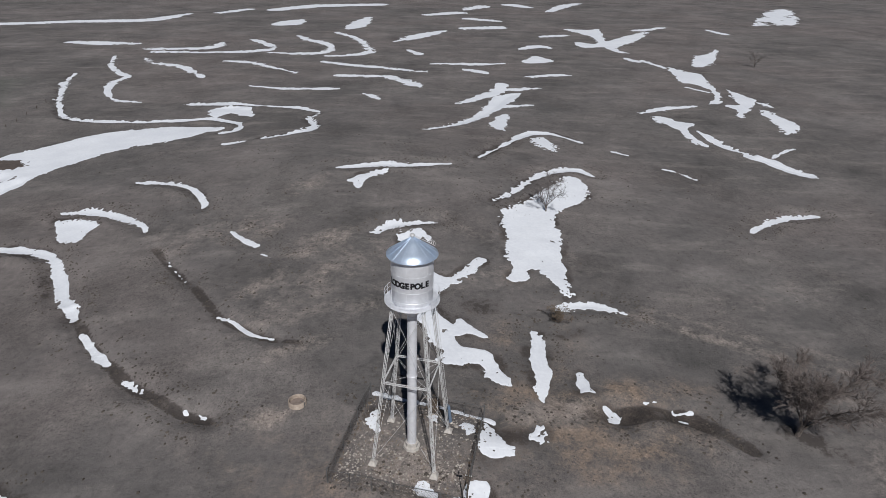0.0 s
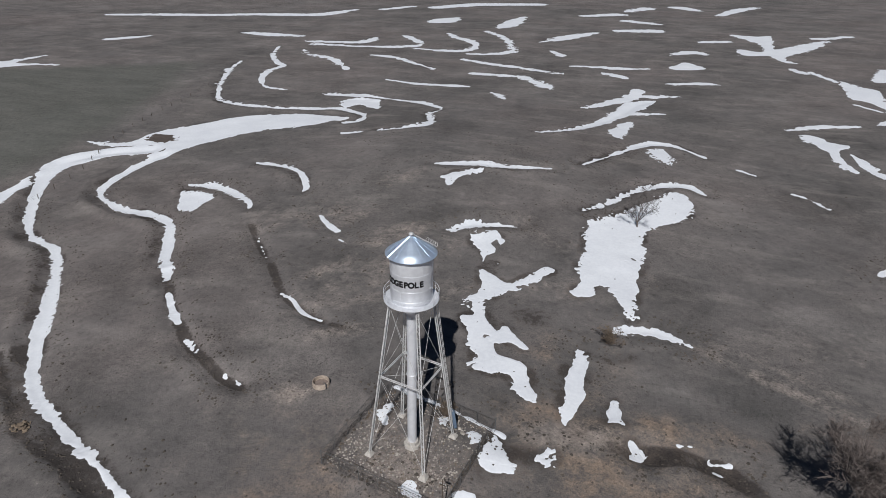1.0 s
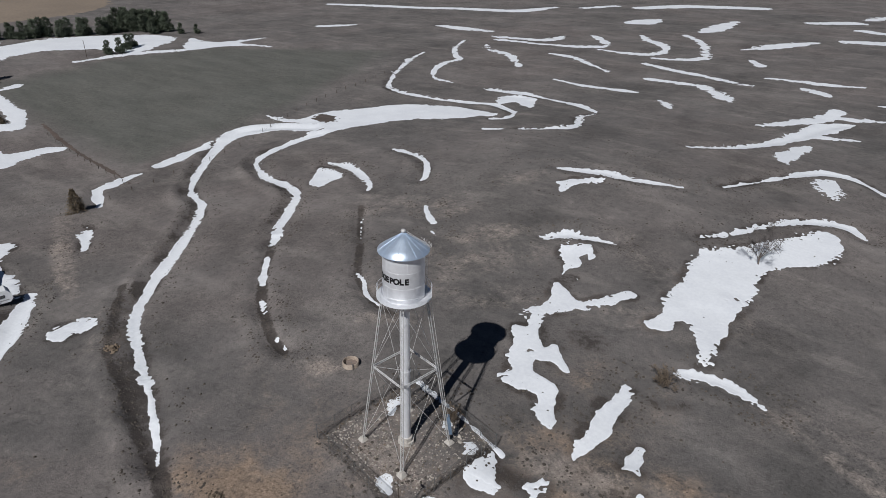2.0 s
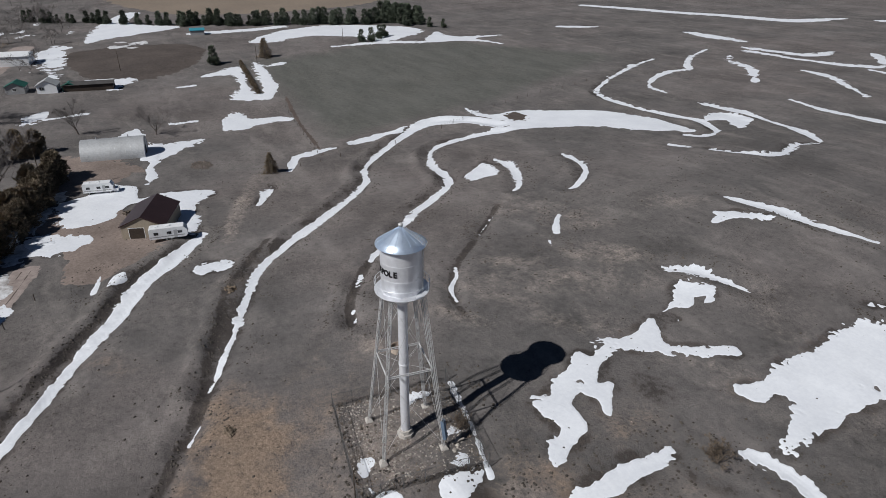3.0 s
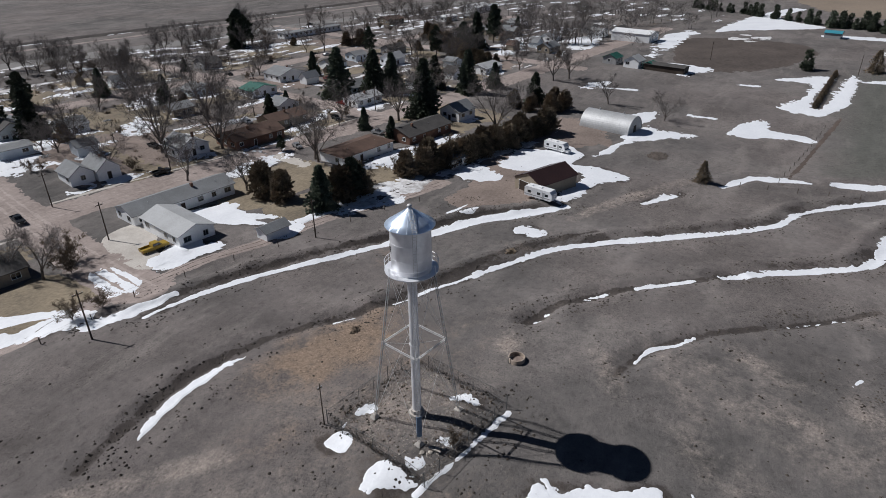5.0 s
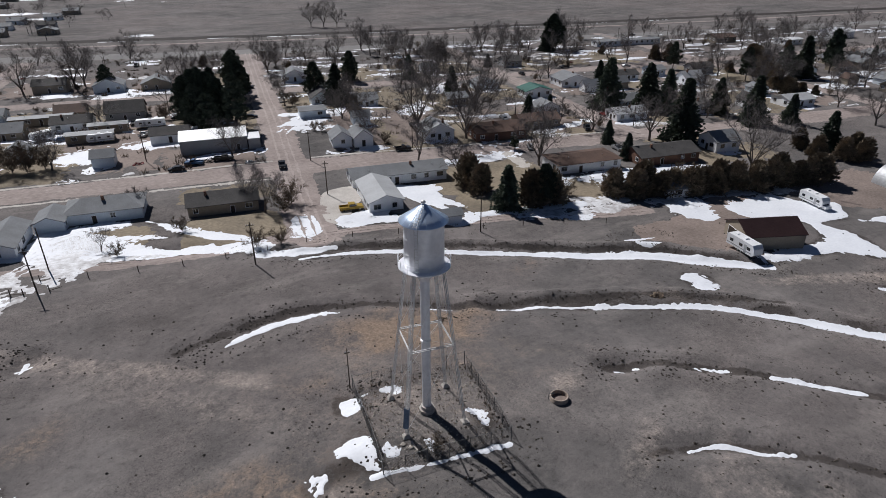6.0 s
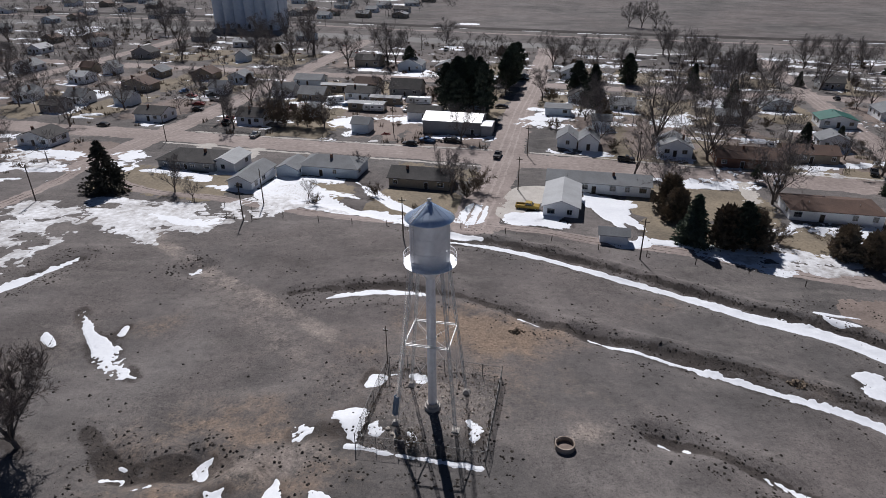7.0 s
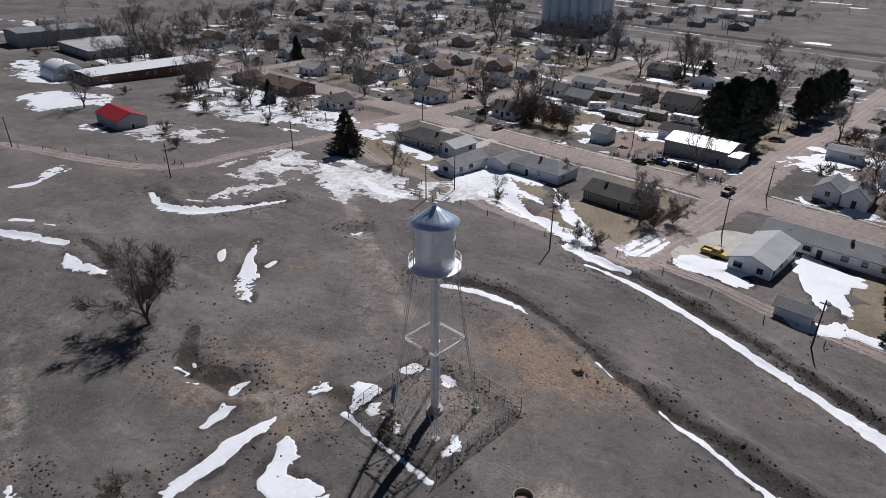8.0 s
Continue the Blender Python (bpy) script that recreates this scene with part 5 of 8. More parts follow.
CORNERS = [(-1, -1), (1, -1), (1, 1), (-1, 1)]
for sx, sy in CORNERS:
    column = Shape()
    lo, hi = leg_at(sx, sy, 0.4), leg_at(sx, sy, Z_LOW - 0.15)
    out = Vector((lo.x, lo.y, 0)).normalized()
    side = Vector((-out.y, out.x, 0))
    for s in (-1, 1):
        for o in (-1, 1):
            off = side * (0.15 * s) + out * (0.11 * o)
            column.tube(lo + off, hi + off, 0.036, n=4)
        for o in (-0.09, 0.09):
            column.add([lo + side * (0.165 * s) + out * (o - 0.035), lo + side * (0.165 * s) + out * (o + 0.035), hi + side * (0.165 * s) + out * (o + 0.035), hi + side * (0.165 * s) + out * (o - 0.035)], [(0, 1, 2, 3), (3, 2, 1, 0)])
    leg = part("leg", column, "steel", tower, "laced steel column")
    lacing = Shape()
    n = 52
    for k in range(n):
        p, q = lo.lerp(hi, k / n), lo.lerp(hi, (k + 1) / n)
        s = 1 if k % 2 else -1
        for o in (-0.13, 0.13):
            lacing.tube(p + side * (0.15 * s) + out * o, q - side * (0.15 * s) + out * o, 0.017, n=4, caps=False)
    part("lacing", lacing, "steel", leg)
    f = leg_at(sx, sy, 0.0)
    zf = gz(f.x + TOWER.translation.x, f.y + TOWER.translation.y) - T0
    part("footing", Shape().lathe([(0.72, zf - 0.3), (0.66, zf + 0.12), (0.34, 0.5), (0.0, 0.52)], 4, radians(32)), "concrete", leg, "pale concrete footing").location = (f.x, f.y, 0)
for (ax, ay), (cx, cy) in zip(CORNERS, CORNERS[1:] + CORNERS[:1]):
    p, q = leg_at(ax, ay, Z_STRUT), leg_at(cx, cy, Z_STRUT)
    strut = Shape()
    for o in (-0.11, 0.11):
        strut.tube(p + Vector((0, 0, o)), q + Vector((0, 0, o)), 0.055, n=4)
    for k in range(22):
        s = 0.1 if k % 2 else -0.1
        strut.tube(p.lerp(q, k / 22) + Vector((0, 0, s)), p.lerp(q, (k + 1) / 22) - Vector((0, 0, s)), 0.018, n=4, caps=False)
    part("strut", strut, "steel", tower, "horizontal laced strut")
    for z0, z1 in ((0.7, Z_STRUT - 0.2), (Z_STRUT + 0.2, Z_LOW - 0.6)):
        for (ux, uy), (wx, wy) in (((ax, ay), (cx, cy)), ((cx, cy), (ax, ay))):
            part("tie_rod", Shape().tube(leg_at(ux, uy, z0), leg_at(wx, wy, z1), 0.019, n=4), "steel", tower)
for sx, sy in CORNERS:
    p = leg_at(sx, sy, Z_STRUT)
    part("spoke_rod", Shape().tube(p, (0.57 * p.x / p.xy.length, 0.57 * p.y / p.xy.length, Z_STRUT - 0.4), 0.018, n=4), "steel", tower)

# ladder up one leg, over the balcony and up the roof
LAD = radians(40)
ladder = Shape()
foot, head = leg_at(1, 1, 2.5) * 1.0, leg_at(1, 1, Z_LOW + 0.0)
out = Vector((math.cos(LAD), math.sin(LAD), 0))
side = Vector((-out.y, out.x, 0))
foot, head = foot + out * 0.3, head + out * 0.42
for s in (-0.2, 0.2):
    ladder.tube(foot + side * s, head + side * s, 0.025, n=4)
for k in range(60):
    p = foot.lerp(head, k / 60)
    ladder.tube(p - side * 0.2, p + side * 0.2, 0.014, n=4, caps=False)
part("leg_ladder", ladder, "steel", tower, "narrow steel ladder")
ladder = Shape()
p0, p1 = out * (R_TANK + 0.18) + Vector((0, 0, Z_LOW + 0.1)), out * (R_TANK + 0.18) + Vector((0, 0, Z_EAVE + 0.2))
r0, r1 = out * 2.85 + Vector((0, 0, Z_EAVE + 0.14)), out * 0.3 + Vector((0, 0, Z_EAVE + 1.95))
for a1, a2 in ((p0, p1), (r0, r1)):
    for s in (-0.2, 0.2):
        ladder.tube(a1 + side * s, a2 + side * s, 0.028, n=4)
    for k in range(1, 17):
        p = a1.lerp(a2, k / 17)
        ladder.tube(p - side * 0.2, p + side * 0.2, 0.016, n=4, caps=False)
part("tank_ladder", ladder, "steel", tower, "steel ladder over the roof edge")
for k in range(5):
    hoops = Shape()
    c = r0.lerp(r1, 0.02 + 0.1 * k)
    ring = [c + side * (0.34 * math.cos(a)) + Vector((out.x * 0.15, out.y * 0.15, 0.4)) * max(0, math.sin(a)) for a in np.linspace(0, math.pi, 9)]
    for p, q in zip(ring[:-1], ring[1:]):
        hoops.tube(p, q, 0.018, n=4, caps=False)
    part("safety_hoop", hoops, "steel", tower)
g0, g1 = leg_at(1, 1, 1.6), leg_at(1, 1, 4.3)
guard = Shape()
for s0, s1 in ((-0.3, -0.26), (0.26, 0.3)):
    guard.add([g0 + side * s0 + out * 0.15, g0 + side * s1 + out * 0.15, g0 + side * s1 + out * 0.55, g0 + side * s0 + out * 0.55, g1 + side * s0 + out * 0.15, g1 + side * s1 + out * 0.15, g1 + side * s1 + out * 0.55, g1 + side * s0 + out * 0.55],
              [(0, 3, 2, 1), (4, 5, 6, 7), (0, 1, 5, 4), (1, 2, 6, 5), (2, 3, 7, 6), (3, 0, 4, 7)])
guard.add([g0 - side * 0.3 + out * 0.52, g0 + side * 0.3 + out * 0.52, g0 + side * 0.3 + out * 0.56, g0 - side * 0.3 + out * 0.56, g1 - side * 0.3 + out * 0.52, g1 + side * 0.3 + out * 0.52, g1 + side * 0.3 + out * 0.56, g1 - side * 0.3 + out * 0.56],
          [(0, 3, 2, 1), (4, 5, 6, 7), (0, 1, 5, 4), (1, 2, 6, 5), (2, 3, 7, 6), (3, 0, 4, 7)])
part("ladder_guard", guard, "guard_blue", tower, "blue-grey sheet metal climbing guard")

# the town's name in bold black capitals round the tank
for k, letter in enumerate("LODGEPOLE"):
    curve = bpy.data.curves.new("letter", "FONT")
    curve.body, curve.size, curve.align_x, curve.extrude, curve.offset = letter, 0.92, "CENTER", 0.01, 0.05
    probe = bpy.data.objects.new("letter", curve)
    scene.collection.objects.link(probe)
    me = bpy.data.meshes.new_from_object(probe.evaluated_get(bpy.context.evaluated_depsgraph_get()))
    bpy.data.objects.remove(probe)
    bpy.data.curves.remove(curve)
    mid = radians(-156.5 + 13.9 * k)
    bm = bmesh.new()
    bm.from_mesh(me)
    for v in bm.verts:
        a, r = mid + v.co.x * 0.92 / R_TANK, R_TANK + 0.024 + v.co.z
        v.co = Vector((r * math.cos(a), r * math.sin(a), 23.72 - T0 + v.co.y))
    bm.to_mesh(me)
    bm.free()
    me.materials.clear()
    me.materials.append(MAT["black_paint"])
    ob = new("letter", me)
    ob.parent = tower
    tagged(ob, "black painted capital letter")

# ---- chain-link fence round the tower ----
fence = base("chain_link_fence", pose(*town(0, 0), 0), "rusty chain-link fence with steel posts round the tower", "fence")
RING = [(-7.8, -7.8), (8.2, -7.9), (7.8, 7.9), (-8.0, 8.0)]


def chain_link():
    m = bpy.data.materials.new("chain_link")
    m.use_nodes = True
    nt = m.node_tree
    b = nt.nodes["Principled BSDF"]
    b.inputs["Base Color"].default_value, b.inputs["Roughness"].default_value = (0.05, 0.045, 0.042, 1), 0.8
    return m


MAT["chain_link"] = chain_link()
for (ax, ay), (cx, cy) in zip(RING, RING[1:] + RING[:1]):
    n = 6
    mesh = Shape()
    at = lambda k: town(ax + (cx - ax) * k, ay + (cy - ay) * k)
    for k in range(n):
        x, y = at(k / n)
        z = gz(x, y)
        tall = 2.15 if k else 2.35
        part("fence_post", Shape().tube((x, y, z - 0.4), (x, y, z + tall), 0.038 if k else 0.06, n=6), "galvanised", fence)
    for h in (2.05, 1.0, 0.06):
        for k in range(n):
            p, q = at(k / n), at((k + 1) / n)
            part("fence_rail", Shape().tube((*p, gz(*p) + h), (*q, gz(*q) + h), 0.028 if h > 2 else 0.014, n=4, caps=False), "galvanised", fence)
    # woven wire: two sets of slanting strands
    length = math.hypot(cx - ax, cy - ay)
    step = 0.24
    for slope in (-1, 1):
        s = -2.0
        while s < length:
            x0, x1 = (s, s + 2.0) if slope > 0 else (s + 2.0, s)
            k0, k1, h0, h1 = x0 / length, x1 / length, 0.05, 2.05
            if 0 <= min(k0, k1) and max(k0, k1) <= 1:
                p, q = at(k0), at(k1)
                mesh.tube((*p, gz(*p) + h0), (*q, gz(*q) + h1), 0.008, n=3, caps=False)
            s += step
    part("wire_mesh", mesh, "chain_link", fence, "rusty woven wire mesh")

# ---- inside and round the fence ----
def pole(x, y, tall, arm=0.0, label="weathered wooden utility pole", lean=0.0, turn=-13, thick=0.15):
    root = base("utility_pole", pose(x, y, gz(x, y) - 0.3, 0, lean, turn), label, "pole", "wooden poles along the lanes")
    part("post", Shape().tube((0, 0, 0), (0, 0, tall + 0.3), thick, thick * 0.67, 8), "old_wood", root)
    if arm:
        part("cross_arm", Shape().box(-arm, arm, -0.06, 0.06, tall - 0.5, tall - 0.36), "old_wood", root)
        for k in (-0.9, -0.45, 0.45, 0.9):
            part("insulator", Shape().tube((k * arm, 0, tall - 0.36), (k * arm, 0, tall - 0.2), 0.05, 0.03, 6), "steel", root)
    return root


pole(6.5, -9.9, 6.6, 0.35, "tall weathered pole with a short arm beside the tower fence", thick=0.08)

log = tagged(new("log", mesh_of("log", Shape().tube((0, 0, 0.16), (1.6, 0.5, 0.2), 0.16, 0.11, 7).tube((0.9, 0.3, 0.2), (1.3, 1.0, 0.7), 0.08, 0.03, 5), "rubble")), "pale broken tree limb lying by the fence", "log")
log.matrix_basis = pose(4.6, 3.9, gz(4.6, 3.9), 0, 0, 70)
for k, (x, y, r) in enumerate(((4.2, 4.9, 0.35), (5.0, 4.4, 0.28), (3.7, 5.5, 0.25), (5.6, 3.6, 0.3), (2.6, 6.0, 0.22), (-1.2, -2.0, 0.2), (1.6, 2.1, 0.18), (-5, 1, 0.2))):
    bm = bmesh.new()
    bmesh.ops.create_icosphere(bm, subdivisions=2, radius=r)
    for v in bm.verts:
        v.co *= 1 + 0.5 * noise.noise(v.co * 3 + Vector((k * 7, 0, 0)))
        v.co.z *= 0.6
    me = bpy.data.meshes.new("rock")
    bm.to_mesh(me)
    bm.free()
    me.materials.append(MAT["rubble"])
    rock = tagged(new("rock", me), "pale lump of broken concrete on the soil", "rock", "rubble inside the fence")
    rock.location = (x, y, gz(x, y) + r * 0.2)

# round concrete stock tank
tz = gz(-15.5, 7.3)
trough = base("stock_tank", pose(-15.5, 7.3, tz), "round concrete stock tank with pale rim, nearly dry", "water trough")
part("tank_wall", Shape().lathe([(1.2, -0.4), (1.2, 0.68), (1.15, 0.72), (1.05, 0.72), (1.02, 0.66), (1.02, 0.1)], 32), "tank_concrete", trough, smooth=True)
part("tank_floor", Shape().lathe([(1.03, 0.14), (0.0, 0.14)], 32), "gravel_yard", trough)
part("inlet_pipe", Shape().tube((1.1, -0.8, 0), (1.1, -0.8, 1.0), 0.05, n=8).tube((1.1, -0.8, 0.95), (0.5, -0.4, 0.95), 0.04, n=8), "galvanised", trough)

# broken concrete, stones and trash strewn inside the fence
rs = random.Random(14)
strewn = Shape()
for n in range(3400):
    u, v = rs.uniform(-7.5, 7.6), rs.uniform(-7.4, 7.6)
    if rs.random() > 0.3 + 0.5 * abs(u + v) / 12 + 0.25 * (v < -1):
        continue
    x, y = town(u, v)
    r = 0.035 + 0.17 * rs.random() ** 3.5
    z = gz(x, y)
    a = rs.uniform(0, math.tau)
    ring = [(x + r * rs.uniform(0.7, 1.3) * math.cos(a + k * 1.2566), y + r * rs.uniform(0.7, 1.3) * math.sin(a + k * 1.2566), z - 0.02) for k in range(5)]
    strewn.add(ring + [(x + rs.uniform(-0.3, 0.3) * r, y, z + r * rs.uniform(0.5, 0.9))], [(k, (k + 1) % 5, 5) for k in range(5)])
tagged(new("strewn_stones", mesh_of("strewn_stones", strewn, "rubble")), "pale stones and broken concrete strewn over the fenced ground", "stones", kind="stuff")
# dead weeds that grow between the stones and along the wire
weeds = Shape()
for n in range(1500):
    u, v = rs.uniform(-7.7, 7.9), rs.uniform(-7.6, 7.7)
    edge = min(7.9 + u, 8.0 - u, 7.9 + v, 7.9 - v)
    if rs.random() > (0.9 if edge < 0.7 else 0.2 + 0.25 * (math.sin(1.3 * u + 0.5) * math.cos(1.1 * v) > 0)):
        continue
    x, y = town(u, v)
    z, tall = gz(x, y), rs.uniform(0.1, 0.3) * (2.0 if edge < 0.7 else 1)
    for k in range(3):
        a = rs.uniform(0, math.tau)
        weeds.add([(x + 0.05 * math.cos(a), y + 0.05 * math.sin(a), z - 0.02), (x - 0.05 * math.cos(a), y - 0.05 * math.sin(a), z - 0.02), (x + rs.uniform(-0.25, 0.25), y + rs.uniform(-0.25, 0.25), z + tall)], [(0, 1, 2)])
tagged(new("dead_weeds", mesh_of("dead_weeds", weeds, "brush")), "brown dead weeds along the wire and between stones", "weeds", kind="stuff")


# ---- trees ----
def bare_tree(name, seed, height, limbs, fork, splay, label, twig="twig", fine_twigs=17, girth=0.022, sprays=2):
    """A leafless tree: a short trunk, long rising limbs, branches and fine twigs."""
    rnd = random.Random(seed)
    root = base(name, Matrix(), label, "tree", "leafless trees")
    wood, boughs, fine = Shape(), Shape(), Shape()

    def toss(k):
        return Vector((rnd.uniform(-k, k), rnd.uniform(-k, k), rnd.uniform(-k, k)))

    def sideways(d):
        s = d.orthogonal().normalized()
        s.rotate(Matrix.Rotation(rnd.uniform(0, math.tau), 3, d))
        return s

    def sprig(p, d, length, wide, level):
        q = p + d * length
        w = sideways(d) * wide
        if level == 0:
            fine.add([p - w, p + w, q + w * 0.6, q - w * 0.6], [(0, 1, 2, 3)])
            for n in range(sprays):
                sprig(p.lerp(q, rnd.uniform(0.45, 1.0)), (d + sideways(d) * rnd.uniform(0.3, 0.8) + toss(0.2) + Vector((0, 0, 0.15))).normalized(), length * rnd.uniform(0.5, 0.9), wide * 0.8, 1)
        else:
            fine.add([p - w, p + w, q], [(0, 1, 2)])

    def branch(p, d, length, r):
        for k in range(4):
            d = (d + toss(0.22) + Vector((0, 0, 0.07))).normalized()
            q = p + d * length / 4
            boughs.tube(p, q, max(r, 0.026), max(r * 0.75, 0.02), 3, caps=False)
            p, r = q, r * 0.75
            for n in range(fine_twigs // 4 + (1 if rnd.random() < (fine_twigs % 4) / 4 else 0)):
                sprig(p - d * rnd.random() * length / 4, (d * 0.7 + sideways(d) * rnd.uniform(0.5, 1.1) + Vector((0, 0, 0.2))).normalized(), height * rnd.uniform(0.055, 0.11), 0.03, 0)

    foot, top = Vector((0, 0, -0.3)), Vector((rnd.uniform(-0.04, 0.04) * height, rnd.uniform(-0.04, 0.04) * height, height * fork))
    r0 = height * girth
    wood.tube(foot, foot.lerp(top, 0.12), r0 * 1.5, r0 * 1.08, 8, caps=False).tube(foot.lerp(top, 0.12), top, r0 * 1.08, r0 * 0.9, 8, caps=False)
    for n in range(limbs):
        a = math.tau * (n + rnd.uniform(-0.3, 0.3)) / limbs
        lean = splay * rnd.uniform(0.35, 1.15) if n else splay * 0.2
        d = Vector((math.cos(a) * lean, math.sin(a) * lean, 1)).normalized()
        long = height * (1 - fork) * rnd.uniform(0.72, 1.02)
        p = top - Vector((0, 0, rnd.random() * fork * 0.5 * height if n else 0))
        r = r0 * rnd.uniform(0.48, 0.72)
        for k in range(6):
            d = (d + toss(0.2) + Vector((math.cos(a), math.sin(a), 0)) * 0.05 * splay).normalized()
            q = p + d * long / 6
            wood.tube(p, q, r, r * 0.78, 5, caps=False)
            p, r = q, r * 0.78
            for m in range((2 if limbs > 8 else 0) if k == 0 else 2 if k < 5 else 3):
                branch(p, (d * rnd.uniform(0.5, 0.9) + sideways(d) * rnd.uniform(0.6, 1.0)).normalized(), long * (0.46 - 0.045 * k) * rnd.uniform(0.6, 1.15), r * 0.55)
    part("trunk", wood, "bark", root)
    boughs.add(fine.v, fine.f)
    part("crown", boughs, twig, root)
    return root


def pine(name, seed, height, width, label, tufts, clusters=30):
    """A tall pine: bare lower trunk and flat, separate clusters of needles."""
    rnd = random.Random(seed)
    root = base(name, Matrix(), label, "tree", "evergreens")
    stem = Shape().tube((0, 0, -0.3), (0.1, 0.05, height * 0.96), height * 0.022, 0.03, 7)
    crown, pads = Shape(), []
    for n in range(clusters):
        k = (n + rnd.random()) / clusters
        z = height * (0.22 + 0.76 * k)
        reach = width * (0.55 + 0.45 * math.sin(min(1.0, k * 2.2) * math.pi / 2)) * (1 - k ** 2.4) * rnd.uniform(0.45, 1.0)
        a = n * 2.4 + rnd.uniform(-0.4, 0.4)
        c = Vector((reach * math.cos(a), reach * math.sin(a), z + 0.1 * reach))
        stem.tube((0, 0, z - 0.15 * reach), c, 0.06, 0.03, 4, caps=False)
        pads.append((c, width * rnd.uniform(0.26, 0.42) * (1.05 - 0.5 * k)))
    for n in range(tufts):
        c, r = pads[rnd.randrange(len(pads))]
        d = Vector((rnd.gauss(0, 1), rnd.gauss(0, 1), rnd.gauss(0, 1))).normalized()
        p = c + Vector((d.x, d.y, d.z * 0.55)) * r * rnd.uniform(0.5, 1.1)
        along = (d + Vector((rnd.uniform(-0.5, 0.5), rnd.uniform(-0.5, 0.5), 0.6))).normalized()
        blade(crown, p, along, along.orthogonal().normalized(), rnd.uniform(0.45, 0.85))
    part("trunk", stem, "bark", root)
    part("crown", crown, "needles", root)
    return root


def blade(shape, p, along, wide, size):
    """A tuft of needles: two small crossed leaves."""
    a, c = along * size, wide * size * 0.45
    up = along.cross(wide).normalized() * size * 0.4
    shape.add([p - c, p + c, p + a], [(0, 1, 2)])
    shape.add([p - up, p + up, p + a * 0.9], [(0, 1, 2)])


def spruce(name, seed, height, width, label, tufts, mat="needles", power=0.9, first=0.04):
    """A conifer: whorls of drooping boughs, each a row of needle tufts."""
    rnd = random.Random(seed)
    root = base(name, Matrix(), label, "tree", "evergreens")
    part("trunk", Shape().tube((0, 0, -0.3), (0, 0, height * 0.95), height * 0.022, 0.02, 6), "bark", root)
    crown = Shape()
    while len(crown.f) < tufts * 2:
        k = rnd.random() ** 1.35
        z = height * (first + (1 - first) * k)
        reach = width * (1 - k) ** power * rnd.uniform(0.62, 1.2) + 0.15
        a = rnd.uniform(0, math.tau)
        dirn = Vector((math.cos(a), math.sin(a), 0))
        sway = 0.75 + 0.25 * math.sin(3 * a + seed + 9 * k)
        for j in range(4):
            s = reach * sway * (0.35 + 0.65 * (j + rnd.random()) / 4)
            p = dirn * s + Vector((0, 0, z - 0.22 * s + rnd.uniform(-0.2, 0.2)))
            along = (dirn + Vector((rnd.uniform(-0.7, 0.7), rnd.uniform(-0.7, 0.7), rnd.uniform(-0.4, 0.5)))).normalized()
            wide = Vector((-dirn.y, dirn.x, rnd.uniform(-0.5, 0.5))).normalized()
            blade(crown, p, along, wide, height * rnd.uniform(0.045, 0.085))
    part("crown", crown, mat, root)
    return root


def round_evergreen(name, seed, height, width, label, tufts, mat="juniper", lobes=9, low=0.12, group="evergreens"):
    """A bushy evergreen: several overlapping lobes of tufts with gaps between them."""
    rnd = random.Random(seed)
    root = base(name, Matrix(), label, "tree", group)
    part("trunk", Shape().tube((0, 0, -0.3), (0.1, 0, height * 0.6), height * 0.03, height * 0.012, 6), "bark", root)
    balls = []
    for n in range(lobes):
        k = rnd.uniform(low, 0.86)
        a, s = rnd.uniform(0, math.tau), rnd.uniform(0.15, 0.62) * width * (1.1 - k)
        balls.append((Vector((s * math.cos(a), s * math.sin(a), height * k)), width * rnd.uniform(0.3, 0.5) * (1.15 - 0.5 * k)))
    balls.append((Vector((0, 0, height * 0.82)), width * 0.34))
    crown = Shape()
    for n in range(tufts):
        c, r = balls[rnd.randrange(len(balls))]
        d = Vector((rnd.gauss(0, 1), rnd.gauss(0, 1), rnd.gauss(0, 1))).normalized()
        p = c + d * r * (rnd.uniform(0.45, 1.1) if n % 4 else rnd.uniform(1.0, 1.35))
        if p.z < 0.1:
            continue
        along = (d + Vector((rnd.uniform(-0.5, 0.5), rnd.uniform(-0.5, 0.5), 0.5))).normalized()
        blade(crown, p, along, along.orthogonal().normalized(), height * rnd.uniform(0.05, 0.13))
    part("crown", crown, mat, root)
    return root


class Nursery:
    """Builds each variety once, on first planting, and copies it after that."""

    def __init__(self):
        self.first = {}

    def plant(self, kind, make, x, y, size=1.0, turn=0.0):
        m = pose(x, y, gz(x, y), 0, 0, turn)
        if kind not in self.first:
            root = make()
            root.matrix_basis = m @ Matrix.Scale(size, 4)
            self.first[kind] = (root, size)
            return root
        root, s0 = self.first[kind]
        return copy_thing(root, m @ Matrix.Scale(size / s0, 4))


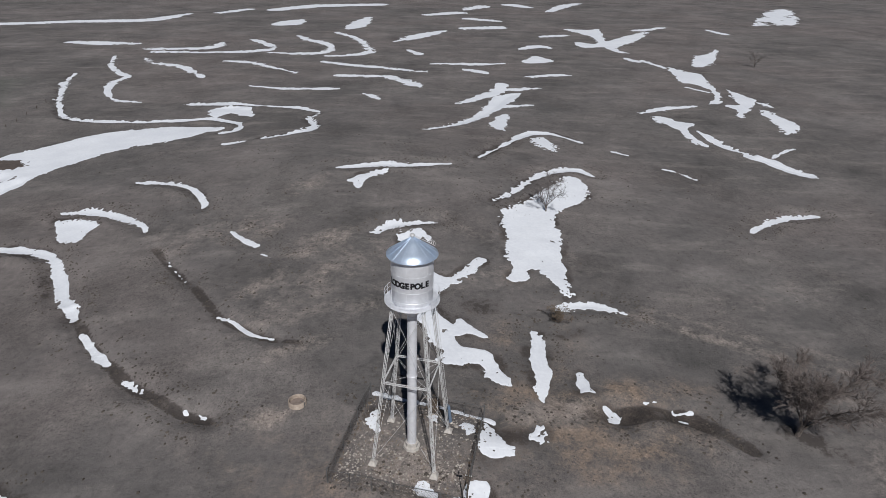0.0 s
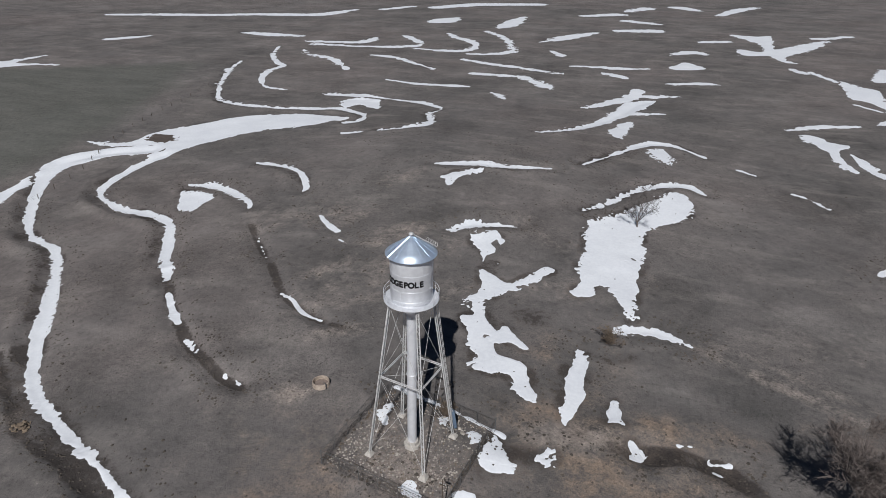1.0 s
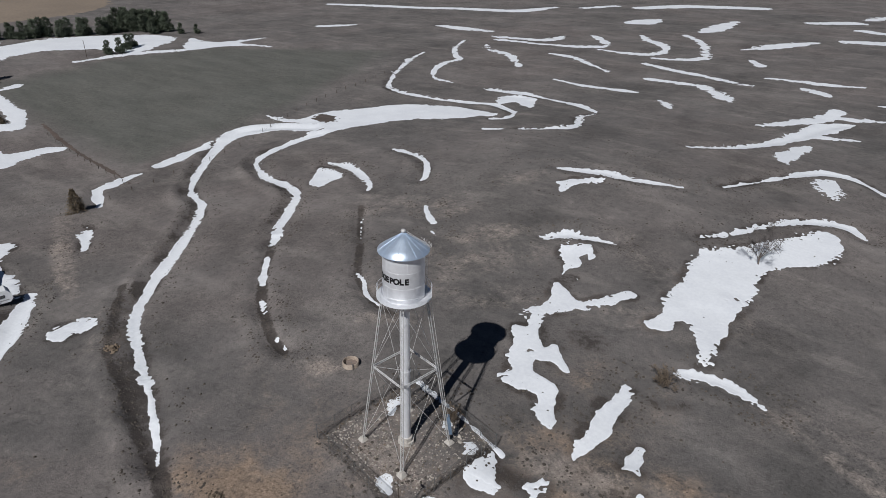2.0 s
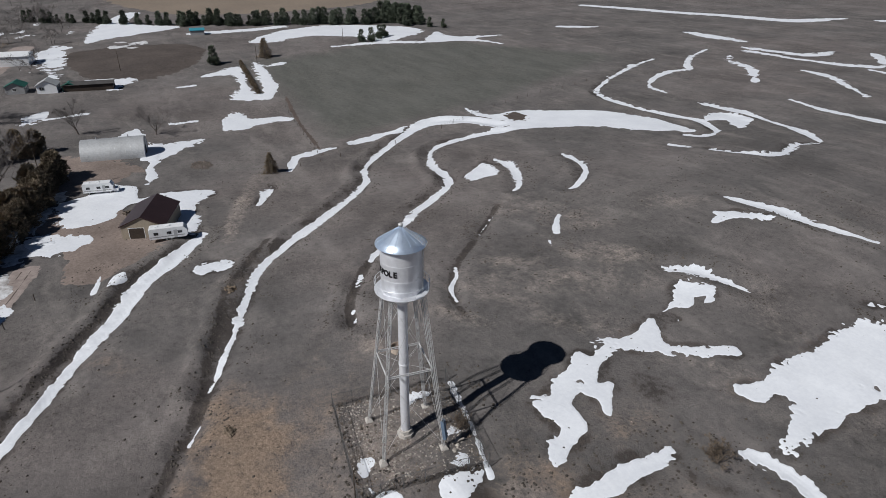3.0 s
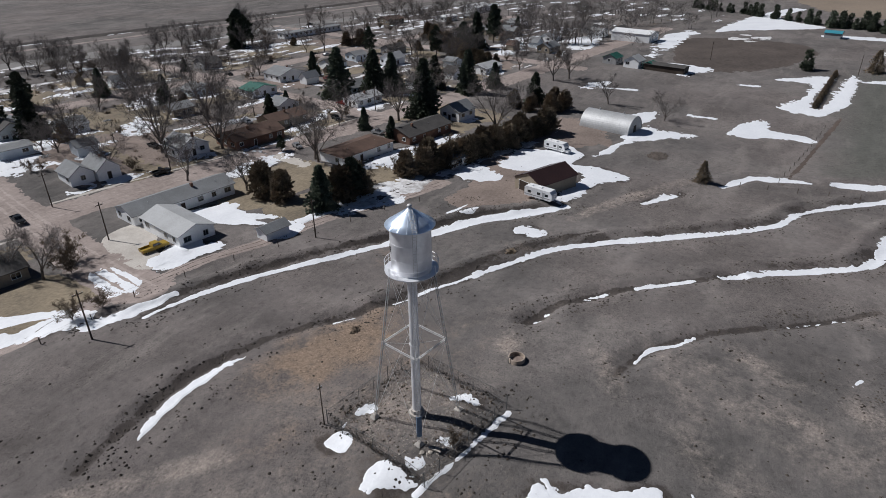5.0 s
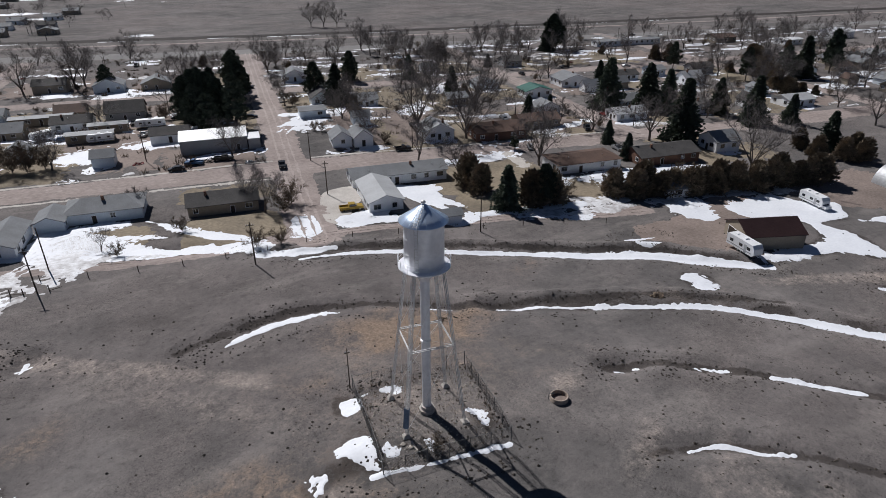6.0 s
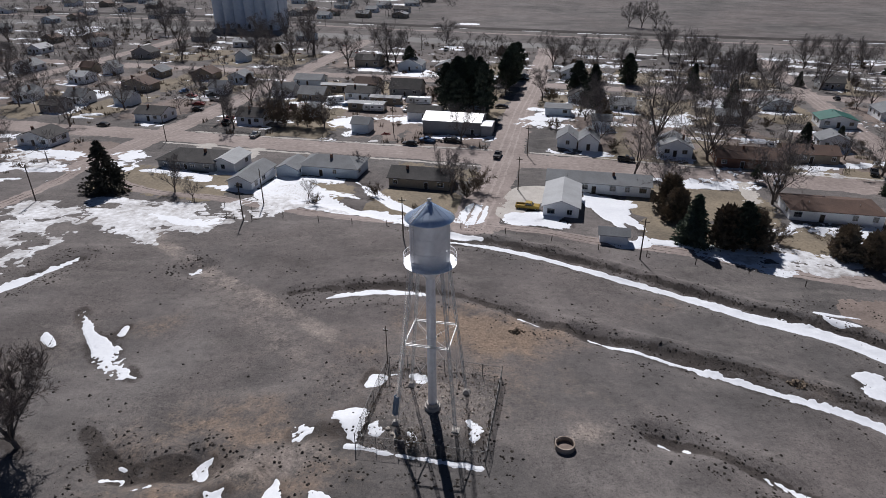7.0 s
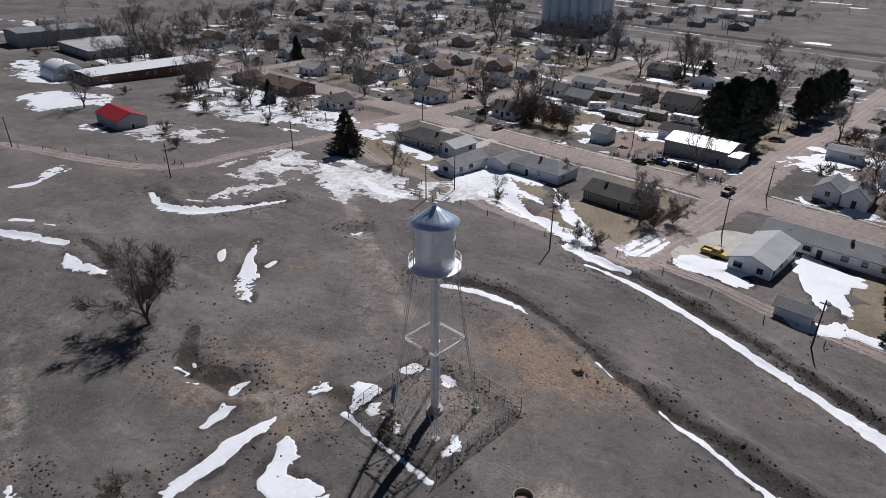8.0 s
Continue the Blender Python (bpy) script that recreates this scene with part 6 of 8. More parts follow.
nursery = Nursery()
BARE_LABELS = ("leafless grey-brown deciduous tree in a yard", "bare spreading cottonwood with fine twigs", "leafless slender tree with upright limbs")
MAKERS = {
    "old_tree": lambda: bare_tree("bare_tree", 21, 12.5, 8, 0.11, 0.72, "old leafless tree with a wide twiggy crown in the pasture", "old_twig", 26, 0.026, 5),
    "bare_a": lambda: bare_tree("bare_tree", 3, 15.0, 6, 0.2, 0.75, BARE_LABELS[0]),
    "bare_b": lambda: bare_tree("bare_tree", 5, 16.5, 7, 0.16, 0.68, BARE_LABELS[1], fine_twigs=18),
    "bare_c": lambda: bare_tree("bare_tree", 8, 15.0, 5, 0.22, 0.45, BARE_LABELS[2]),
    "bare_d": lambda: bare_tree("bare_tree", 13, 13.0, 6, 0.13, 0.9, BARE_LABELS[0], fine_twigs=16),
    "thicket": lambda: bare_tree("bare_shrub", 17, 5.0, 10, 0.04, 0.8, "brown leafless shrub with dense twigs", "brush", 11, 0.014),
    "snow_tree": lambda: bare_tree("bare_tree", 29, 8.5, 6, 0.14, 0.8, "small leafless tree standing in a snow patch", "twig", 9, 0.018),
    "spruce_a": lambda: spruce("spruce_tree", 2, 11.0, 4.5, "dark green pointed spruce with drooping boughs", 3600, power=0.8),
    "spruce_b": lambda: spruce("spruce_tree", 4, 12.5, 4.6, "dark green pointed spruce with drooping boughs", 3600, power=0.85),
    "lone_conifer": lambda: spruce("conifer_tree", 42, 12.5, 6.4, "broad dark brownish conifer standing alone by a snowdrift", 2300, "conifer", power=0.75, first=0.1),
    "pine": lambda: pine("pine_tree", 6, 12.5, 4.0, "dark green pine with an open uneven crown", 2200, 34),
    "pine_b": lambda: pine("pine_tree", 61, 13.5, 3.6, "tall dark green pine with a ragged crown", 2200, 30),
    "juniper_a": lambda: round_evergreen("juniper_tree", 7, 5.4, 3.5, "bushy brownish green juniper", 2300),
    "juniper_b": lambda: round_evergreen("juniper_tree", 9, 5.6, 3.3, "bushy brownish green juniper", 2300, lobes=7),
    "small_juniper": lambda: spruce("juniper_tree", 11, 5.0, 2.5, "dark upright juniper standing alone in the grass", 1500, "juniper", 0.7),
    "belt": lambda: round_evergreen("juniper_tree", 31, 7.0, 2.8, "dark juniper in a farm shelterbelt", 700, "needles", 6, group="shelterbelt trees"),
}
rng = random.Random(5)


def plant(kind, x, y, size=1.0):
    return nursery.plant(kind, MAKERS[kind], x, y, size, rng.uniform(0, 360))


plant("old_tree", 50.6, 4.5, 1.0)
plant("snow_tree", 27.5, 73.8, 1.0)
plant("thicket", 22.9, 29.2, 0.6)
plant("snow_tree", 159.7, 262.6, 0.9)
plant("thicket", 2.6, 6.3, 0.45)
plant("small_juniper", -116.8, 20.8, 1.15)
# evergreens of the near yards
for kind, x, y, size in (("spruce_a", -55.2, -56.8, 1.0), ("juniper_a", -56.2, -69.8, 1.35), ("juniper_b", -56.8, -76.4, 1.5), ("pine", -64.6, -54.5, 0.85), ("juniper_a", -62.0, -55.5, 1.6), ("juniper_b", -67.5, -55.5, 1.45),
                         ("spruce_b", -118.5, -86.8, 0.6), ("spruce_a", -152.0, -121.0, 1.75), ("spruce_a", -164.0, -112.0, 1.6), ("spruce_b", -169.0, -106.5, 1.25), ("spruce_b", -141.0, -76.2, 1.6),
                         ("spruce_b", -181.6, -78.0, 1.35), ("spruce_a", -183.1, -94.0, 1.2), ("spruce_b", -111.5, -71.8, 0.62), ("pine_b", -247.5, -127.0, 1.1), ("pine", -270.0, -122.0, 1.15), ("spruce_b", -275.5, -116.5, 1.5), ("pine_b", -297.0, -115.5, 1.5), ("juniper_b", -245.0, -116.5, 1.0), ("spruce_a", -177.0, -47.5, 1.1), ("spruce_a", -194.5, -71.5, 0.95), ("pine_b", -242.0, -165.0, 1.0), ("juniper_a", -260.5, -183.5, 1.6), ("juniper_b", -257.0, -190.5, 1.3), ("juniper_a", -258.5, -155.5, 0.9), ("juniper_b", -260.0, -145.0, 0.9), ("pine", -235.5, -251.7, 1.6), ("juniper_a", -266.4, -129.8, 1.7), ("spruce_a", -116.2, -125.5, 0.8), ("spruce_b", -129.3, -128.8, 0.55), ("spruce_a", -166.1, -222.3, 0.6),
                         ("lone_conifer", 80.5, -84.0, 1.0), ("pine", -232.3, -244.9, 1.4), ("spruce_b", -226.8, -246.9, 1.3), ("spruce_a", -61.1, -175.4, 1.4), ("spruce_a", -90.0, -228.7, 1.0), ("spruce_b", -114.7, -214.7, 0.9),
                         ("pine", -87.9, -96.8, 0.4)):
    plant(kind, x, y, size)
# the row of junipers along the west lots
for k in range(22):
    t = k / 21
    plant(("juniper_a", "juniper_b")[k % 2], -84 - 62 * t + rng.uniform(-1, 1), -48.8 + 16.5 * t + rng.uniform(-2.4, 2.4), rng.uniform(1.15, 1.5))
for x, y, s in ((-174.5, -34.8, 1.25), (-170.0, -38.9, 1.2), (-167.4, -45.3, 1.1), (-178.8, -40.3, 1.2), (-169.8, -53.3, 1.1)):
    plant("juniper_b", x, y, s)
# grove of tall pines south of the white-roofed shed
for k in range(17):
    u, v = 11.5 + 24 * rng.random(), -157 - 3.0 * k + rng.uniform(-2, 2)
    plant(("pine", "pine_b")[k % 2], *town(u, v), rng.uniform(1.0, 1.4))
for u, v, s in ((15, -212, 1.3), (16, -226, 1.3), (17, -240, 1.3), (16, -252, 1.2), (-14, -200, 1.2), (-36, -240, 1.1), (70, -252, 0.9)):
    plant("pine", *town(u, v), s)
# dark cedars in the western blocks
for k in range(16):
    plant("juniper_a", *town(-200 - 3.5 * k + rng.uniform(-4, 4), -140 - 5.2 * k + rng.uniform(-5, 5)), rng.uniform(1.2, 1.7))
for x, y, s in ((-277.3, 45.1, 1.3), (-278.5, 71.6, 1.9), (-288.1, 131.0, 1.0), (-286.4, 136.4, 1.1), (-293.1, 145.0, 1.1), (-296.0, 149.6, 1.0), (-313.3, 191.6, 0.9), (-307.4, 198.2, 0.8)):
    plant("belt" if s < 1.8 else "small_juniper", x, y, s)
for k in range(50):
    t = k / 49
    plant("belt", -410 + 74 * t + rng.uniform(-5, 5), 60 + 120 * t + 10 * t * t + rng.uniform(-3, 3), rng.uniform(0.9, 1.55))
for k in range(34):
    plant("belt", -352 + rng.uniform(-17, 28), 190 + rng.uniform(-9, 9), rng.uniform(1.1, 1.75))
for k in range(22):
    plant("belt", -414 - 3.6 * k, 58 - 4.2 * k + rng.uniform(-4, 4), rng.uniform(0.8, 1.3))
# the clipped row between two snowdrifts
for k in range(26):
    t = k / 25
    plant("juniper_b", -217.5 - 52.5 * t, 48.4 + 8.0 * t + rng.uniform(-0.3, 0.3), rng.uniform(0.32, 0.42))

# leafless trees seen one by one
for x, y, s in ((-86.0, -82.6, 1.15), (-81.8, -114.8, 1.5), (-106.1, -145.5, 1.4), (-125.7, -101.3, 1.1), (-57.9, -82.8, 0.8), (-69.7, -127.2, 1.4), (-56.4, -102.6, 0.8), (-132.2, -81.6, 1.2), (-241.4, -149.6, 0.9),
                (-133.4, -44.9, 1.15), (-217.5, -53.2, 1.0), (-224.1, -48.1, 1.0), (-191.4, -22.4, 0.75), (-180.4, 0.6, 0.8), (-245.9, -252.3, 1.5), (-213.9, -213.0, 1.2), (64.1, -83.7, 0.6), (30.9, -81.6, 0.35), (20.4, -104.6, 0.4),
                (-4.6, -84.8, 0.75), (-84.4, -80.2, 1.0), (-1.8, -91.2, 0.7), (-52.2, -128.5, 0.9), (-85.3, -120.2, 1.1), (-67.5, -123.2, 0.9), (70.9, -183.5, 1.1), (181.8, -388.5, 1.6), (67.1, -304.9, 1.7), (23.2, -273.7, 1.4),
                (125.4, -151.7, 0.9), (194.6, -75.8, 0.8), (58.0, -78.8, 0.35), (43.3, -268.6, 1.2), (79.7, -299.4, 1.5), (100.5, -309.5, 1.5), (148.1, -320.7, 1.3), (-8.3, -344.6, 1.0), (-147.0, -430.0, 1.1), (-155.0, -424.0, 1.2), (-164.5, -421.0, 1.0)):
    plant(rng.choice(("bare_a", "bare_b", "bare_c", "bare_d")), x, y, s)
for u, v, s in ((84, -136, 1.6), (80, -138, 1.5), (76, -137, 1.7), (88, -138, 1.6), (72, -139, 1.3), (91, -141, 1.4)):
    plant("thicket", *town(u, v), s)
for x, y, s in ((-85.1, -53.9, 1.0), (-74.5, -57.5, 0.8), (-8.4, -81.6, 1.1), (-11.4, -87.8, 1.2), (14.4, -83.0, 0.7), (-108.1, -48.4, 1.2), (-95.6, -51.7, 1.0), (28.3, -76.5, 0.6), (139.1, -67.4, 0.8), (121.1, -57.4, 0.7), (153.1, -95.2, 1.1), (169.7, -101.1, 1.2), (3.4, -64.1, 0.8), (-1.4, -62.7, 0.7)):
    plant("thicket", x, y, s)


# ---- houses ----
TAKEN = []


def gable_walls(w, d, h, rise, along):
    """Four walls with gable ends, as a closed body; along: the ridge's axis."""
    if along == "u":
        s = Shape().add([(-w / 2, -d / 2, -1.5), (w / 2, -d / 2, -1.5), (w / 2, d / 2, -1.5), (-w / 2, d / 2, -1.5), (-w / 2, -d / 2, h), (w / 2, -d / 2, h), (w / 2, d / 2, h), (-w / 2, d / 2, h), (-w / 2, 0, h + rise), (w / 2, 0, h + rise)],
                        [(0, 1, 5, 4), (1, 2, 6, 9, 5), (2, 3, 7, 6), (3, 0, 4, 8, 7), (4, 5, 9, 8), (7, 8, 9, 6), (3, 2, 1, 0)])
    else:
        s = Shape().add([(-w / 2, -d / 2, -1.5), (w / 2, -d / 2, -1.5), (w / 2, d / 2, -1.5), (-w / 2, d / 2, -1.5), (-w / 2, -d / 2, h), (w / 2, -d / 2, h), (w / 2, d / 2, h), (-w / 2, d / 2, h), (0, -d / 2, h + rise), (0, d / 2, h + rise)],
                        [(0, 1, 5, 8, 4), (1, 2, 6, 5), (2, 3, 7, 9, 6), (3, 0, 4, 7), (4, 8, 9, 7), (8, 5, 6, 9), (3, 2, 1, 0)])
    return s


def gable_roof(w, d, h, rise, along, over=0.45, thick=0.16, hip=0.0):
    s = Shape()
    z = h + 0.06 + thick
    if along == "u":
        k = rise / (d / 2)
        lo = z - over * k
        a, c = w / 2 + over, d / 2 + over
        r = w / 2 + over - hip
        s.slab([(-a, -c, lo), (a, -c, lo), (r, 0, z + rise), (-r, 0, z + rise)], thick)
        s.slab([(a, c, lo), (-a, c, lo), (-r, 0, z + rise), (r, 0, z + rise)], thick)
        if hip:
            s.add([(a, -c, lo), (a, c, lo), (r, 0, z + rise)], [(0, 1, 2)]).add([(-a, c, lo), (-a, -c, lo), (-r, 0, z + rise)], [(0, 1, 2)])
    else:
        k = rise / (w / 2)
        lo = z - over * k
        a, c = w / 2 + over, d / 2 + over
        r = d / 2 + over - hip
        s.slab([(-a, c, lo), (-a, -c, lo), (0, -r, z + rise), (0, r, z + rise)], thick)
        s.slab([(a, -c, lo), (a, c, lo), (0, r, z + rise), (0, -r, z + rise)], thick)
        if hip:
            s.add([(-a, -c, lo), (a, -c, lo), (0, -r, z + rise)], [(0, 1, 2)]).add([(a, c, lo), (-a, c, lo), (0, r, z + rise)], [(0, 1, 2)])
    return s


FRAME_MESHES = {}


def opening(parent, kind, side, along, z, w, h, W, D, frame_mat, pane_mat):
    """A window or door on a wall: a raised frame with its pane or leaf."""
    key = (kind, round(w, 2), round(h, 2), frame_mat, pane_mat)
    if key not in FRAME_MESHES:
        f = Shape()
        b = 0.09
        f.box(-w / 2 - b, w / 2 + b, 0.0, 0.06, h / 2, h / 2 + b).box(-w / 2 - b, -w / 2, 0.0, 0.06, -h / 2, h / 2).box(w / 2, w / 2 + b, 0.0, 0.06, -h / 2, h / 2)
        if kind == "window":
            f.box(-w / 2 - b, w / 2 + b, 0.0, 0.09, -h / 2 - b, -h / 2).box(-0.03, 0.03, 0.0, 0.05, -h / 2, h / 2)
        FRAME_MESHES[key] = (mesh_of("frame", f, frame_mat), mesh_of("pane", Shape().box(-w / 2, w / 2, 0.0, 0.03, -h / 2, h / 2), pane_mat))
    fm, pm = FRAME_MESHES[key]
    x, y, r = {"n": (along, D / 2, 0), "s": (along, -D / 2, 180), "e": (W / 2, along, -90), "w": (-W / 2, along, 90)}[side]
    ob = new(kind, fm)
    ob.parent, ob.matrix_basis = parent, pose(x, y, z, 0, 0, r)
    leaf = new("pane" if kind == "window" else "door_leaf", pm)
    leaf.parent, leaf.matrix_basis = ob, pose(0, 0.002, 0)
    return ob


def house(u, v, w, d, h=2.7, rise=1.5, along="u", wall="white_wall", roof="gray_roof", hip=0.0, label="", kind="house", windows=True, door=None, big=None, seed=0, chimney=True, turn=0.0, over=0.45):
    """A building on the street grid: walls, roof, windows, doors and chimney."""
    x, y = town(u, v)
    rnd = random.Random(int(abs(u) * 7 + abs(v) * 13) + seed)
    z = min(gz(x + a * w / 2.5, y + c * d / 2.5) for a in (-1, 1) for c in (-1, 1)) + 0.25
    TAKEN.append((u, v, max(w, d) / 2 + 1.5))
    root = base(kind, pose(x, y, z, 0, 0, -13 + turn), label or "small one-storey house with a pitched roof", "house" if kind == "house" else kind.split("_")[-1], "buildings of the town")
    walls = part("wall", gable_walls(w, d, h, rise, along) if not hip else Shape().box(-w / 2, w / 2, -d / 2, d / 2, -1.5, h), wall, root)
    top = part("roof", gable_roof(w, d, h, rise, along, over, 0.16, hip), roof, root)
    trim = "white_wall" if wall != "white_wall" else "gray_wall"
    if windows:
        for side, length in (("n", w), ("s", w), ("e", d), ("w", d)):
            n = max(1, int(length / 3.6))
            for k in range(n):
                if rnd.random() < 0.8:
                    at = -length / 2 + length * (k + 0.5) / n + rnd.uniform(-0.3, 0.3)
                    if door and door[0] == side and abs(at - door[1]) < 1.6:
                        continue
                    if big and big[0] == side and abs(at - big[1]) < big[2] / 2 + 0.8:
                        continue
                    opening(walls, "window", side, at, h * 0.6, rnd.choice((1.0, 1.3, 1.6)), 1.1, w, d, trim, "glass")
    if door:
        opening(walls, "door", door[0], door[1], 1.0, 0.95, 2.0, w, d, trim, "door_brown")
    if big:
        opening(walls, "garage_door", big[0], big[1], big[3] / 2, big[2], big[3], w, d, trim, big[4])
    if chimney and rnd.random() < 0.7:
        cx = rnd.uniform(-0.3, 0.3) * w
        part("chimney", Shape().box(cx - 0.3, cx + 0.3, -0.3 + d * 0.12, 0.3 + d * 0.12, h + rise * 0.4, h + rise + 0.7), "brick_wall", top)
    if kind == "house":
        for k in range(2):
            cx = rnd.uniform(-0.4, 0.4) * w
            cy = rnd.choice((-1, 1)) * d * 0.22
            zz = h + 0.2 + rise * 0.5 if along == "u" else h + 0.2 + rise * (1 - abs(cx) / (w / 2))
            part("roof_vent", Shape().tube((cx, cy, zz - 0.2), (cx, cy, zz + 0.45), 0.07, n=6), "zinc", top)
    return root


# the L-shaped white house with its garage, near the lane
house(-13.0, -82.8, 8.2, 15.5, 2.9, 1.5, "v", "white_wall", "pale_roof", 0, "white garage wing with grey shingles by the lane", "garage", True, None, ("e", -2.0, 0.1, 0.1, "white_metal"), 1, False)
house(-21.6, -98.7, 26, 8.6, 2.8, 1.5, "u", "white_wall", "gray_roof", 0, "long white ranch house with grey shingle roof", "house", True, ("n", 1.0), None, 2)
house(-24.6, -64.4, 5.8, 3.6, 2.0, 0.9, "u", "white_wall", "gray_roof", 0, "small white garden shed with grey roof", "garden_shed", False, ("w", 0.0), None, 3, False)
# near row, east of the cross street
house(23.8, -90.9, 16, 9, 2.7, 1.7, "u", "tan_wall", "dark_roof", 0, "tan brick house with dark shingle roof", "house", True, ("n", -2), None, 4)
house(50.0, -94.6, 16.5, 9.5, 2.8, 1.8, "u", "pale_blue_wall", "gray_roof", 4.0, "pale blue house with grey hipped roof", "house", True, ("n", 2), None, 5)
house(67.1, -80.3, 6.5, 13.5, 2.7, 1.5, "v", "white_wall", "gray_roof", 0, "white garage with grey roof", "garage", True, None, None, 6, False)
house(60.5, -90.7, 6, 8, 2.5, 1.3, "v", "pale_blue_wall", "gray_roof", 0, "small pale blue wooden garage", "garage", True, None, None, 7, False)
house(89.7, -90.6, 17, 11, 2.8, 1.8, "u", "gray_wall", "dark_roof", 4.5, "grey house with dark hipped roof", "house", True, ("n", 0), None, 8)
house(79.3, -91.3, 7, 9.5, 2.7, 1.4, "v", "white_wall", "pale_roof", 0, "white garage with pale roof", "garage", True, None, None, 9, False)
# near row, west
house(-75.5, -92.7, 20, 10, 2.8, 1.3, "u", "white_wall", "brown_roof", 4.5, "white ranch house with brown hipped roof", "house", True, ("n", 3), None, 10)
house(-102.2, -92.3, 20, 10.5, 2.7, 1.8, "u", "brick_wall", "dark_roof", 0, "brown ranch house with dark shingles", "house", True, ("n", 3), None, 11)
house(-127.0, -96.1, 9, 8.5, 3.4, 2.4, "u", "white_wall", "gray_roof", 0, "white two-storey wooden farmhouse", "house", True, ("e", 0), None, 12)
house(-86.5, -64.7, 7.0, 4.2, 2.3, 1.0, "u", "white_wall", "gray_roof", 0, "low white shed in front of the junipers", "garden_shed", True, None, None, 13, False)
house(-64.5, -130.7, 18, 11, 2.8, 2.0, "u", "brick_wall", "brown_roof", 0, "brown brick house with brown roof", "house", True, ("n", 2), None, 14)
house(-44.4, -135.1, 10, 10, 2.9, 2.4, "v", "white_wall", "pale_roof", 0, "cream house with front gable", "house", True, ("n", 0), None, 15)
house(-18.9, -133.2, 6, 9, 2.9, 2.4, "v", "white_wall", "gray_roof", 0, "white house with twin gables", "house", True, ("n", 0), None, 16)
house(-12.4, -133.7, 6, 8, 2.7, 2.1, "v", "white_wall", "gray_roof", 0, "white house wing with front gable", "house", True, None, None, 17, False)
house(-83.5, -139.2, 15, 9, 2.7, 1.6, "u", "tan_wall", "brown_roof", 0, "tan house with brown roof", "house", True, ("n", 0), None, 18)
# workshop with the white roof, and its neighbours
house(25.5, -143.8, 19.5, 12, 4.2, 1.5, "u", "gray_wall", "white_metal", 0, "grey metal workshop with bright white roof", "workshop", False, ("n", -7), ("e", 0, 3.6, 3.4, "dark_paint"), 19, False, over=0.25)
house(13.7, -139.8, 3.5, 7, 3.0, 0.4, "u", "gray_wall", "white_metal", 0, "lean-to of white sheet metal", "shed", False, None, None, 20, False, over=0.1)
house(96.9, -139.3, 10, 8, 2.9, 2.2, "u", "white_wall", "dark_roof", 0, "small white house with dark roof", "house", True, ("n", 0), None, 21)
house(56.4, -197.0, 13, 10, 3.0, 3.2, "u", "gray_wall", "dark_roof", 0, "grey house with steep dark roof", "house", True, ("n", 0), None, 22)
house(92.4, -256.1, 13, 10, 3.4, 2.0, "u", "tan_wall", "dark_roof", 0, "tan two-storey house with dark roof", "house", True, ("n", 0), None, 23)
house(68.9, -251.8, 12, 10, 2.9, 2.8, "v", "pale_blue_wall", "gray_roof", 0, "pale blue house with front gable", "house", True, ("n", 0), None, 24)
house(-11.0, -251.2, 11, 10, 2.9, 2.6, "v", "white_wall", "gray_roof", 0, "white house with front gable", "house", True, ("n", 0), None, 25)
house(-15.3, -191.7, 9, 9, 3.2, 2.8, "v", "pale_blue_wall", "dark_roof", 0, "pale blue house with steep gable", "house", True, ("n", 0), None, 26)
house(-8.0, -165.3, 9, 7, 2.6, 0.6, "u", "pale_blue_wall", "gray_roof", 0, "low pale blue flat-roofed garage", "garage", True, None, None, 27, False)
house(-120.1, -137.7, 13, 8, 2.7, 1.5, "u", "white_wall", "pale_roof", 0, "white house with pale grey roof", "house", True, ("e", 0), None, 28)
house(-104.9, -184.1, 12, 9, 2.7, 1.6, "v", "white_wall", "green_roof", 0, "white house with green metal roof", "house", True, ("n", 0), None, 29)
house(-130.7, -200.4, 14, 12, 3.0, 2.2, "v", "white_wall", "gray_roof", 0, "large white house with grey gables", "house", True, ("n", 0), None, 30)
house(-124.7, -254.6, 10, 9, 2.8, 2.0, "u", "gray_wall", "dark_roof", 0, "grey house with dark roof", "house", True, ("n", 0), None, 31)
house(-46.5, -138.3, 3, 3, 2.2, 0.8, "u", "gray_wall", "gray_roof", 0, "small grey garden tool shed", "garden_shed", False, None, None, 32, False)
house(-224.6, -297.5, 46, 7, 2.9, 0.5, "u", "white_wall", "gray_roof", 0, "long low white roadside building with flat grey roof", "motel", True, None, None, 33, False)
house(-289.5, -288.1, 16, 11, 3.0, 1.8, "u", "tan_wall", "brown_roof", 0, "tan house with brown roof", "house", True, ("n", 0), None, 34)
house(-320.2, -262.4, 14, 9, 3.0, 0.6, "u", "white_wall", "white_metal", 0, "flat-roofed white roadside shop building", "shop", True, None, None, 35, False)
house(-372.3, -274.2, 18, 12, 4.0, 2.0, "u", "white_wall", "white_metal", 0, "white sheet metal warehouse building", "warehouse", False, None, None, 36, False)
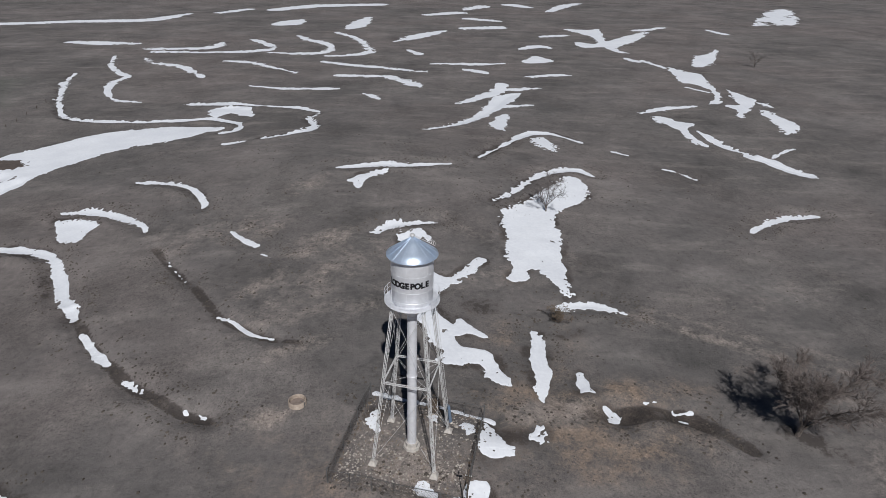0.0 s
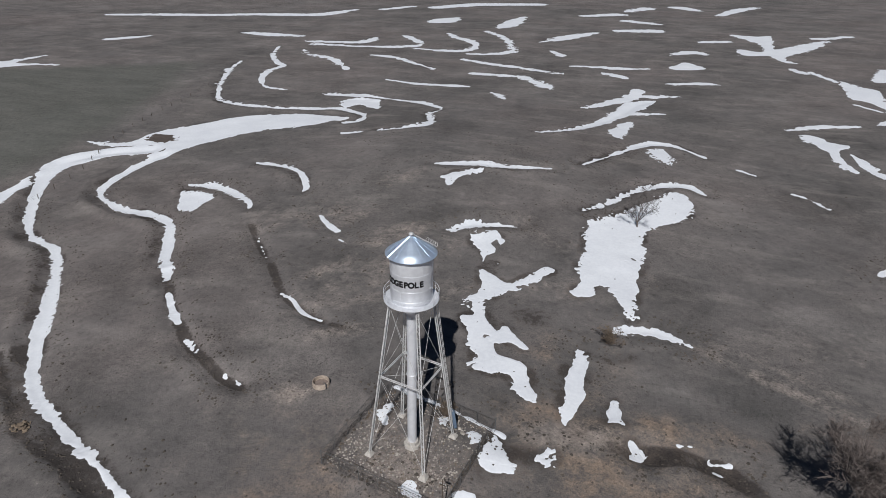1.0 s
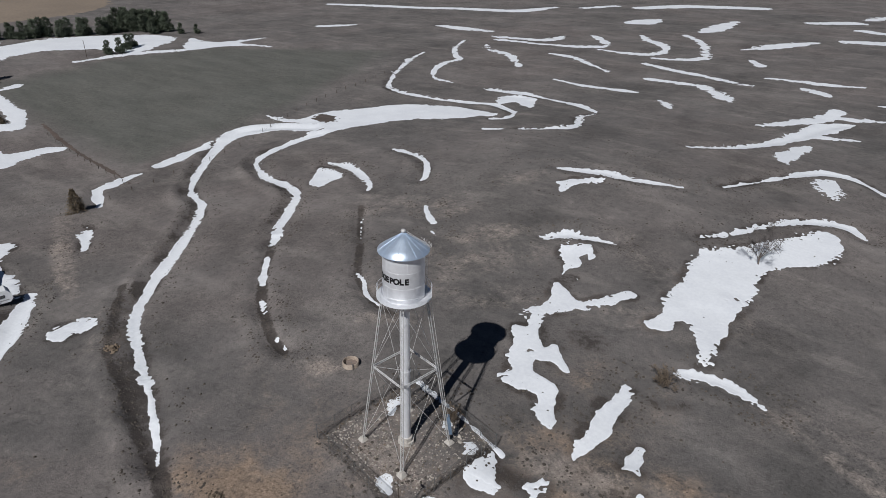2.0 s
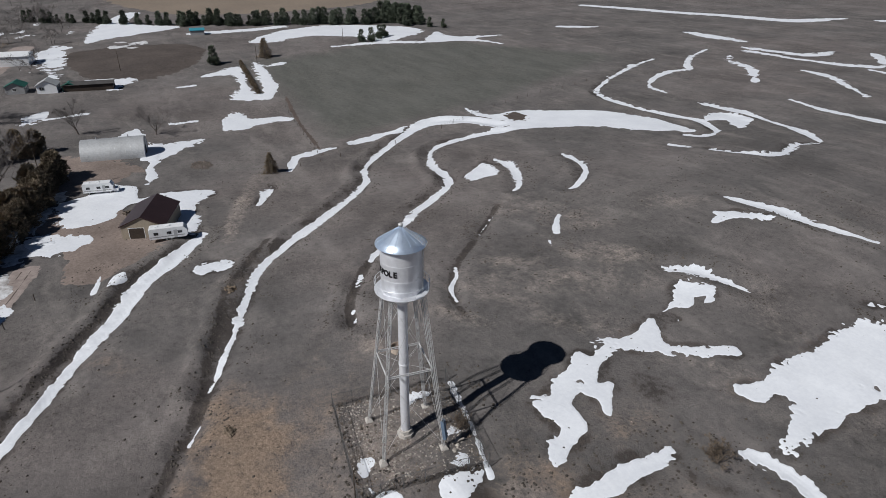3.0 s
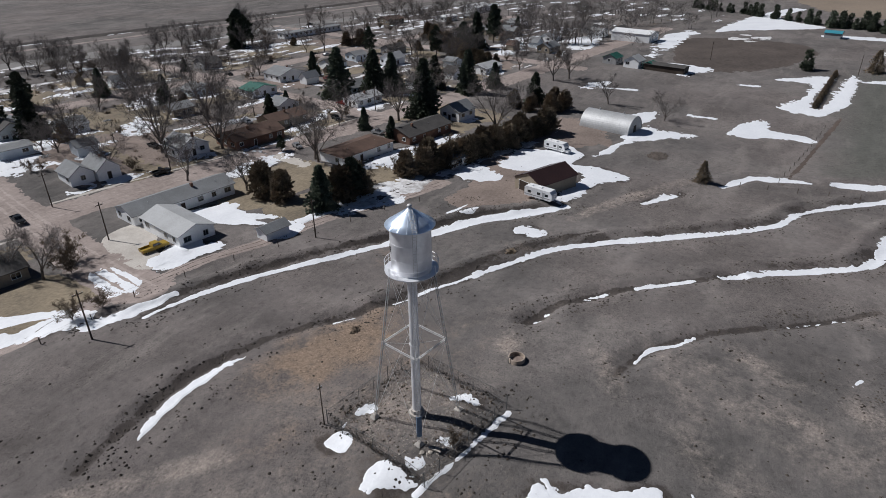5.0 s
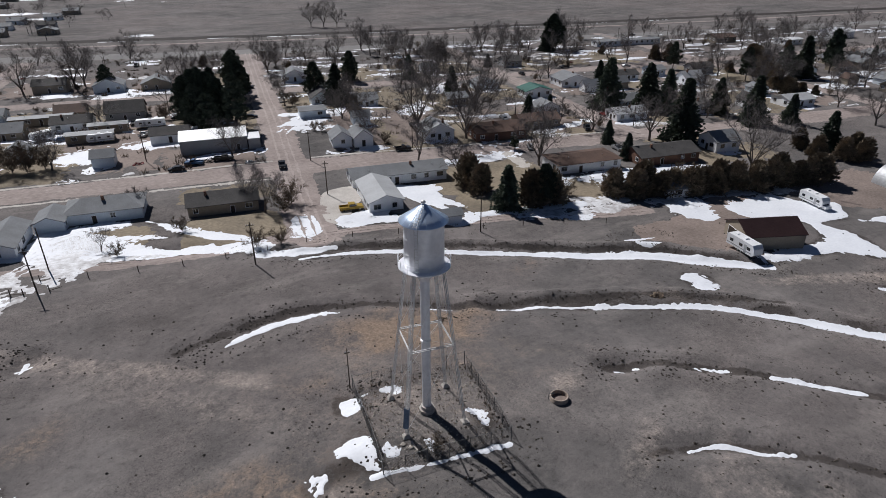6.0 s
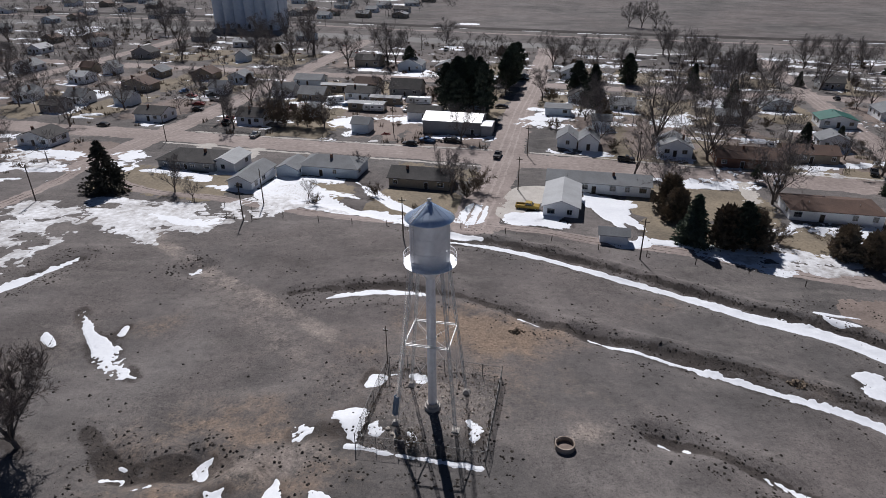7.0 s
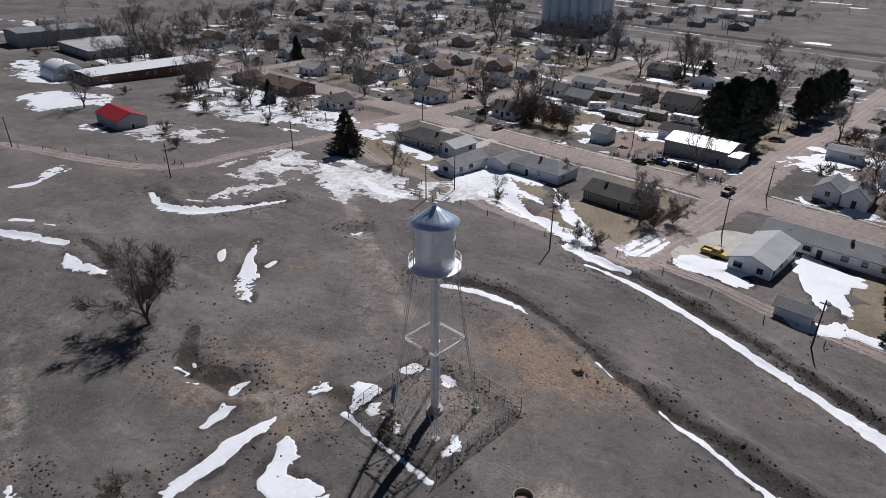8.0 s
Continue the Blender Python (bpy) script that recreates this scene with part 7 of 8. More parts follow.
# farm buildings in the west
house(-87.6, -35.2, 13, 9.2, 3.2, 2.1, "u", "tan_wall", "maroon_roof", 0, "tan metal barn with glossy dark maroon roof", "barn", False, None, ("e", -1.4, 3.2, 2.8, "door_brown"), 37, False, turn=-12, over=0.3)
house(-312.0, -115.3, 12, 23, 4.5, 1.4, "v", "white_metal", "white_metal", 0, "white sheet-metal farm building", "warehouse", False, None, None, 38, False)
house(-248.1, -96.8, 7, 7, 2.7, 1.6, "u", "gray_wall", "green_roof", 0, "grey shed with green roof", "shed", True, None, None, 39, False)
house(-246.3, -84.8, 7, 7.5, 3.0, 2.0, "u", "white_wall", "pale_roof", 0, "white garage with pale gable roof", "garage", True, None, None, 40, False)
house(-246.9, -69.5, 6, 19, 2.4, 0.8, "v", "door_brown", "dark_roof", 0, "long open-sided farm shed", "shed", False, None, None, 41, False)
house(-246.6, -77.0, 5, 5, 2.2, 0.9, "u", "green_roof", "green_roof", 0, "small green metal shed", "shed", False, None, None, 42, False)
house(-370.9, -25.9, 6, 8, 2.6, 1.0, "v", "gray_wall", "teal_roof", 0, "farm shed with blue metal roof", "shed", False, None, None, 43, False)
# east: the red-roofed shed and the long school
house(173.3, -30.3, 17.3, 9.5, 3.4, 2.0, "u", "gray_wall", "red_roof", 0, "pale grey metal shed with bright red roof", "barn", False, ("w", 0), None, 44, False, over=0.25)
house(387.6, -77.4, 28, 43, 8.0, 0.6, "v", "gray_wall", "gray_roof", 0, "tall dark school hall with flat roof", "school", False, None, None, 45, False, over=0.1)
house(332.7, -85.4, 46, 32, 4.2, 0.4, "u", "gray_wall", "pale_roof", 0, "low school wing with flat pale roof", "school", True, None, None, 46, False, over=0.2)
house(255.1, -73.7, 20, 54, 4.2, 0.4, "v", "brick_wall", "white_metal", 0, "long brick school building under snow-covered flat roof", "school", True, None, None, 47, False, over=0.2)
house(186.0, -102.4, 24, 12, 3.0, 2.0, "u", "brick_wall", "brown_roof", 0, "brown house with wide brown roof", "house", True, ("n", 0), None, 48)


def quonset(u, v, w, d, turn, mat, label):
    """A half-round shed of corrugated metal."""
    x, y = town(u, v)
    root = base("quonset_shed", pose(x, y, gz(x, y), 0, 0, -13 + turn), label, "shed", "buildings of the town")
    TAKEN.append((u, v, max(w, d) / 2 + 2))
    n, r = 28, w / 2
    shell = Shape()
    arch = [(q * math.cos(math.pi * k / n), q * 0.98 * math.sin(math.pi * k / n)) for q in (r, r - 0.08) for k in range(n + 1)]
    m = n + 1
    verts = [(x, yy, z) for yy in (-d / 2, d / 2) for x, z in arch]
    quads = [(k, k + 1, 2 * m + k + 1, 2 * m + k) for k in range(n)] + [(m + k + 1, m + k, 3 * m + k, 3 * m + k + 1) for k in range(n)]
    quads += [(k + 1, k, m + k, m + k + 1) for k in range(n)] + [(2 * m + k, 2 * m + k + 1, 3 * m + k + 1, 3 * m + k) for k in range(n)]
    shell.add(verts, quads)
    body = part("shell", shell, mat, root, "curved corrugated metal shell")
    for j in range(int(d / 1.5)):
        yy = -d / 2 + 0.75 + 1.5 * j
        band = [((r + q) * math.cos(math.pi * k / n), yy + o, (r + q) * 0.98 * math.sin(math.pi * k / n)) for q, o in ((0.0, -0.06), (0.03, 0.0), (0.0, 0.06)) for k in range(n + 1)]
        part("rib", Shape().add(band, [(b * m + k, b * m + k + 1, (b + 1) * m + k + 1, (b + 1) * m + k) for b in (0, 1) for k in range(n)]), mat, body)
    for s in (-1, 1):
        outline = [(r * 0.97 * math.cos(math.pi * k / n), s * (d / 2 - 0.15), r * 0.95 * math.sin(math.pi * k / n)) for k in range(n + 1)]
        part("end_wall", Shape().add(outline + [(p[0], p[1] - s * 0.1, p[2]) for p in outline], [tuple(range(n + 1)), tuple(reversed(range(n + 1, 2 * n + 2)))]), mat, root)
    part("door_leaf", Shape().box(-0.9, 0.9, d / 2 - 0.15, d / 2 - 0.05, 0, 2.3), "door_brown", root)
    part("vent", Shape().tube((0, -d / 4, r), (0, -d / 4, r + 0.7), 0.18, n=8).tube((0, d / 4, r), (0, d / 4, r + 0.7), 0.18, n=8), "zinc", root)
    return root


quonset(-154.4, -50.4, 11, 18, 0, "zinc", "weathered grey half-round metal shed")
quonset(273.0, -44.9, 14, 18, 90, "white_metal", "white half-round metal shed by the school")

# ---- grain elevator ----
ex, ey = town(219.5, -374.8)
elevator = base("grain_elevator", pose(ex, ey, gz(ex, ey), 0, 0, -13), "towering pale blue-grey concrete grain elevator", "grain elevator")
for k in range(6):
    for row in (0, 1):
        part("silo", Shape().lathe([(4.05, -1), (4.05, 38), (0, 38.2)], 28), "elevator_paint", elevator, smooth=False).location = (-20.2 + 8.1 * k, 8 - 16 * row, 0)
part("head_house", Shape().box(-24, 24, -4, 4, 0, 42), "elevator_paint", elevator)
for k in range(6):
    part("loading_door", Shape().box(-21.2 + 8.1 * k, -19.2 + 8.1 * k, 11.9, 12.3, 0.2, 3.4), "dark_roof", elevator)

# ---- the rest of the town: plain small houses on their lots ----
LOOKS = [("white_wall", "gray_roof", "white frame house with grey roof"), ("white_wall", "dark_roof", "white frame house with dark roof"), ("tan_wall", "brown_roof", "tan house with brown roof"),
         ("gray_wall", "dark_roof", "grey house with dark roof"), ("pale_blue_wall", "gray_roof", "pale blue house with grey roof"), ("tan_wall", "gray_roof", "tan house with grey roof"), ("white_wall", "pale_roof", "white house with pale roof")]
lots = random.Random(12)
STREETS_U, STREETS_V = (5.6, 119.5, -111, -231, 236, -350, 350), (-116, -229, -342)


def free(u, v, r):
    if min(abs(u - s) for s in STREETS_U) < r + 5 or min(abs(v - s) for s in STREETS_V) < r + 6:
        return False
    return all(math.hypot(u - a, v - c) > r + q for a, c, q in TAKEN)


built = 0
for v_row in (-136, -154, -182, -206, -250, -274, -300, -142, -318, -176):
    for k in range(46):
        u, v = lots.uniform(-350, 350), v_row + lots.uniform(-4, 4)
        w, d = lots.uniform(8, 13), lots.uniform(7, 10)
        if built < 74 and free(u, v, max(w, d) / 2 + 1.0):
            wall, roof, label = lots.choice(LOOKS)
            small = lots.random() < 0.25
            house(u, v, w * (0.6 if small else 1), d * (0.65 if small else 1), lots.uniform(2.5, 3.1), lots.uniform(1.4, 2.6), lots.choice("uv"), wall, roof, 0, ("small outbuilding, " if small else "") + label, "garage" if small else "house", not small, ("n", 0) if not small else None, None, k, not small)
            built += 1
# eastern edge of town, beyond the curve of the lane
for k in range(190):
    u, v = lots.uniform(130, 480), lots.uniform(-112, -90) if k % 3 else lots.uniform(-560, -240)
    if built < 124 and free(u, v, 8):
        wall, roof, label = lots.choice(LOOKS)
        house(u, v, lots.uniform(9, 13), lots.uniform(8, 10), 2.8, 1.9, lots.choice("uv"), wall, roof, 0, label, "house", True, ("n", 0), None, k)
        built += 1
# streets beyond the railway
for k in range(90):
    u, v = lots.uniform(130, 720), lots.uniform(-900, -450)
    if built < 156 and free(u, v, 9):
        wall, roof, label = lots.choice(LOOKS)
        house(u, v, lots.uniform(10, 15), lots.uniform(9, 11), 3.0, 2.0, lots.choice("uv"), wall, roof, 0, label, "house", False, None, None, k, False)
        built += 1
# snow that lingers on the shaded north side of buildings
shade = random.Random(3)
extra = len(SHEETS)
for n, (u, v, r) in enumerate(list(TAKEN)):
    if n < 4 or n in (37, 38, 41) or math.hypot(*town(u, v)) > 330:
        continue
    w = r * shade.uniform(0.7, 1.1)
    cu, cv = u + shade.uniform(-2, 2), v + r * 0.75 + shade.uniform(0.5, 2)
    pts = [town(cu + w * math.cos(a) * shade.uniform(0.7, 1.2), cv + 3.4 * math.sin(a) * shade.uniform(0.6, 1.2)) for a in np.linspace(0, math.tau, 9)[:-1]]
    lay(extra + n, "outline", spline(pts, True, 5), "snow", 0.14, 1.0)
for n in range(1050):
    u, v = shade.uniform(-340, 420), shade.uniform(-335, -122)
    if n % 9 == 4:
        u, v = shade.uniform(120, 520), shade.uniform(-620, -250)
    if n % 13 == 5:
        u, v = shade.uniform(60, 800), shade.uniform(-950, -420)
    if n % 6 == 0:
        u, v = shade.uniform(-500, -236), shade.uniform(-330, -100)
    if u > 126 and shade.random() < 0.5:
        v = shade.uniform(-112, -66)
    if free(u, v, 2):
        long, wide = shade.uniform(3, 15) * shade.uniform(0.5, 1.2) * (1 if v > -420 else 1.8), shade.uniform(0.8, 4.2) * (1 if v > -420 else 1.8)
        pts = [town(u + long * math.cos(a) * shade.uniform(0.6, 1.2), v + wide * math.sin(a) * shade.uniform(0.6, 1.2)) for a in np.linspace(0, math.tau, 8)[:-1]]
        lay(extra + 400 + n, "outline", spline(pts, True, 5), shade.choice(("snow", "snow", "old_snow")), 0.1, 1.0 + 0.5 * shade.random())

# trees of the town lots
woods = random.Random(8)
count = 0
while count < 300:
    u, v = woods.uniform(-350, 420), woods.uniform(-332, -124)
    if u > 120 and woods.random() < 0.35:
        v = woods.uniform(-122, -70)
    if u < -110 and woods.random() < 0.3:
        u, v = woods.uniform(-420, -200), woods.uniform(-300, -110)
    if 5 < u < 115 and v < -150 and woods.random() < 0.5:
        continue
    if free(u, v, 0.6):
        kind = woods.choice(("bare_a", "bare_b", "bare_c", "bare_d", "bare_a", "bare_d", "thicket", "juniper_b" if woods.random() < 0.35 else "bare_c", "spruce_b" if woods.random() < 0.3 else "bare_b"))
        plant(kind, *town(u, v), woods.uniform(0.55, 1.12) if "bare" in kind else woods.uniform(0.6, 1.1))
        count += 1
# woods and yards too far off to count: one mass of small leafless crowns
crowns, sketch = [], []


def twiggy(rnd, p, d, length, level):
    q = p + d * length
    side = d.orthogonal().normalized()
    side.rotate(Matrix.Rotation(rnd.uniform(0, math.tau), 3, d))
    w = side * (0.2 if level == 0 else 0.07 if level == 1 else 0.045)
    sketch.append((p - w, p + w, q + w * 0.5, q - w * 0.5))
    if level < 3:
        for n in range(5):
            s = d.orthogonal().normalized()
            s.rotate(Matrix.Rotation(math.tau * (n + rnd.random()) / 5, 3, d))
            twiggy(rnd, q if n < 3 else p.lerp(q, 0.75), (d * 0.55 + s * rnd.uniform(0.4, 0.9) + Vector((0, 0, 0.25))).normalized(), length * rnd.uniform(0.6, 0.85), level + 1)


twiggy(woods, Vector((0, 0, -0.3)), Vector((0, 0, 1)), 3.6, 0)
for k in range(1390):
    if k >= 1110:
        u, v = woods.uniform(100, 760), woods.uniform(-950, -430)
    elif k >= 960:
        u, v = woods.uniform(-480, -290), woods.uniform(-235, -100)
    elif k >= 780:
        u, v = woods.uniform(126, 520), woods.uniform(-620, -200)
    elif k >= 620:
        u, v = woods.uniform(-620, -255), woods.uniform(-330, -110)
    elif k >= 500:
        u, v = woods.uniform(-560, 900), woods.uniform(-1500, -560)
        if u < 150:
            v = woods.uniform(-900, -820) + 0.05 * u
    elif k >= 400:
        u, v = woods.uniform(-340, 330), woods.uniform(-336, -124)
    elif k >= 330:
        u, v = woods.uniform(126, 420), woods.uniform(-160, -64)
    elif k < 120:
        u, v = woods.uniform(120, 560), woods.uniform(-680, -360)
    elif k < 200:
        u, v = woods.uniform(250, 560), woods.uniform(-350, -130)
    elif k < 230:
        u, v = woods.uniform(-20, 120), woods.uniform(-352, -310)
    elif k < 300:
        u, v = woods.uniform(-480, -260), woods.uniform(-250, -95)
    else:
        u, v = woods.uniform(-420, -240), woods.uniform(-330, -250)
    if math.hypot(u - 219, v + 375) < 34 or not free(u, v, 0.3) or u < -150 and v < -215 and woods.random() < 0.75:
        continue
    x, y = town(u, v)
    crowns.append((x, y, gz(x, y), woods.uniform(0, math.tau), woods.uniform(0.7, 1.35)))
limbs = np.array([[tuple(c) for c in quad] for quad in sketch]).reshape(-1, 3)
spots = np.array(crowns)
ca, sa = np.cos(spots[:, 3])[:, None], np.sin(spots[:, 3])[:, None]
grown = np.stack([ca * limbs[:, 0] - sa * limbs[:, 1], sa * limbs[:, 0] + ca * limbs[:, 1], np.broadcast_to(limbs[:, 2], (len(spots), len(limbs)))], -1) * spots[:, 4, None, None] + spots[:, None, :3]
tagged(new("far_trees", sheet_mesh("far_trees", grown.reshape(-1, 3), np.arange(grown.size // 3).reshape(-1, 4), "twig", False)), "grey leafless trees in the farther streets", "trees", kind="stuff")
# low brush, dead stalks and litter between the houses
litter = np.random.RandomState(23)
spots = []
for u, v in zip(litter.uniform(-400, 420, 5200), litter.uniform(-336, -64, 5200)):
    if (v < -122 or u > 128) and free(u, v, 0.2) and litter.rand() < 0.7:
        spots.append((*town(u, v), litter.uniform(0.35, 1.5)))
spots = np.array(spots)
zs = ground_z(spots[:, 0], spots[:, 1])
sprays = []
for k in range(16):
    a, r = litter.uniform(0, math.tau, len(spots)), litter.uniform(0.1, 1.3, len(spots)) * spots[:, 2]
    fx, fy = spots[:, 0] + r * np.cos(a), spots[:, 1] + r * np.sin(a)
    wide = 0.09 * spots[:, 2]
    tip = np.stack([fx + litter.uniform(-0.5, 0.5, len(spots)), fy + litter.uniform(-0.5, 0.5, len(spots)), zs + spots[:, 2] * litter.uniform(0.5, 1.5, len(spots))], 1)
    sprays.append(np.stack([np.stack([fx - wide, fy, zs - 0.1], 1), np.stack([fx + wide, fy + wide, zs - 0.1], 1), tip], 1))
sprays = np.concatenate(sprays)
tagged(new("undergrowth", sheet_mesh("undergrowth", sprays.reshape(-1, 3), np.arange(sprays.size // 3).reshape(-1, 3), "brush", False)), "brown dead stalks and low brush between the houses", "undergrowth", kind="stuff")
# undergrowth and yard clutter
for k in range(190):
    u, v = woods.uniform(-320, 380), woods.uniform(-330, -122)
    if u > 126 and k % 2:
        v = woods.uniform(-112, -50)
    if free(u, v, 1):
        plant("thicket", *town(u, v), woods.uniform(0.35, 0.8))

# ---- vehicles ----
WHEEL = {}


def wheel(parent, x, y, r=0.36):
    if "tyre" not in WHEEL:
        ty = Shape()
        ty.tube((0, -0.12, 0), (0, 0.12, 0), 0.36, n=14)
        WHEEL["tyre"] = mesh_of("wheel", ty, "tyre")
        WHEEL["rim"] = mesh_of("rim", Shape().tube((0, -0.13, 0), (0, 0.13, 0), 0.2, n=10), "silver_paint")
    ob = new("wheel", WHEEL["tyre"])
    ob.parent, ob.matrix_basis = parent, pose(x, y, r)
    rim = new("rim", WHEEL["rim"])
    rim.parent = ob


def profile_body(points, half, tuck=0.0):
    """Extrudes a side outline (x, z) across the width."""
    n = len(points)
    verts = [(x, -half + (tuck if z > 0.95 else 0), z) for x, z in points] + [(x, half - (tuck if z > 0.95 else 0), z) for x, z in points]
    return Shape().add(verts, [tuple(range(n)), tuple(reversed(range(n, 2 * n)))] + [(k, n + k, n + (k + 1) % n, (k + 1) % n) for k in range(n)])


def vehicle(x, y, turn, paint, label, pickup=False, long=4.6):
    root = base("pickup_truck" if pickup else "car", pose(x, y, gz(x, y) + 0.06, 0, 0, turn), label, "truck" if pickup else "car", "parked vehicles")
    L = long / 2
    if pickup:
        part("body", profile_body([(-L, 0.45), (L, 0.42), (L, 0.85), (L - 0.15, 1.02), (L - 1.35, 1.1), (-L + 2.2, 1.1), (-L + 2.2, 0.72), (-L + 0.1, 0.72), (-L + 0.1, 1.08), (-L, 1.08)], 0.94), paint, root)
        for s in (-1, 1):
            part("bed_side", Shape().box(-L, -L + 2.2, s * 0.94 - 0.05, s * 0.94 + 0.05, 0.5, 1.1), paint, root)
        cab = part("cabin", profile_body([(-L + 2.15, 1.05), (L - 1.4, 1.08), (L - 2.0, 1.72), (-L + 2.35, 1.75)], 0.86, 0.1), paint, root)
        part("side_window", profile_body([(-L + 2.35, 1.15), (L - 1.65, 1.15), (L - 2.08, 1.62), (-L + 2.45, 1.64)], 0.885, 0.1), "glass", cab)
        part("windscreen", Shape().slab([(L - 1.44, -0.7, 1.16), (L - 1.44, 0.7, 1.16), (L - 1.98, 0.66, 1.68), (L - 1.98, -0.66, 1.68)], 0.03), "glass", cab)
    else:
        part("body", profile_body([(-L, 0.4), (L, 0.38), (L, 0.72), (L - 0.3, 0.86), (L - 1.2, 0.95), (-L + 0.8, 0.98), (-L + 0.05, 0.92)], 0.86), paint, root)
        cab = part("cabin", profile_body([(-L + 0.5, 0.94), (L - 1.1, 0.93), (L - 1.85, 1.42), (-L + 1.2, 1.45)], 0.8, 0.12), paint, root)
        part("side_window", profile_body([(-L + 0.95, 1.0), (L - 1.4, 1.0), (L - 1.95, 1.34), (-L + 1.3, 1.37)], 0.825, 0.12), "glass", cab)
        part("windscreen", Shape().slab([(L - 1.14, -0.68, 0.97), (L - 1.14, 0.68, 0.97), (L - 1.83, 0.6, 1.4), (L - 1.83, -0.6, 1.4)], 0.03), "glass", cab)
    for wx in (-L + 0.85, L - 0.9):
        for s in (-1, 1):
            wheel(root, wx, s * 0.8)
    for s in (-1, 1):
        part("headlight", Shape().box(L - 0.04, L + 0.02, s * 0.62 - 0.16, s * 0.62 + 0.16, 0.62, 0.78), "white_metal", root)
        part("tail_light", Shape().box(-L - 0.02, -L + 0.04, s * 0.68 - 0.1, s * 0.68 + 0.1, 0.66, 0.9), "red_paint", root)
    return root


def camper(x, y, turn, long, label, motor=False):
    root = base("camper", pose(x, y, gz(x, y) + 0.05, 0, 0, turn), label, "camper trailer" if not motor else "motorhome", "parked vehicles")
    L = long / 2
    body = part("body", profile_body([(-L, 0.6), (L - 0.5, 0.55), (L, 1.1), (L - 0.1, 2.2), (L - 0.7, 2.95), (-L + 0.3, 3.0), (-L, 2.7)], 1.2), "white_metal", root)
    part("stripe", Shape().box(-L + 0.1, L - 0.6, -1.215, 1.215, 1.0, 1.18), "gray_wall", body)
    for k, wx in enumerate((-0.32, 0.02, 0.3)):
        for s in (-1, 1):
            part("window", Shape().box(wx * long - 0.45, wx * long + 0.45, s * 1.2 - 0.03, s * 1.2 + 0.03, 1.55, 2.15), "glass", body)
    part("door_leaf", Shape().box(0.14 * long, 0.14 * long + 0.7, -1.225, 1.225, 0.7, 2.4), "pale_roof", body)
    part("roof_vent", Shape().box(-0.4, 0.4, -0.4, 0.4, 2.98, 3.2).box(-L * 0.7, -L * 0.7 + 0.6, -0.3, 0.3, 2.98, 3.15), "white_wall", body)
    for wx in (-0.5, 0.4) if not motor else (-L + 1.4, L - 1.0):
        for s in (-1, 1):
            wheel(root, wx, s * 1.02)
    if motor:
        part("hood", Shape().box(L - 0.2, L + 1.0, -0.95, 0.95, 0.5, 1.2), "white_metal", root)
        part("windscreen", Shape().slab([(L + 0.1, -0.9, 1.2), (L + 0.1, 0.9, 1.2), (L - 0.25, 0.85, 1.9), (L - 0.25, -0.85, 1.9)], 0.04), "glass", root)
    else:
        part("tow_bar", Shape().tube((L - 0.3, -0.5, 0.55), (L + 0.9, 0, 0.55), 0.06, n=5).tube((L - 0.3, 0.5, 0.55), (L + 0.9, 0, 0.55), 0.06, n=5), "dark_paint", root)
    return root


vehicle(-22.6, -75.3, 167, "yellow_paint", "bright yellow pickup truck on a concrete drive", True, 5.7)
camper(-83.7, -12.7, 77, 7.8, "white travel trailer parked against the barn")
camper(-126.4, -22.4, 75, 7.4, "white motorhome parked in snow", True)
camper(*town(46.9, -178.5), -13, 10, "long white camper trailer in a yard")
vehicle(*town(7.4, -117.7), 75, "dark_paint", "dark pickup truck driving lane side", True, 5.4)
vehicle(*town(31.4, -128.0), -25, "blue_paint", "old blue pickup by the workshop", True, 5.2)
vehicle(*town(23.1, -128.8), 160, "dark_paint", "dark flatbed truck by the workshop", True, 5.6)
park = random.Random(4)
for u, v, paint in ((107, -139, "red_paint"), (105, -134, "dark_paint"), (108, -149, "silver_paint"), (133, -172, "dark_paint"), (137, -176, "silver_paint"), (131, -180, "dark_paint"), (141, -170, "red_paint"), (11, -237, "dark_paint"), (12, -246, "silver_paint"),
                    (-114, -143, "red_paint"), (-121, -152, "silver_paint"), (-69, -113, "silver_paint"), (38, -186, "dark_paint"), (65, -177, "silver_paint"), (73, -169, "blue_paint"), (-30, -123, "dark_paint"), (-148, -237, "dark_paint"), (-180, -229, "silver_paint"),
                    (-63, -237, "dark_paint"), (145, -122, "dark_paint"), (-95, -104, "silver_paint"), (20, -217, "dark_paint"), (-250, -329, "dark_paint"), (-161, -325, "silver_paint"), (64, -312, "dark_paint"), (126, -150, "dark_paint"), (130, -157, "red_paint"), (128, -166, "silver_paint"), (144, -183, "dark_paint"), (149, -177, "blue_paint"), (48, -166, "silver_paint"), (53, -185, "dark_paint"), (93, -162, "red_paint"), (36, -124, "dark_paint"), (13, -172, "dark_paint"),
                    (-2, -215, "silver_paint"), (-40, -146, "dark_paint"), (-76, -150, "silver_paint"), (-98, -128, "dark_paint"), (-134, -149, "dark_paint"), (-140, -182, "red_paint"), (-172, -149, "silver_paint"), (-120, -229, "dark_paint"), (88, -122, "silver_paint"), (204, -124, "dark_paint")):
    vehicle(*town(u, v), park.choice((-13, 77, 167, 257, 60)), paint, {"red_paint": "dark red", "dark_paint": "dark grey", "silver_paint": "silver", "blue_paint": "blue"}[paint] + " parked car in a gravel lot", park.random() < 0.4, park.uniform(4.4, 5.2))
camper(*town(60.9, -164.0), -8, 8, "white mobile trailer among parked cars")
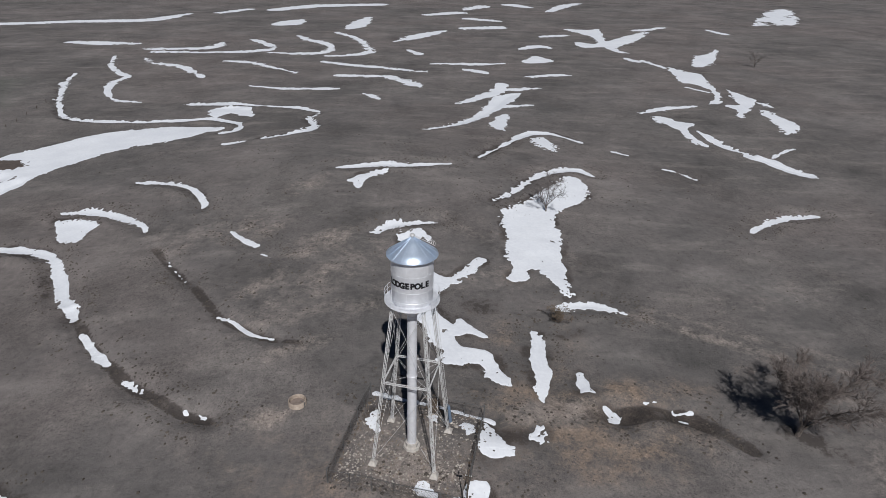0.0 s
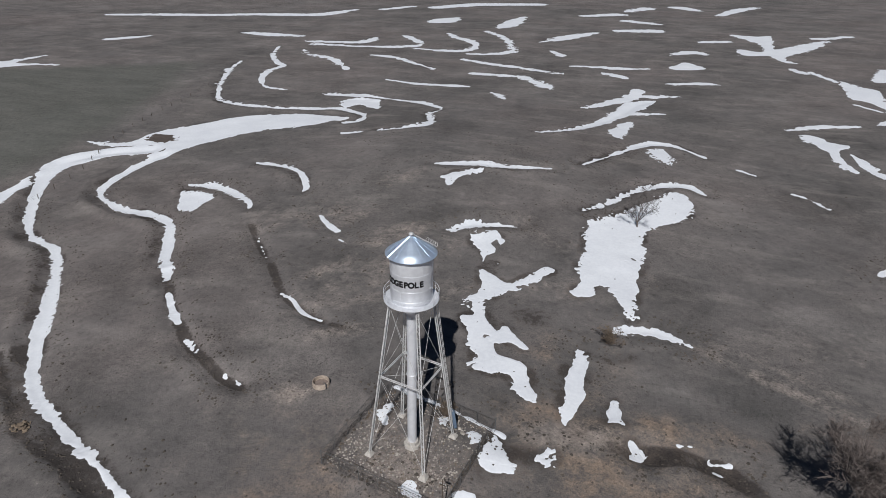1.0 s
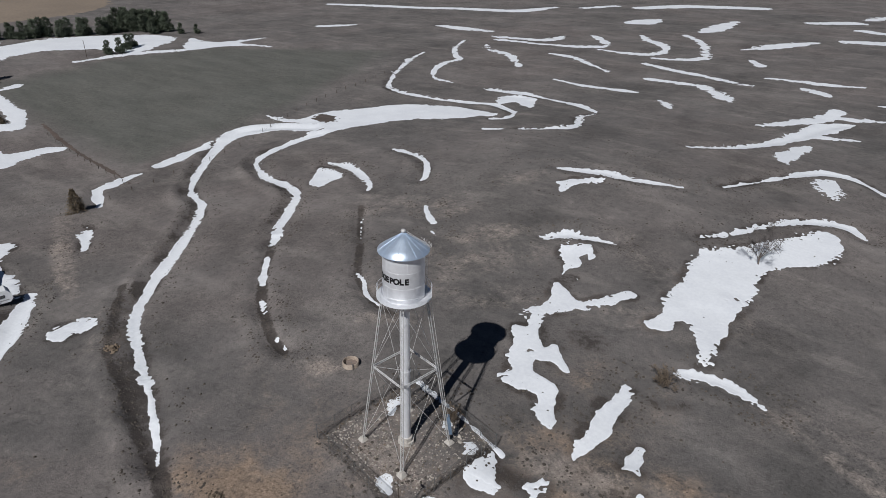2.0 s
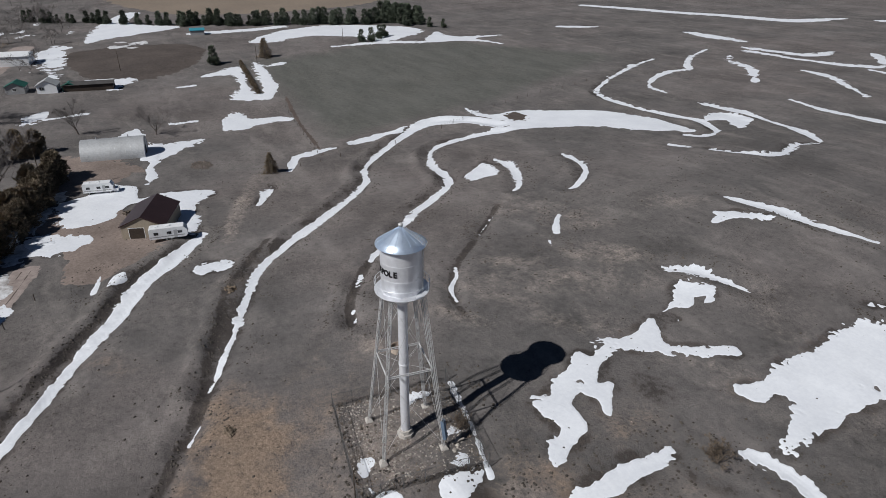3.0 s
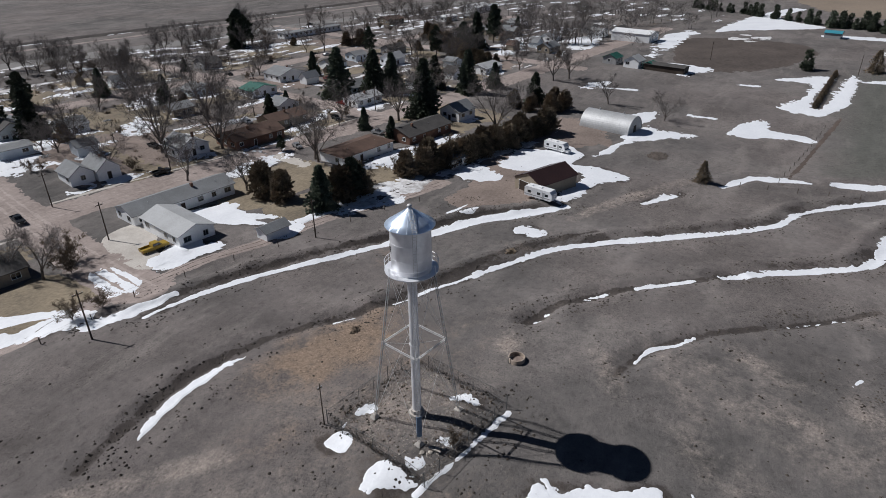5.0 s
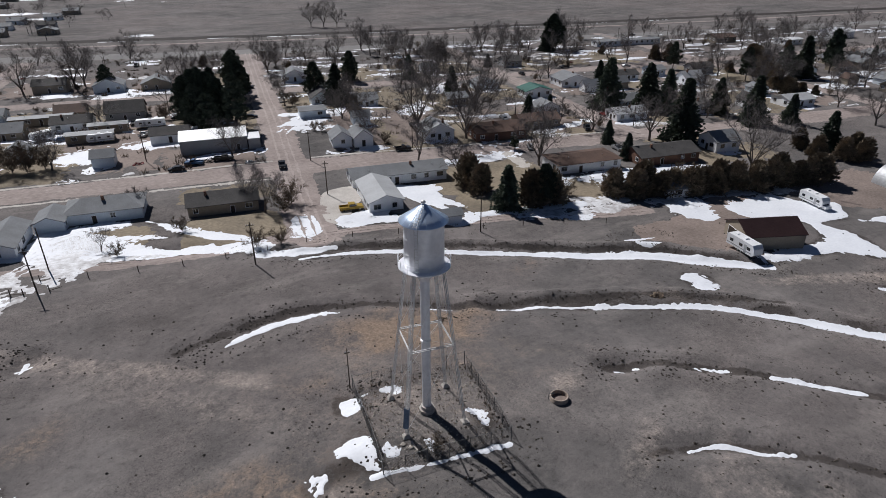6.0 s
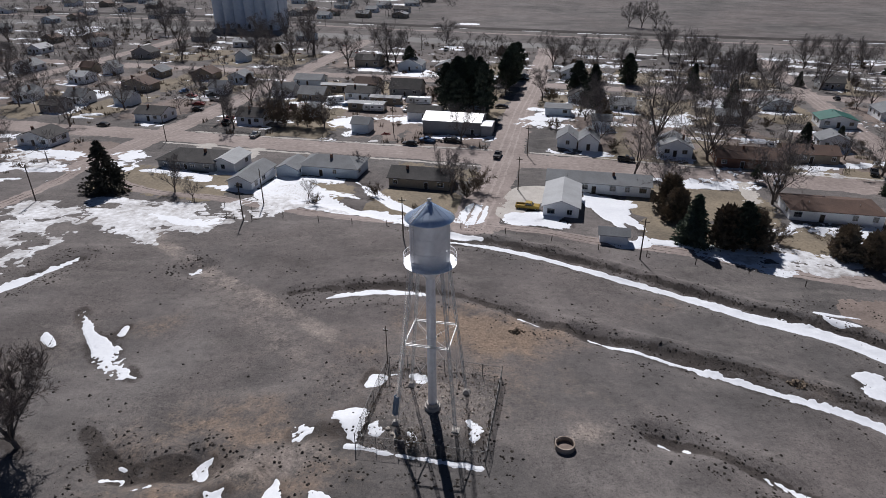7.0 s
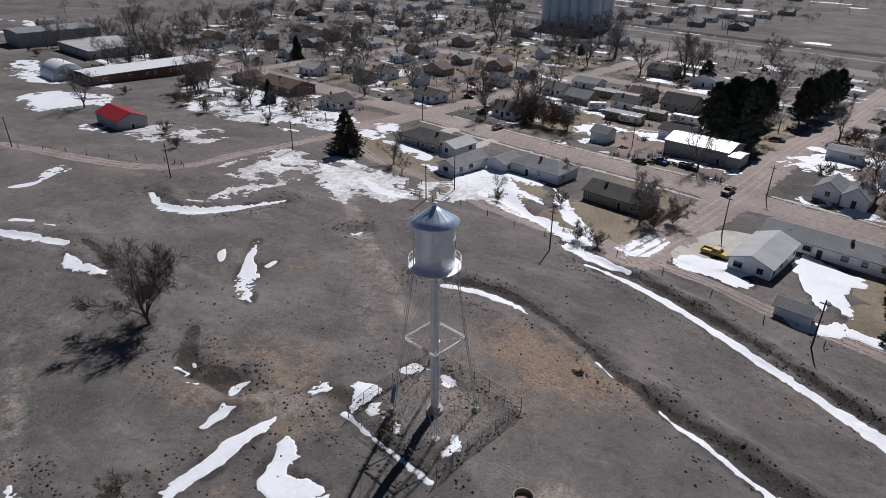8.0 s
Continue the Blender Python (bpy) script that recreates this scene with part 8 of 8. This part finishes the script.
camper(*town(79.5, -172.3), 20, 7, "white mobile trailer among parked cars")
for u, v, w in ((84, -196, 20), (64, -166, 14), (60, -178, 12)):
    house(u, v, w, 4.4, 2.6, 0.5, "u", "tan_wall", "pale_roof", 0, "tan mobile home with flat pale roof", "house", True, ("n", 0), None, 3, False)

# ---- utility poles, wires and field fences ----
POLES = ((6.2, -55.0), (42.4, -66.0), (-41.6, -48.4), (92.9, -74.7), (99.9, -38.8), (164.2, -34.6), (-22.0, -88.9), (-28.3, -117.6), (84.6, -131.6), (40.4, -76.4), (-96.3, -43.6), (-147.7, -35.3))
for n, (x, y) in enumerate(POLES):
    pole(x, y, 9.0, 0.8 if n < 9 else 0.0)
for x, y in ((-286.6, 3.8), (-286.1, 118.7), (-271.0, 64.9), (-3.9, -202.9), (13.2, -143.0), (-60.5, -113.5), (-141.0, -96.9)):
    pole(x, y, 9.0, 0.8)
for k in range(18):
    pole(*town(-340 + 38 * k, -309), 9.0, 0.8)


def post_fence(points, step, label):
    root = base("wire_fence", Matrix(), label, "fence")
    line = spline(points, steps=30)
    left, last = 0.0, None
    wires = Shape()
    for p, q in zip(line[:-1], line[1:]):
        left -= math.hypot(*(q - p))
        if left <= 0:
            left = step
            x, y = p
            z = gz(x, y)
            part("fence_post", Shape().tube((x, y, z - 0.3), (x + rng.uniform(-0.08, 0.08), y + rng.uniform(-0.08, 0.08), z + 1.35), 0.09, 0.075, 6), "old_wood", root)
            if last:
                for h in (0.45, 0.85, 1.25):
                    wires.tube((last[0], last[1], last[2] + h), (x, y, z + h), 0.008, n=3, caps=False)
            last = (x, y, z)
    tagged(part("wire", wires, "galvanised", root), kind="stuff")


post_fence([(-6, -60.5), (-19.4, -57.6), (-30.4, -53.2), (-43.9, -49.6), (-61.7, -43.6), (-72, -38)], 9.5, "old wooden posts with wire along the lane")
post_fence([(2, -61), (14, -63), (36, -69), (50, -75), (62, -78)], 8, "old wooden posts with wire along the lane")
post_fence([(104, -46), (112, -46.5), (128, -40.5), (150, -37.5), (175, -30)], 8, "old wooden posts with wire along the track")
post_fence([(-118, 30), (-124, 78), (-134, 104), (-140, 134), (-144, 184)], 6, "leaning wooden posts of a pasture fence")
post_fence([(-127, 39), (-158, 45), (-200, 53)], 6, "pasture fence grown through with weeds")
# corner brace and broken boards at the lane
for n, (x, y, a) in enumerate(((44.5, -66.5, 10), (46.5, -67.5, 80), (40.5, -66, 150), (106, -47, 40), (108, -46.5, 100))):
    ob = tagged(new("fence_rail", mesh_of("fence_rail", Shape().tube((0, 0, 0.1), (2.2, 0.3, 1.1 - 0.2 * n), 0.07, 0.06, 6).tube((0, 0, -0.3), (0, 0, 1.3), 0.1, 0.09, 6), "old_wood")), "broken wooden fence corner with a slanting brace", "fence")
    ob.matrix_basis = pose(x, y, gz(x, y), 0, 0, a)

# ---- heaps and small things ----
def heap(name, x, y, count, reach, mats, label, category, size=0.5):
    rnd = random.Random(int(x * 3 + y))
    s = Shape()
    for n in range(count):
        a, r = rnd.uniform(0, math.tau), reach * rnd.random() ** 0.6
        px, py = r * math.cos(a), r * math.sin(a) * 0.6
        h = rnd.uniform(0.05, 0.6) * (1 - r / reach)
        d = Vector((rnd.uniform(-1, 1), rnd.uniform(-1, 1), rnd.uniform(-0.4, 0.5))).normalized() * size * rnd.uniform(0.5, 1.8)
        p = Vector((px, py, h + gz(x + px, y + py) - gz(x, y)))
        s.tube(p - d / 2, p + d / 2, rnd.uniform(0.06, 0.2), None, 5)
    ob = tagged(new(name, mesh_of(name, s, mats)), label, category, kind="stuff")
    ob.location = (x, y, gz(x, y))


heap("rubble_heap", -137, 6, 260, 4.6, "bark", "heap of brown broken branches and rubble", "rubble heap", 0.8)
heap("scrap_heap", *town(27.2, -129.6), 40, 4, "dark_paint", "dark scrap metal beside the workshop", "scrap", 0.9)
for k in range(95):
    u, v = woods.uniform(-220, 300), woods.uniform(-325, -124)
    if free(u, v, 1.2):
        heap("yard_clutter", *town(u, v), 26, woods.uniform(1.2, 2.6), woods.choice(("dark_paint", "old_wood", "rubble", "red_paint", "silver_paint")), "low heap of yard clutter beside a house", "clutter", 0.7)
heap("woodpile", -106, -18, 30, 2.2, "old_wood", "dark woodpile beside the barn", "woodpile", 0.7)
heap("brush_pile", -52, -8, 40, 1.6, "brush", "small pile of dry brush in the grass", "brush pile", 0.5)
heap("brush_pile", -13, -18.5, 30, 1.2, "brush", "small pile of dry brush in the grass", "brush pile", 0.4)

# ---- dry grass tufts and pebbles over the pasture ----
r8 = np.random.RandomState(11)
N = 190000
px, py = r8.uniform(-130, 110, N), r8.uniform(-62, 135, N)
off = np.full(N, 99.0)
for kind, line, mat, thick, rag, bank in SHEETS:
    if kind == "strip" and bank and np.hypot(*line[:, :2].T).min() < 110:
        off = np.minimum(off, np.abs(-strip_depth(px, py, line * (1, 1, 0.0))))
band_tufts = np.zeros(N)
for points in DAMP_SHADE_BANDS:
    band_tufts = np.maximum(band_tufts, np.exp(-(strip_depth(px, py, spline(points) * (1, 1, 0.0)) / 1.3) ** 2))
RIM = np.array([town(-7.9, -7.9), town(8.1, -7.9), town(7.9, 7.9), town(-7.9, 7.9)])
band_tufts = np.maximum(band_tufts, 1.4 * np.exp(-(outline_depth(px, py, RIM) / 0.6) ** 2))
dens = 0.014 + 0.34 * np.clip(bumps(px, py, 19, 21) + 0.8 * bumps(px, py, 6, 22) - 0.12, 0, 1) ** 1.5 + 0.85 * np.exp(-((off - 3.4) / 1.5) ** 2) * np.clip(0.6 + 1.6 * bumps(px, py, 9, 23), 0, 1) + band_tufts * np.clip(0.7 + 1.5 * bumps(px, py, 5, 24), 0, 1.2)
keep = (r8.rand(N) < dens) & (np.hypot(px, py) < 135) & (off > 0.9)
px, py = px[keep], py[keep]
size = 0.055 + 0.23 * r8.rand(len(px)) ** 2.6
ang = r8.rand(len(px)) * math.tau
zz = ground_z(px, py)
verts, faces = [], []
for k in range(5):
    a = ang + math.tau * k / 5
    rr = size * (0.75 + 0.5 * r8.rand(len(px)))
    verts.append(np.stack([px + rr * np.cos(a), py + rr * np.sin(a), zz - 0.02], 1))
verts.append(np.stack([px + 0.03, py, zz + size * (0.5 + 0.5 * r8.rand(len(px)))], 1))
n = len(px)
idx = np.arange(n)
for k in range(5):
    faces.append(np.stack([idx + k * n, idx + ((k + 1) % 5) * n, idx + 5 * n], 1))
tagged(new("grass_tufts", sheet_mesh("grass_tufts", np.vstack(verts), np.vstack(faces), "tuft", False)), "dark dry grass clumps scattered over the pasture", "grass", kind="stuff")
